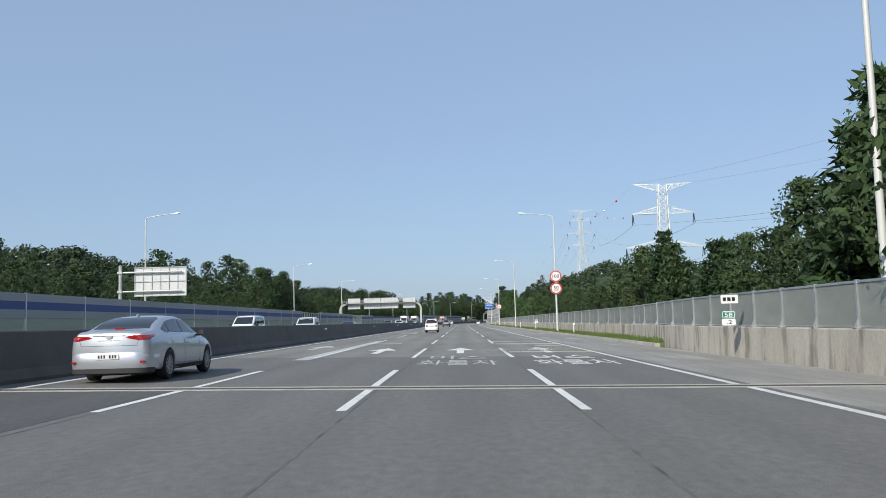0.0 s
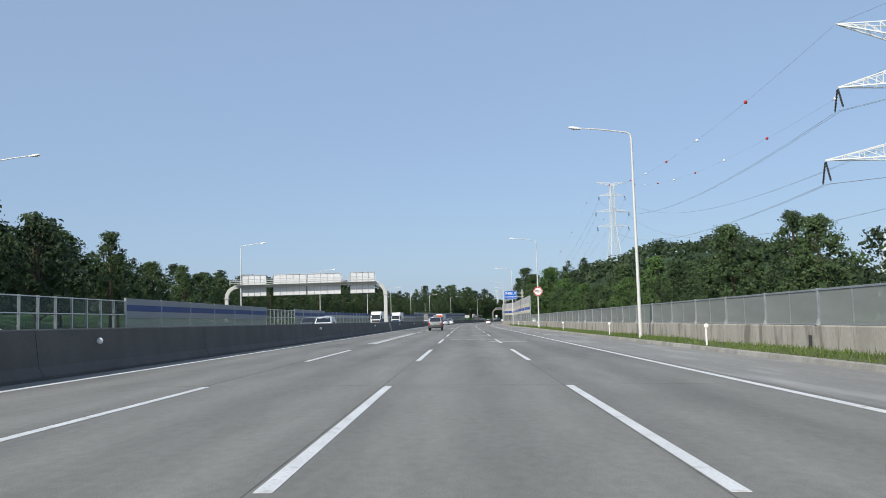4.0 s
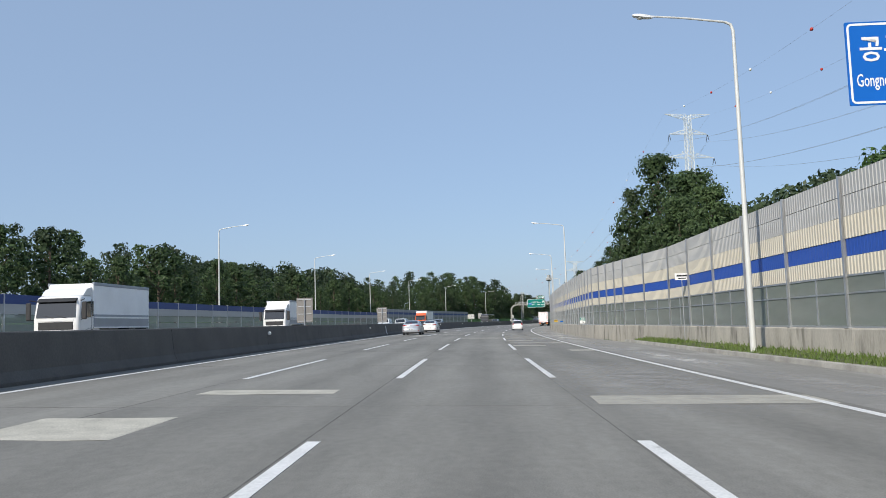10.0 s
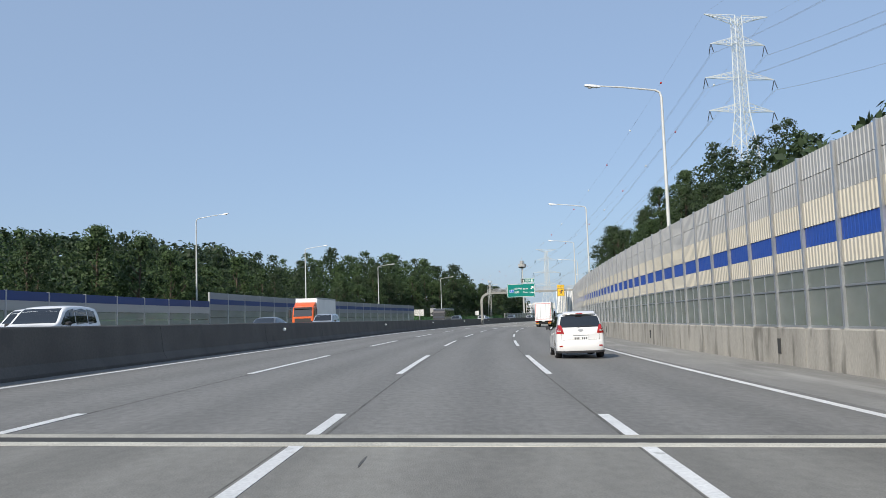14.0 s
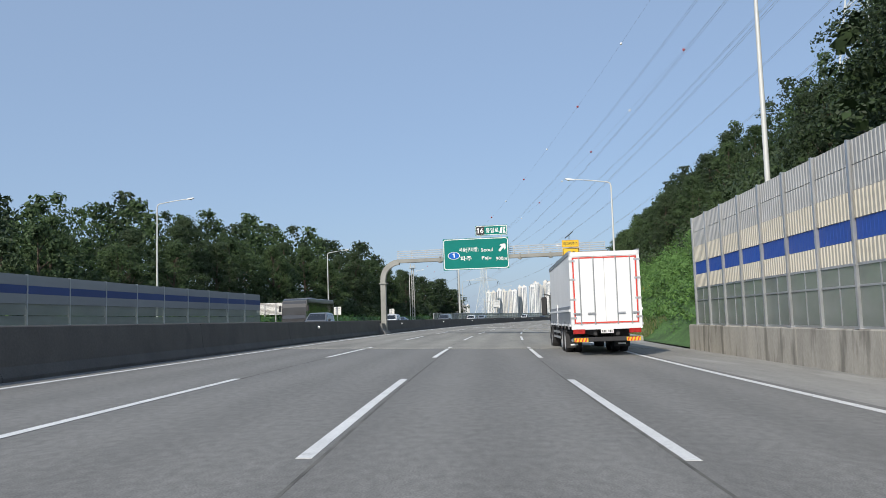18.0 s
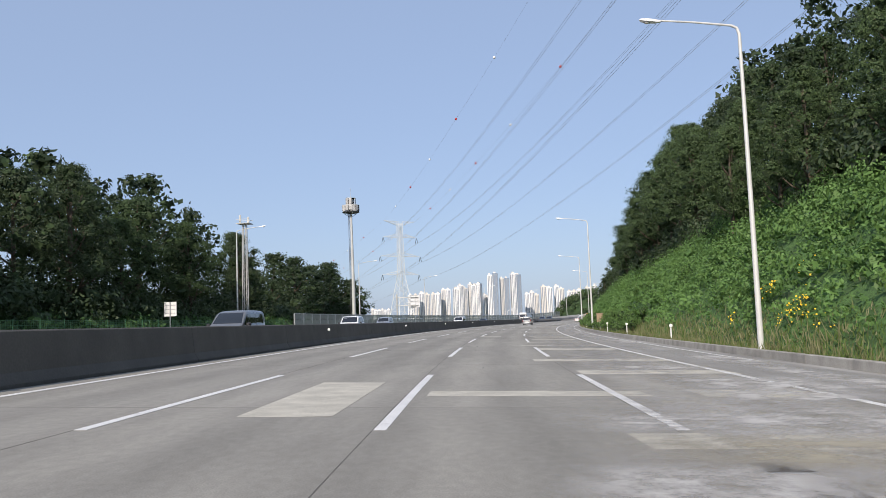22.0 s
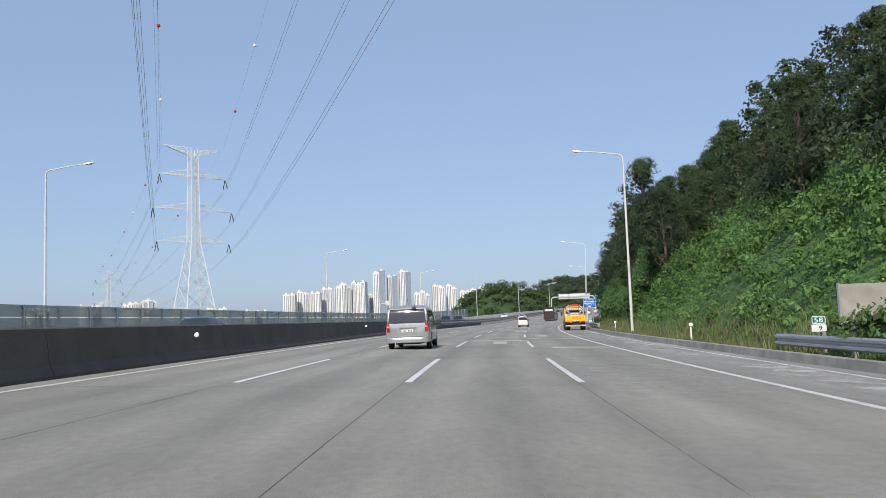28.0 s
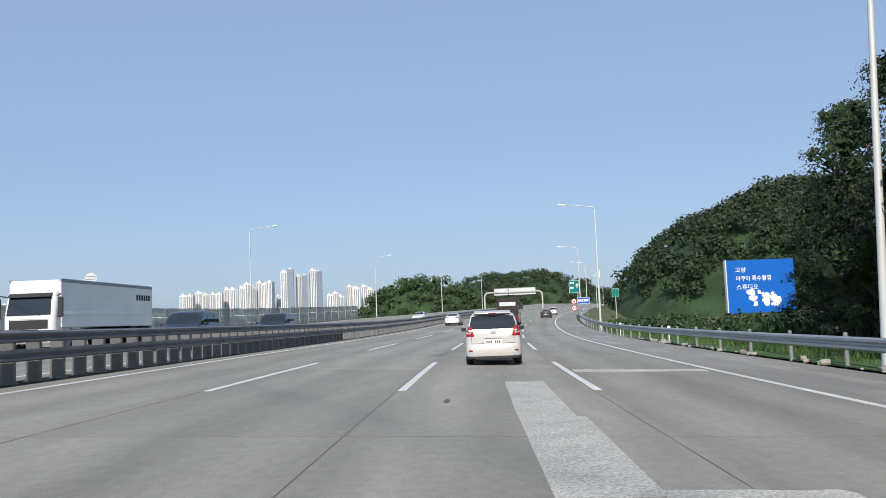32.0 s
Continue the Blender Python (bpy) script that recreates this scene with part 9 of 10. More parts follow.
    for x in (-0.5, 0.5):
        part("board_frame", Geo().tube([(x, y + 0.06, 0.95), (x, y + 0.06, zc + 0.3)], 0.03, 6).tube([(x, y + 0.06, zc), (x, 1.1, 1.3)], 0.025, 6), P_YELLOW, e)


works_lorry(on_road(774.0, 7.08) @ Matrix.Scale(1.13, 4))


# the opposite carriageway
def oncoming(kind, col, s, d, label):
    car(kind, col, on_road(s, d, 0, 180), label, lite=True)


for kind, col, s, d, label in (
    ("suv", P_WHITE, 66, -14.2, "white sport utility car on the opposite carriageway"), ("van", P_WHITE, 60, -18.0, "white van on the opposite carriageway"),
    ("sedan", P_GREY, 92, -14.0, "grey saloon car behind the median barrier"), ("sedan", P_WHITE, 122, -17.8, "white saloon car on the opposite carriageway"),
    ("suv", P_WHITE, 176, -14.2, "white car seen over the median barrier"), ("suv", P_GREY, 186, -17.6, "grey car seen over the median barrier"),
    ("suv", P_NAVY, 268, -17.6, "dark blue sport utility car on the opposite lanes"), ("sedan", P_NAVY, 258, -14.2, "dark blue saloon car behind the barrier"),
    ("suv", P_WHITE, 366, -14.2, "white car close behind the median barrier"), ("suv", P_WHITE, 371, -17.6, "white sport utility car beside another car"),
    ("sedan", P_GREY, 392, -14.2, "grey saloon car behind the median barrier"), ("suv", P_BRIGHT, 408, -14.2, "silver sport utility car on the opposite lanes"),
    ("suv", P_GREY, 497, -14.2, "grey estate car behind the median barrier"), ("suv", P_WHITE, 530, -14.2, "white sport utility car on the opposite lanes"),
    ("sedan", P_NAVY, 554, -17.6, "dark saloon car on the opposite lanes"), ("van", P_GREY, 575, -14.2, "grey van behind the median barrier"),
    ("suv", P_WHITE, 606, -14.2, "white sport utility car behind the barrier"), ("suv", P_BRIGHT, 640, -17.6, "silver car on the opposite lanes"),
    ("van", P_WHITE, 690, -14.2, "white van behind the median barrier"), ("sedan", P_NAVY, 722, -14.2, "dark saloon car behind the median barrier"),
    ("suv", P_NAVY, 823, -14.0, "dark blue sport utility car beyond the guard rail"), ("suv", P_BLACK, 838, -14.2, "black car beyond the guard rail"), ("sedan", P_WHITE, 905, -14.2, "white saloon car far off on the opposite lanes"),
):
    oncoming(kind, col, s, d, label)
lorry_far = box_lorry(on_road(828, -20.6, 0, 180), "white box lorry with a high roof on the opposite lanes", P_WHITE, L=9.6, z1=3.2, wb=6.8, fair=0.4, lowmat=CARGO_WHITE)
for k in range(6):
    part("letter_bar", Geo().box(-1.232, -1.224, -1.95 + 0.3 * k, -1.75 + 0.3 * k, 2.42, 2.72), CHASSIS, lorry_far)
box_lorry(on_road(288, -21.2, 0, 180), "white lorry with a high roof on the opposite lanes", P_WHITE, L=7, z1=3.4, wb=5.2)
box_lorry(on_road(330, -21.4, 0, 180), "white box lorry seen over the median barrier", P_WHITE, L=7, z1=3.5, wb=5.2)
box_lorry(on_road(432, -21.2, 0, 180), "orange-cabbed box lorry on the opposite lanes", P_ORANGE, L=8, z1=3.6, wb=6.2)


def coach(m, label, low, high):
    e = thing("coach", label, "bus", m)
    prof = [(-2.6, 0.35), (8.2, 0.35), (8.45, 0.9), (8.35, 2.4), (8.0, 3.1), (7.6, 3.25), (-2.4, 3.25), (-2.6, 3.0)]
    part("body", Geo().prism(prof, -1.24, 1.24, "x"), low, e)
    part("roof_band", Geo().box(-1.26, 1.26, -2.5, 7.6, 2.95, 3.3, 0.05), high, e)
    part("windscreen", Geo().prism([(8.41, 1.3), (8.47, 1.3), (8.12, 3.0), (8.06, 3.0)], -1.15, 1.15, "x"), CAR_GLASS, e)
    for sx in (-1, 1):
        for k in range(6):
            part("window", Geo().box(min(sx * 1.235, sx * 1.255), max(sx * 1.235, sx * 1.255), -2.2 + 1.65 * k, -0.62 + 1.65 * k, 1.55, 2.85), CAR_GLASS, e)
        part("side_mirror", Geo().box(sx * 1.4 - 0.12, sx * 1.4 + 0.12, 8.3, 8.5, 2.0, 2.6, 0.03), CHASSIS, e)
        for y in (0.0, 6.0):
            wheel(e, sx * 1.1, y, 0.5, 0.3, 8)
        part("headlamp", Geo().box(sx * 0.9 - 0.2, sx * 0.9 + 0.2, 8.38, 8.46, 0.75, 0.95, 0.02), HEADLAMP, e)
        part("tail_lamp", Geo().box(sx * 1.05 - 0.13, sx * 1.05 + 0.13, -2.63, -2.55, 0.75, 1.1, 0.02), TAIL, e)
    part("rear_window", Geo().box(-0.95, 0.95, -2.63, -2.55, 2.3, 2.75, 0.02), SIGN_BACK, e)
    part("engine_grille", Geo().box(-0.8, 0.8, -2.63, -2.55, 1.1, 1.5, 0.02), CHASSIS, e)


coach(on_road(519, -20.5, 0, 180), "black and grey coach with a pale roof band", P_BLACK, P_SILVER)
coach(on_road(884, -0.2), "dark brown coach far ahead with a pale rear window", P_BROWN, P_BROWN)

# ---- far hills ----
HILL_GREEN = mat("hill_leaves", (0.030, 0.060, 0.020), 0.9, vary=0.45, scale=0.12, fine=0.5, bump=1.0, bump_scale=0.6)
def far_hill(cx, cy, rx, ry, h, turn, seed, n, label, tone=LEAF_DARK):
    """A rounded wooded hill: a solid dome under a coat of crowns."""
    rs = np.random.RandomState(seed)
    c, s_ = math.cos(turn), math.sin(turn)

    def top(u, v):
        q = max(0.0, 1 - u * u - v * v)
        return h * q ** 0.62 * (1 + 0.16 * noise.noise((u * 2.2, v * 2.2, seed)))

    g = Geo()
    m = 22
    for i in range(m + 1):
        for j in range(m + 1):
            u, v = -1 + 2 * i / m, -1 + 2 * j / m
            g.v.append((cx + rx * u * c - ry * v * s_, cy + rx * u * s_ + ry * v * c, top(u, v) - 1.0))
    g.f = [(i * (m + 1) + j, (i + 1) * (m + 1) + j, (i + 1) * (m + 1) + j + 1, i * (m + 1) + j + 1) for i in range(m) for j in range(m)]
    thing("hill", "rounded green hill in the distance", "hill", kind="structure", geo=g, material=HILL_GREEN, smooth="all")
    balls = []
    while len(balls) < n:
        u, v = rs.uniform(-1, 1, 2)
        if u * u + v * v < 0.98:
            r = rs.uniform(2.0, 4.2)
            balls.append((cx + rx * u * c - ry * v * s_, cy + rx * u * s_ + ry * v * c, top(u, v) + r * rs.uniform(0.1, 0.8), r))
    P, O = on_balls(rs, balls, 0.75, -0.1)
    L = leaves(rs, P, O, 1.3)
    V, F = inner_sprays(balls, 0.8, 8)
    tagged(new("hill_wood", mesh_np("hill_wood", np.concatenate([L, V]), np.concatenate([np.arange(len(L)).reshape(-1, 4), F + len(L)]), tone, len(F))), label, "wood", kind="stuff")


def bearing(t_s, ang, dist):
    """A place seen from t_s metres along the road at a compass angle."""
    p = road(t_s, -0.4)
    return p.x + dist * math.sin(radians(ang)), p.y + dist * math.cos(radians(ang))


x, y = bearing(785, 53.6, 330)
far_hill(x, y, 90, 84, 45, radians(-20), 3, 1500, "dense dark wood covering the hill by the road")
x, y = bearing(785, 31.5, 640)
far_hill(x, y, 85, 60, 33, radians(-30), 5, 520, "dark wood on the distant hill")
x, y = bearing(785, 25.0, 430)
far_hill(x, y, 34, 22, 20, radians(-25), 6, 160, "wooded knoll beside the motorway", LEAF_MID)
x, y = bearing(785, 40.5, 900)
far_hill(x, y, 120, 60, 30, radians(-40), 7, 300, "pale distant wooded ridge")
# the wooded ridge behind the trees on the left, and behind the right-hand trees
x, y = bearing(100, -40, 205)
far_hill(x, y, 66, 150, 23, radians(0), 8, 460, "wooded ridge behind the far noise wall")
x, y = bearing(330, -19, 260)
far_hill(x, y, 60, 115, 23, radians(-12), 9, 460, "wooded ridge behind the far noise wall")
x, y = bearing(240, 28, 210)
far_hill(x, y, 60, 115, 25.5, radians(-10), 10, 420, "wooded hill behind the noise wall")

# ---- apartment towers ----
TOWER = mat("tower_render", (0.66, 0.63, 0.58), 0.8, vary=0.06, scale=0.05, rand=0.08)
TOWER_W = mat("tower_white", (0.80, 0.795, 0.78), 0.8, vary=0.05, scale=0.05, rand=0.05)
TOWER_B = mat("tower_blue_grey", (0.20, 0.26, 0.34), 0.6, vary=0.06, scale=0.05)
PANE = mat("tower_panes", (0.27, 0.30, 0.34), 0.25, vary=0.2, scale=0.3)


def apartment(x, y, w, dp, h, turn, blue, label):
    """Slabs set forward and back, with upright strips of windows and stepped heads."""
    e = thing("apartment_tower", label, "apartment building", Matrix.Translation((x, y, -0.4)) @ Matrix.Rotation(turn, 4, "Z"), "apartment towers")
    n = max(2, int(round(w / 9.0)))
    for k in range(n):
        a, b = -w / 2 + w * k / n, -w / 2 + w * (k + 1) / n
        fwd = 2.6 * (k % 2) + rt2.uniform(0, 1.2)
        hh = h - rt2.choice([0.0, 2.9, 5.8])
        sl_ = part("slab", Geo().box(a, b, -dp / 2 - fwd, dp / 2, 0, hh), TOWER_B if blue and k == n - 1 else TOWER_W if (k + int(w)) % 3 else TOWER, e)
        ww = b - a
        for q, fw in ((0.22, 0.17), (0.52, 0.13), (0.80, 0.2)):
            c = a + ww * q
            part("window_strip", Geo().box(c - ww * fw * 0.5, c + ww * fw * 0.5, -dp / 2 - fwd - 0.06, -dp / 2 - fwd + 0.3, 3, hh - 2.2), PANE, sl_)
        part("roof_house", Geo().box(a + ww * 0.2, a + ww * 0.65, -dp * 0.3, dp * 0.2, hh, hh + 2.0).box(a + ww * 0.25, a + ww * 0.55, -dp * 0.2, dp * 0.1, hh + 2.0, hh + 3.2), TOWER, sl_)
    part("side_window", Geo().box(-w / 2 - 0.06, -w / 2 + 0.1, -dp * 0.2, dp * 0.1, 4, h - 6), PANE, e)
    return e


AP = "tall pale apartment tower with rows of windows in the distance"
AB = "tallest apartment tower with blue-grey fins in the distance"
rt2 = random.Random(3)


def at_px(px, dist):
    """Compass angle of a column of the last view."""
    return 26.9 + math.degrees(math.atan((px - 784) / 1450))


GROUPS = [(308, 360, 66, 1330), (362, 408, 72, 1350), (410, 443, 80, 1320), (445, 476, 86, 1330), (478, 488, 64, 1380), (486, 512, 102, 1310), (513, 536, 98, 1325), (537, 560, 104, 1315), (566, 600, 64, 1420), (601, 627, 78, 1400), (628, 652, 76, 1430), (655, 690, 66, 1440), (692, 720, 74, 1450), (725, 760, 66, 1480)]
FAR_L = [(-20, 12, 60, 1500), (20, 48, 66, 1500), (-110, -60, 62, 1550), (-230, -175, 60, 1600), (-350, -300, 64, 1620), (-470, -420, 58, 1650), (90, 120, 50, 1700), (160, 200, 52, 1720), (-620, -560, 60, 1650), (240, 285, 46, 1800)]
for a, b, h, dist in GROUPS + FAR_L:
    n = 2 if b - a > 40 else 1
    for k in range(n):
        c = a + (b - a) * (k + 0.5) / n
        x, y = bearing(785, at_px(c, dist), dist + 30 * k)
        blue = h > 95
        apartment(x, y, (b - a) / n * dist / 1450 * 0.86, 14, h * 0.9 * (1 + 0.04 * k), -radians(at_px(c, dist)) + rt2.uniform(-0.35, 0.35), blue, AB if blue else AP)

# ---- boards, plates and boxes along the way ----
LOUVRE_GREY = mat("louvre_grey", (0.20, 0.19, 0.18), 0.6, vary=0.1, scale=2)


def median_board(s, label):
    """The grey back of a board standing on the median barrier."""
    t = thing("warning_board", label, "road sign", on_road(s, -10.17, 1.22), "boards on the median")
    part("sheet", Geo().box(-0.48, 0.48, 0.0, 0.02, 0.1, 1.55), LOUVRE_GREY, t)
    part("post", Geo().tube([(0, -0.05, -0.12), (0, -0.05, 1.45)], 0.045, 8), STEEL, t)
    for z in (0.18, 0.6, 1.05, 1.45):
        part("cross_rail", Geo().box(-0.4, 0.4, -0.03, 0.0, z - 0.02, z + 0.02), STEEL, t)


median_board(289.2, "dark grey back of a tall board on the median barrier")
median_board(322.8, "dark grey back of a tall board on the median barrier")

lv = thing("louvre_board", "white slatted back of a wide sign on two grey posts", "road sign", on_road(535.8, -31.6, 0.92))
for k in range(10):
    part("slat", Geo().box(-1.85, 1.85, -0.03, 0.02, 0.88 + 0.155 * k, 0.98 + 0.155 * k, 0.008), WHITE, lv)
part("backing", Geo().box(-1.85, 1.85, 0.02, 0.05, 0.86, 2.42), LOUVRE_GREY, lv)
for x in (-0.75, 0.75):
    part("post", Geo().box(x - 0.07, x + 0.07, -0.12, -0.03, -1.2, 2.4), STEEL, lv)
sl = thing("solar_sign", "grey sign back with a tilted solar panel on a thin post", "road sign", on_road(551.8, -31.5, 0.92))
part("post", Geo().tube([(0, 0, -1.2), (0, 0, 3.3)], 0.05, 8), STEEL, sl)
for z0, z1 in ((1.55, 2.9), (0.85, 1.45)):
    part("sheet", Geo().box(-0.7, 0.7, 0.05, 0.08, z0, z1), GREY_PANEL, sl)
    for z in (z0 + 0.03, (z0 + z1) / 2, z1 - 0.08):
        part("cross_rail", Geo().box(-0.7, 0.7, 0.0, 0.05, z, z + 0.05), STEEL, sl)
part("solar_panel", Geo().at(Matrix.Translation((0, 0, 3.4)) @ Matrix.Rotation(radians(35), 4, "X")).box(-0.5, 0.5, -0.35, 0.35, -0.02, 0.02), SIGN_BLACK, sl)
for s, w in ((566.9, 0.62), (604.5, 0.6)):
    sq = thing("square_sign", "small white square sign back on a single post", "road sign", on_road(s, -31.5, 0.92), "small white signs")
    part("sheet", Geo().box(-w, w, 0.04, 0.07, 0.95, 2.3), WHITE, sq)
    part("post", Geo().tube([(0, 0, -1.2), (0, 0, 2.3)], 0.05, 8), STEEL, sq)
    for z in (1.25, 1.62, 2.0):
        part("cross_rail", Geo().box(-w * 0.85, w * 0.85, 0.0, 0.04, z - 0.02, z + 0.02), STEEL, sq)

ub = thing("utility_box", "weathered tan utility cabinet on a post among the bushes", "utility box", on_road(620.4, 9.85, -0.2))
TAN = mat("tan_metal", (0.30, 0.22, 0.14), 0.7, vary=0.2, scale=3, fine=0.15)
part("cabinet", Geo().box(-0.34, 0.34, -0.18, 0.18, 1.25, 2.15, 0.02), TAN, ub)
part("lid", Geo().box(-0.38, 0.38, -0.23, 0.23, 2.15, 2.22, 0.01), TAN, ub)
part("door_seam", Geo().box(-0.004, 0.004, -0.186, -0.18, 1.3, 2.1), CHASSIS, ub)
part("post", Geo().box(-0.06, 0.06, -0.06, 0.06, 0.0, 1.25), STEEL, ub)

pl = thing("wall_plate", "small yellow plate at the foot of the noise wall", "plate", on_road(347.9, 8.47, -0.25))
part("sheet", Geo().box(-0.24, 0.24, -0.01, 0.01, 1.56, 1.82), SIGN_YELLOW, pl)
part("line_bars", Geo().box(-0.18, 0.18, -0.014, -0.01, 1.70, 1.75).box(-0.18, 0.12, -0.014, -0.01, 1.62, 1.66), SIGN_BLACK, pl)
part("stem", Geo().tube([(0, 0.02, 0.0), (0, 0.02, 1.6)], 0.015, 6), STEEL, pl)
pl = thing("wall_plate", "small blue plate at the foot of the noise wall", "plate", on_road(335.7, 8.47, -0.24))
part("sheet", Geo().box(-0.17, 0.17, -0.01, 0.01, 1.5, 1.66), SIGN_BLUE, pl)
part("stem", Geo().tube([(0, 0.02, 0.0), (0, 0.02, 1.55)], 0.015, 6), STEEL, pl)
pl = thing("wall_plate", "small white plate on a thin post before the noise wall", "plate", on_road(283.7, 10.55, -0.22))
part("sheet", Geo().box(-0.35, 0.35, -0.01, 0.01, 3.6, 3.95), SIGN_WHITE, pl)
part("line_bars", Geo().box(-0.26, 0.26, -0.014, -0.01, 3.78, 3.86).box(-0.2, 0.2, -0.014, -0.01, 3.66, 3.71), SIGN_BLACK, pl)
part("stem", Geo().tube([(0, 0.02, 0.1), (0, 0.02, 3.8)], 0.02, 6), STEEL, pl)

# rain outlets in the parapet
k = 0
for s in (361.9, 380.8, 399.5, 418.5, 437.4, 120.0, 165.0, 205.0):
    part("scupper", Geo().sweep([(wall_at(s) - 0.012, 0.30), (wall_at(s) - 0.012, 0.72), (wall_at(s) + 0.02, 0.72), (wall_at(s) + 0.02, 0.30)], s - 0.11, s + 0.11, 0.2), JOINT, par, "dark rain outlet in the wall")

# pale panel on two posts behind the guard rail
cf = thing("panel_board", "pale grey weathered panel on two posts behind the guard rail", "road sign", on_road(704.6, 0.4, -0.45))
part("sheet", Geo().box(8.95, 10.65, 0.0, 0.05, 1.3, 2.35, 0.01), KERB, cf)
part("frame_edge", Geo().box(8.92, 8.97, -0.02, 0.07, 1.27, 2.38).box(10.63, 10.68, -0.02, 0.07, 1.27, 2.38), STEEL, cf)
for q in (9.3, 10.3):
    part("post", Geo().box(q - 0.05, q + 0.05, 0.05, 0.13, 0.0, 2.3), STEEL, cf)

# broken concrete under the guard rail
rb = thing("rubble", "broken concrete rubble under the guard rail", "rubble", kind="stuff")
rr = random.Random(21)
g = Geo()
for k in range(55):
    s, d = rr.uniform(790, 840), 8.75 + rr.random() * 0.5
    q = 0.04 + 0.12 * rr.random() ** 2
    m = on_road(s, d, q * 0.3) @ Matrix.Rotation(rr.uniform(0, 3), 4, "Z") @ Matrix.Rotation(rr.uniform(-0.4, 0.4), 4, "X")
    g.at(m).box(-q, q, -q * 0.8, q * 0.8, -q * 0.5, q * 0.5, q * 0.25)
part("rubble_stones", g, PARAPET, rb)

# mesh fence behind the guard rail
mf = thing("wire_fence", "green wire mesh fence on steel posts behind the guard rail", "fence")
FGREEN = mat("fence_green", (0.05, 0.12, 0.07), 0.5)
for k in range(7):
    s = 790 + 3.0 * k
    part("post", Geo().at(on_road(s, 11.4, 0.0)).box(-0.04, 0.04, -0.04, 0.04, -0.4, 1.75), SIGN_YELLOW if k in (0, 2) else STEEL, mf)
    if k < 6:
        g = Geo()
        for j in range(13):
            g.tube([road(s, 11.4, 0.1 + 0.12 * j), road(s + 3, 11.4, 0.1 + 0.12 * j)], 0.006, 4, False)
        for j in range(20):
            g.tube([road(s + 0.15 * j, 11.4, 0.05), road(s + 0.15 * j, 11.4, 1.6)], 0.005, 4, False)
        part("wire_panel", g, FGREEN, mf)

# ---- where the road climbs away ----
fg = thing("sign_gantry", "distant grey gantry over the opposite lanes with white sign backs", "sign gantry", on_road(1078, 0, 0))
part("leg", gantry_leg(-31.0, 1, 6.6), GANTRY, fg)
part("leg", gantry_leg(-10.2, -1, 6.6), GANTRY, fg)
part("beam", Geo().box(-29.6, -11.6, -0.25, 0.25, 6.3, 6.75), GANTRY, fg)
for x0, x1 in ((-27.5, -22.6), (-22.3, -12.6)):
    sign_back(x0, x1, 5.4, 7.9, on_road(1078.4, 0, 0), "white back of a distant overhead sign board")
ds = thing("direction_sign", "green direction sign on a roadside post in the distance", "road sign", on_road(940, 0, 0))
board(ds, 7.45, 9.4, 4.0, 6.4, SIGN_GREEN, rim=0.06, corner=0.1)
bars("line_bars", ds, 7.7, 8.5, 5.9, 0.3, 3, SIGN_WHITE)
bars("line_bars", ds, 7.7, 8.4, 5.0, 0.3, 2, SIGN_WHITE)
arrow_sheet(ds, 8.95, 5.4, 0.8, 0, SIGN_WHITE)
part("post", Geo().tube([(9.0, 0.1, -0.3), (9.0, 0.1, 6.4)], 0.12, 8), GANTRY, ds)
ns = thing("notice_sign", "blue roadside notice with a row of white bars", "road sign", on_road(930, 0, 0))
board(ns, 8.9, 11.1, 2.0, 3.15, SIGN_BLUE, rim=0.05, corner=0.06)
bars("line_bars", ns, 9.1, 10.9, 2.6, 0.4, 6, SIGN_WHITE)
for x in (9.4, 10.6):
    part("post", Geo().tube([(x, 0.06, -0.4), (x, 0.06, 3.1)], 0.06, 8), STEEL, ns)
for z in (1.6, 2.75):
    rsn = thing("speed_sign", "small round red-rimmed limit sign on a roadside post", "road sign", on_road(928, 8.35, z))
    part("disc", Geo().lathe([(-0.02, 0.48), (0.02, 0.48)], 20, "y"), SIGN_RED, rsn)
    part("face", Geo().lathe([(-0.03, 0.37), (-0.021, 0.37)], 20, "y"), SIGN_WHITE, rsn)
    part("text_bars", Geo().box(-0.2, -0.04, -0.036, -0.03, -0.14, 0.14).box(0.04, 0.2, -0.036, -0.03, -0.14, 0.14), SIGN_BLACK, rsn)
    part("clip", Geo().tube([(0, 0.05, -1.9), (0, 0.05, 0.4)], 0.04, 6), STEEL, rsn)
tw = thing("camera_mast", "tall white camera mast beside the climbing road", "mast", on_road(1010, 12.2, 0))
part("mast", Geo().tube([(0, 0, -3), (0, 0, 9.5)], [0.22, 0.14], 8), POLE, tw)
part("housing", Geo().box(-0.4, 0.4, -0.3, 0.3, 8.6, 10.6, 0.1), WHITE, tw)
gx = thing("direction_sign", "small green sign at the edge of the distant wood", "road sign", on_road(1000, 0, 0))
board(gx, 15.6, 17.4, 3.0, 5.2, SIGN_GREEN, rim=0.05, corner=0.1)
part("post", Geo().tube([(16.5, 0.1, -3), (16.5, 0.1, 5)], 0.12, 8), GANTRY, gx)

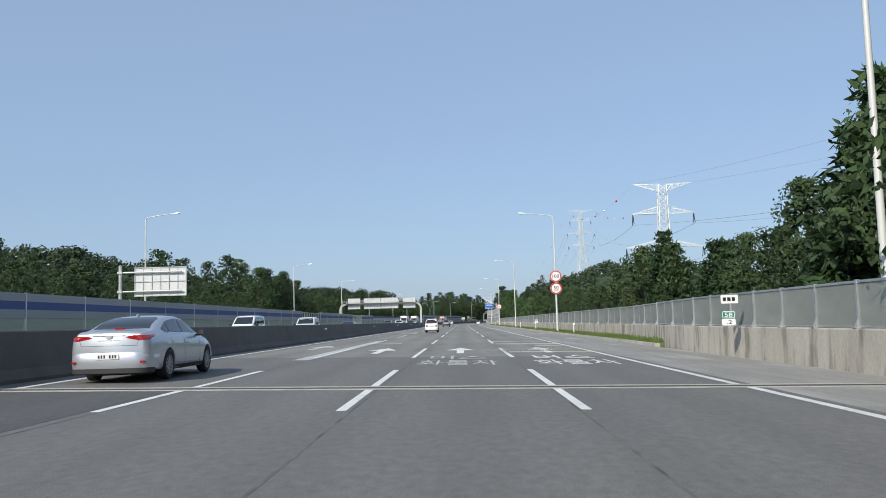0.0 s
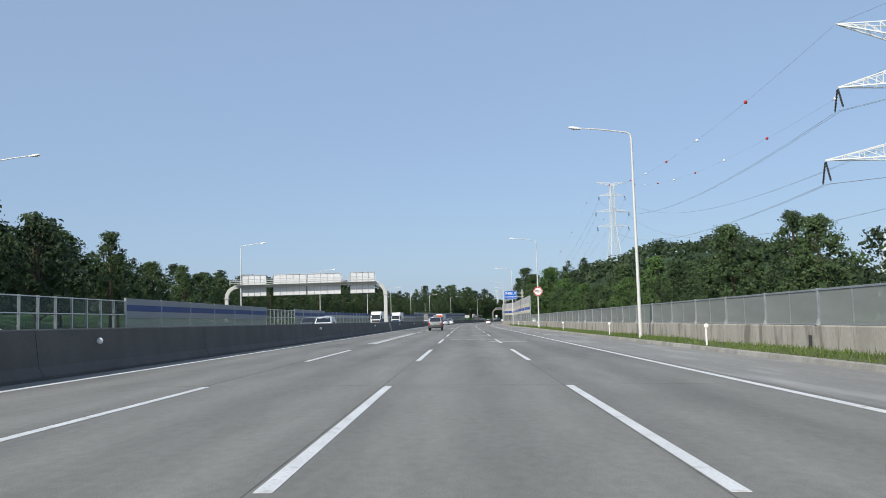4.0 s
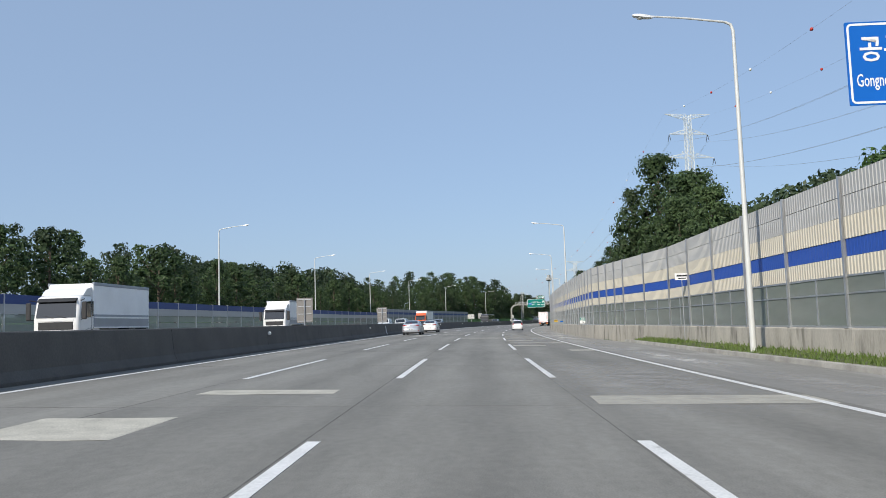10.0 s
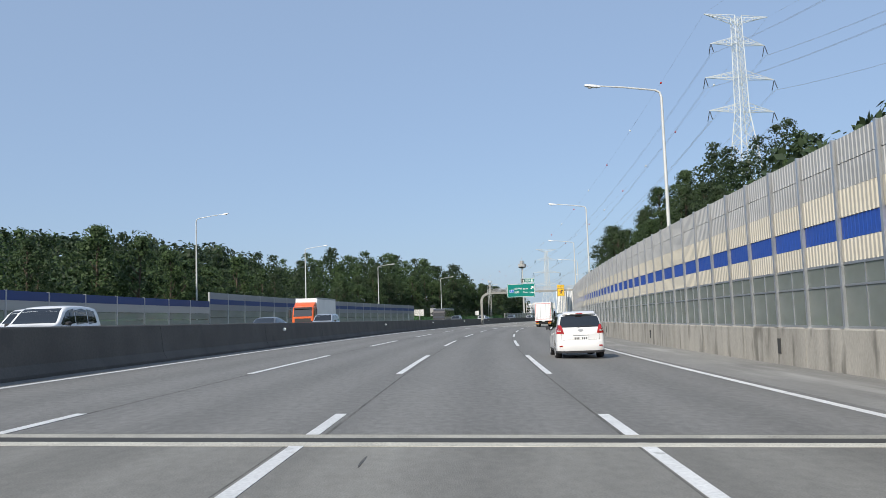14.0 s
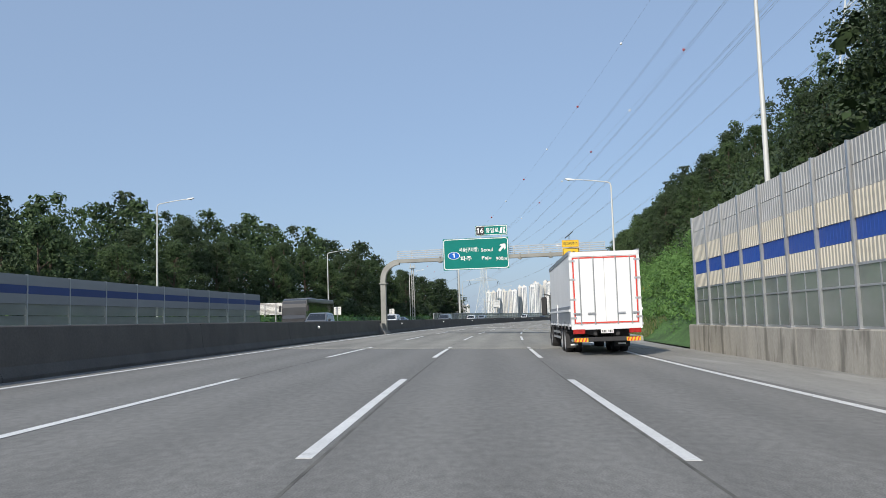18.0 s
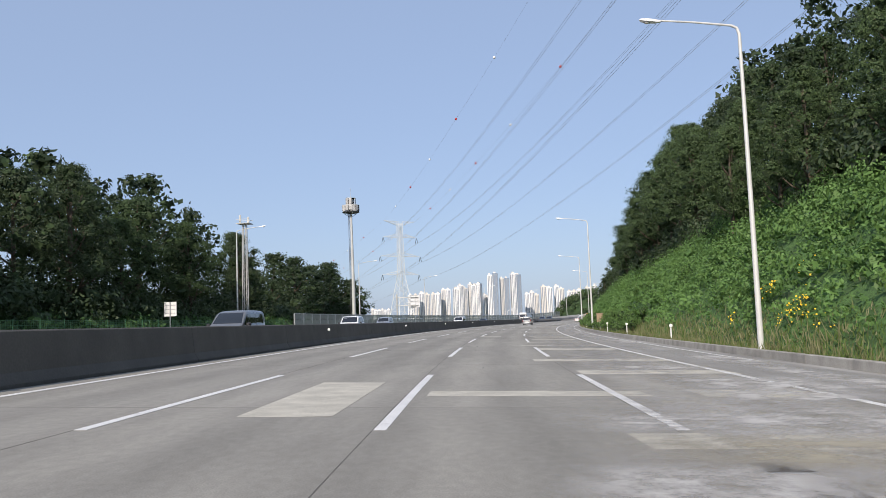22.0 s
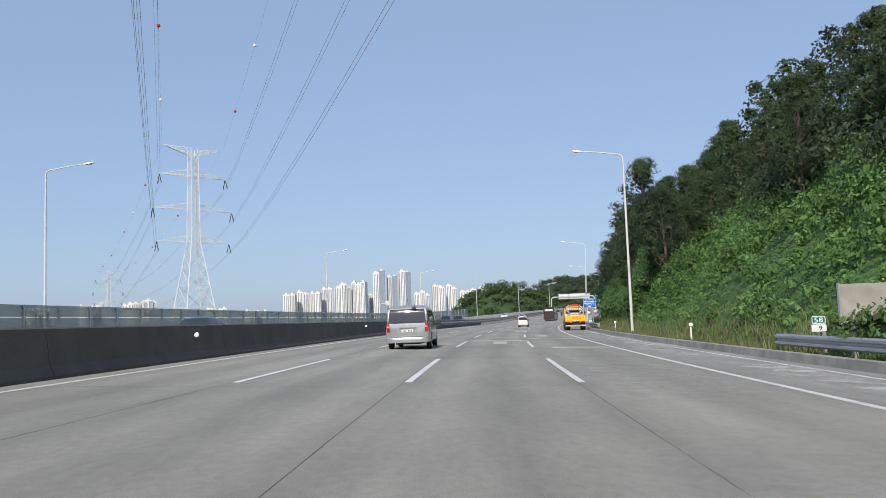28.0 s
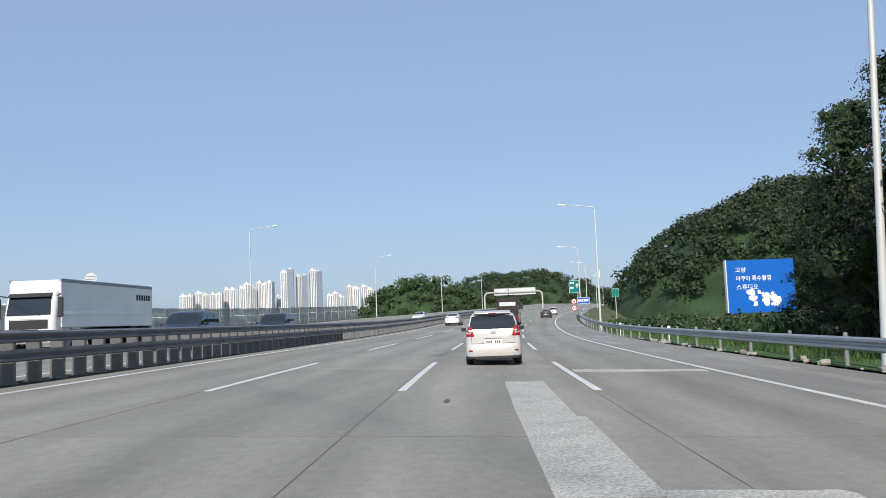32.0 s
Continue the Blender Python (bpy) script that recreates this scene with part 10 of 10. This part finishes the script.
ar = thing("arm_sign", "grey round sign on a curved arm beyond the opposite lanes", "road sign", on_road(842, -31.3, 0.9))
part("post", Geo().tube([(0, 0, -1.2), (0, 0, 2.6), (0.15, 0, 3.1), (0.6, 0, 3.3), (1.7, 0, 3.4)], 0.06, 8), POLE, ar)
part("disc", Geo().at(Matrix.Translation((2.0, -0.05, 3.45))).lathe([(-0.02, 0.46), (0.02, 0.46)], 24, "y"), SIGN_BACK, ar)
for k in range(3):
    part("rib", Geo().box(1.62, 2.38, -0.1, -0.07, 3.22 + 0.2 * k, 3.26 + 0.2 * k), STEEL, ar)

# ---- repairs and markings on the carriageway ----
FLAT = [0.0042]


def flat_patch(s0, s1, d0, d1, material, name="repair_patch", z=None, ragged=0.05, seed=0):
    """A thin slab let into the road, with slightly uneven edges."""
    rr = random.Random(int(s0 * 10) + seed)
    z = z if z is not None else FLAT[0]
    n = max(2, int((d1 - d0) / 0.6))
    g = Geo()
    for s, e in ((s0, 1), (s1, -1)):
        for k in range(n + 1):
            d = d0 + (d1 - d0) * k / n
            for q in (0.0, -0.004):
                p = road(s + rr.uniform(-ragged, ragged), d + (rr.uniform(-ragged, ragged) if k in (0, n) else 0), z + q)
                g.v.append(tuple(p))
    m = 2 * (n + 1)
    for k in range(n):
        a, b = 2 * k, 2 * k + 2
        g.f += [(a, b, m + b, m + a), (a, a + 1, b + 1, b), (m + a, m + b, m + b + 1, m + a + 1)]
    g.f += [(0, m, m + 1, 1), (2 * n, 2 * n + 1, m + 2 * n + 1, m + 2 * n)]
    FLAT[0] = 0.0042 if FLAT[0] > 0.0046 else FLAT[0] + 0.0001
    return part(name, g, material, road_main)


PATCHES = [(35.9, 37.2, 1.9, 5.5), (42, 43.2, 1.9, 5.4), (32.7, 34.1, 3.8, 5.1), (23.9, 24.8, 1.95, 5.3), (38.2, 39.1, -5.2, -3.6), (88.0, 88.8, 2.3, 5.2), (85.0, 87.8, -7.2, -5.6), (149.0, 149.7, -1.3, 2.4), (142.6, 144.4, 1.2, 3.4), (161.6, 163.0, 0.2, 1.6), (209.1, 210.1, 0.9, 2.4), (203.3, 205.2, -2.75, -2.0), (197.9, 198.5, 0.2, 0.9)]
PATCHES_2 = [(232.4, 237.9, -6.1, -4.9), (232.6, 233.5, -4.9, -2.5), (227.1, 228.7, -2.8, -1.9), (254.2, 255.6, 1.95, 5.6), (238.8, 240.2, 3.4, 5.2), (233.1, 234.2, 3.5, 5.2), (256.2, 257.1, -5.1, -2.6), (250.4, 252.5, -5.9, -4.1), (291.8, 293.0, 1.95, 5.2), (286.2, 287.4, 1.95, 3.7), (278.3, 279.5, 4.2, 5.25), (307.2, 309.2, -1.65, 5.2), (317.6, 321.8, -6.6, -5.5), (297.5, 298.8, 1.95, 3.6), (303.8, 304.7, 3.7, 5.2), (315.9, 317.1, 1.9, 4.2), (325.4, 326.3, -5.2, -2.4), (326.2, 326.6, 1.95, 3.1)]
PATCHES_3 = [(512.5, 513.9, 1.95, 5.2), (520.0, 520.9, 2.0, 5.2), (519.7, 525.6, -6.0, -5.5), (526.2, 527.2, 1.1, 5.4), (529.3, 530.3, 2.1, 5.6), (532.2, 533.4, 1.0, 5.6), (534.8, 535.8, 1.7, 5.4), (538.0, 539.1, 1.1, 5.4), (543.5, 545.0, 3.2, 5.2), (543.8, 544.8, -1.5, 2.3), (540.8, 547.0, -3.85, -2.6), (549.6, 551.0, 1.9, 5.6), (555.9, 557.4, 1.1, 5.4), (566.3, 567.9, 1.8, 5.2), (572.4, 573.5, 1.2, 5.6), (578.5, 579.6, 1.7, 5.2), (584.7, 585.8, 2.1, 5.0), (590.4, 591.6, 2.4, 5.2), (595.8, 597.0, 2.1, 5.6), (596.0, 597.1, -1.85, -0.15), (601.7, 602.8, 3.4, 5.6), (607.0, 608.2, 3.1, 5.6), (607.2, 608.3, 0.85, 2.3), (613.2, 614.6, 1.0, 5.1), (614.2, 615.4, -5.6, -2.3)]
PATCHES_4 = [(682.5, 684.6, -1.6, 5.2), (672.4, 673.4, 0.4, 5.2), (664.6, 666.5, -6.2, -5.5), (730.7, 731.8, -1.5, 1.7), (736.5, 737.7, 1.95, 5.2), (719.4, 720.4, 2.6, 5.2), (748.4, 749.1, 2.2, 4.0), (742.8, 744.9, 2.6, 3.55), (744.95, 748.1, 2.76, 3.5), (739.0, 739.6, -0.2, 1.3), (771.9, 772.4, -0.8, 5.3), (805, 806, 1.95, 5.2), (640, 641, 1.95, 5.0), (652, 653, 2.0, 5.2)]
for rows_ in (PATCHES, PATCHES_2, PATCHES_3, PATCHES_4):
    for s0, s1, d0, d1 in rows_:
        flat_patch(s0, s1, d0, d1, PATCH)
for s0, s1, d0, d1 in ((725.2, 729.8, -0.1, 0.55), (765.7, 770.65, 0.68, 1.66), (778.5, 782.4, -0.7, -0.05), (795.9, 802.0, 0.15, 0.95), (790.9, 795.85, 0.2, 1.02), (789.6, 791.15, 1.03, 2.3)):
    flat_patch(s0, s1, d0, d1, PATCH_ROUGH, "milled_patch", ragged=0.07)
# darker fresh strips and the expansion joints of the bridges
for s in (5.9, 347.1, 467.6):
    flat_patch(s - 0.42, s - 0.16, -9.7, 8.4, PATCH, "joint_edge", 0.0052, 0.004)
    flat_patch(s - 0.155, s + 0.155, -9.7, 8.4, JOINT, "expansion_joint", 0.0056, 0.004)
    flat_patch(s + 0.16, s + 0.42, -9.7, 8.4, PATCH, "joint_edge", 0.0052, 0.004)
s = 26.0
k = 0
while s < 900:
    if not 345 < s < 470:
        flat_patch(s - 0.006, s + 0.006, -9.7, 5.6, JOINT_FAINT, "slab_joint", 0.0012, 0.003)
    s += 12.0
# arrows and words
def road_arrow(s, d, material, lean=0.0):
    m = on_road(s, d, 0.0062)
    pts = [(-0.15, 0.0), (0.15, 0.0), (0.16 + lean * 0.6, 3.55), (0.61 + lean, 3.5), (0.0 + lean, 6.7), (-0.61 + lean, 3.5), (-0.16 + lean * 0.6, 3.55)]
    part("arrow_marking", Geo().at(m @ Matrix.Rotation(radians(bank(s)), 4, "Y")).prism(pts, -0.004, 0.0, "z"), material, road_main)


road_arrow(23.2, -0.1, PAINT)
road_arrow(23.4, -3.6, PAINT)
road_arrow(23.5, 3.55, PAINT)
road_arrow(28.5, -7.2, PAINT_WORN)
for d, mt in ((-0.15, PAINT_WORN), (3.55, PAINT)):
    for body, s, h in (("버스", 19.0, 2.6), ("화물차", 15.2, 2.9)):
        me = lettering(body, h, 2.5 if len(body) > 2 else 2.0)
        me.materials.clear()
        me.materials.append(mt)
        ob = new("lane_words", me)
        ob.parent = road_main
        ob.matrix_basis = on_road(s + h / 2 - 1.0, d, 0.0065) @ Matrix.Rotation(radians(bank(s)), 4, "Y") @ Matrix.Rotation(radians(-90), 4, "X")
# oil stains and tar seams
STAIN = mat("tar_stain", (0.10, 0.098, 0.092), 0.8, vary=0.3, scale=3.0, fine=0.3)
rr = random.Random(9)
for k in range(26):
    s, d = rr.uniform(20, 830), rr.choice([-7.2, -3.6, 0.0, 0.0, 3.6]) + rr.uniform(-1.2, 1.2)
    L, w = rr.uniform(0.1, 0.9), rr.uniform(0.015, 0.07)
    m = on_road(s, d, 0.003)
    n = 9
    pts = [(w * (0.6 + 0.4 * rr.random()) * math.cos(j * 2 * math.pi / n), L * (0.6 + 0.4 * rr.random()) * math.sin(j * 2 * math.pi / n)) for j in range(n)]
    part("tar_stain", Geo().at(m @ Matrix.Rotation(radians(bank(s)), 4, "Y")).prism(pts, -0.003, 0.0, "z"), STAIN, road_main)


# dust rubbed into the lanes and along the hard shoulder, and the worn strips beside the lane lines
def dust(s0, s1, d0, d1, material, z=0.0066):
    g = Geo()
    n = max(2, int((s1 - s0) / 4))
    for k in range(n + 1):
        for j in range(3):
            g.uv[len(g.v)] = (j / 2, k / n)
            g.v.append(tuple(road(s0 + (s1 - s0) * k / n, d0 + (d1 - d0) * j / 2, z)))
    g.f = [(k * 3 + j, k * 3 + j + 1, k * 3 + 4 + j, k * 3 + 3 + j) for k in range(n) for j in range(2)]
    part("dust_smear", g, material, road_main)


for s0, s1, d0, d1 in ((24, 36, 1.5, 5.6), (36, 50, 2.0, 5.8), (22, 30, 0.6, 2.6), (60, 80, 1.2, 4.5), (80, 100, 1.6, 5.4), (140, 156, 1.0, 4.6), (176, 196, 1.4, 3.0), (206, 226, 0.5, 3.4), (230, 246, 2.0, 5.5), (252, 270, 1.4, 5.6), (284, 310, 1.6, 5.5), (312, 332, 1.4, 4.6), (508, 530, 1.8, 5.8), (528, 548, 0.6, 5.6), (533, 539, 0.2, 2.2), (545, 566, 1.6, 5.8), (564, 585, 1.8, 5.8), (590, 612, 1.6, 5.6), (640, 660, 1.6, 5.5), (680, 692, 0.5, 5.0), (694, 712, 1.6, 5.4)):
    dust(s0, s1, d0, d1, DUST)
for s0, s1, d0, d1 in ((24.6, 27.8, 1.9, 5.6), (168.5, 181, 1.15, 2.35), (536.7, 539.1, 0.7, 5.9), (148.4, 151.0, -1.7, 2.9)):
    dust(s0, s1, d0, d1, DUST_WARM, 0.0072)
for s0, s1, d0, d1 in ((542.2, 545.4, 3.0, 6.2), (535.0, 537.2, -0.2, 2.6), (534.6, 536.4, 1.6, 6.2), (551, 553.5, 2.4, 6.0), (525.4, 531.5, -0.9, 1.6), (529, 536, -0.2, 2.4), (523.5, 528, 0.4, 3.2), (536, 543, 1.8, 5.6), (544, 549, 3.0, 7.4), (539, 541.5, 0.2, 4.0)):
    dust(s0, s1, d0, d1, DUST_WHITE, 0.0070)
for a, b in ((150, 345), (478, 640), (650, 752)):
    s = a
    while s < b:
        L = rr.uniform(9, 20)
        d0 = rr.uniform(5.85, 6.6)
        dust(s, s + L, d0, min(8.35, d0 + rr.uniform(1.2, 2.4)), rr.choice([DUST, DUST_WHITE, DUST_WHITE]), 0.0069)
        s += L * rr.uniform(0.7, 1.1)
for a, b in ((18, 46), (140, 178)):
    part("worn_strip", stroke(-5.55, a, b, 0.55, 0.0035, 0.003), PAINT_WORN, road_main)
# darker overlay in the offside lanes before the joint
for d0, d1 in ((-9.6, -5.5),):
    part("asphalt_overlay", Geo().sweep([(d0, 0.0), (d0, 0.003), (d1, 0.003), (d1, 0.0)], -9.0, 5.4, 3), OVERLAY, road_main)
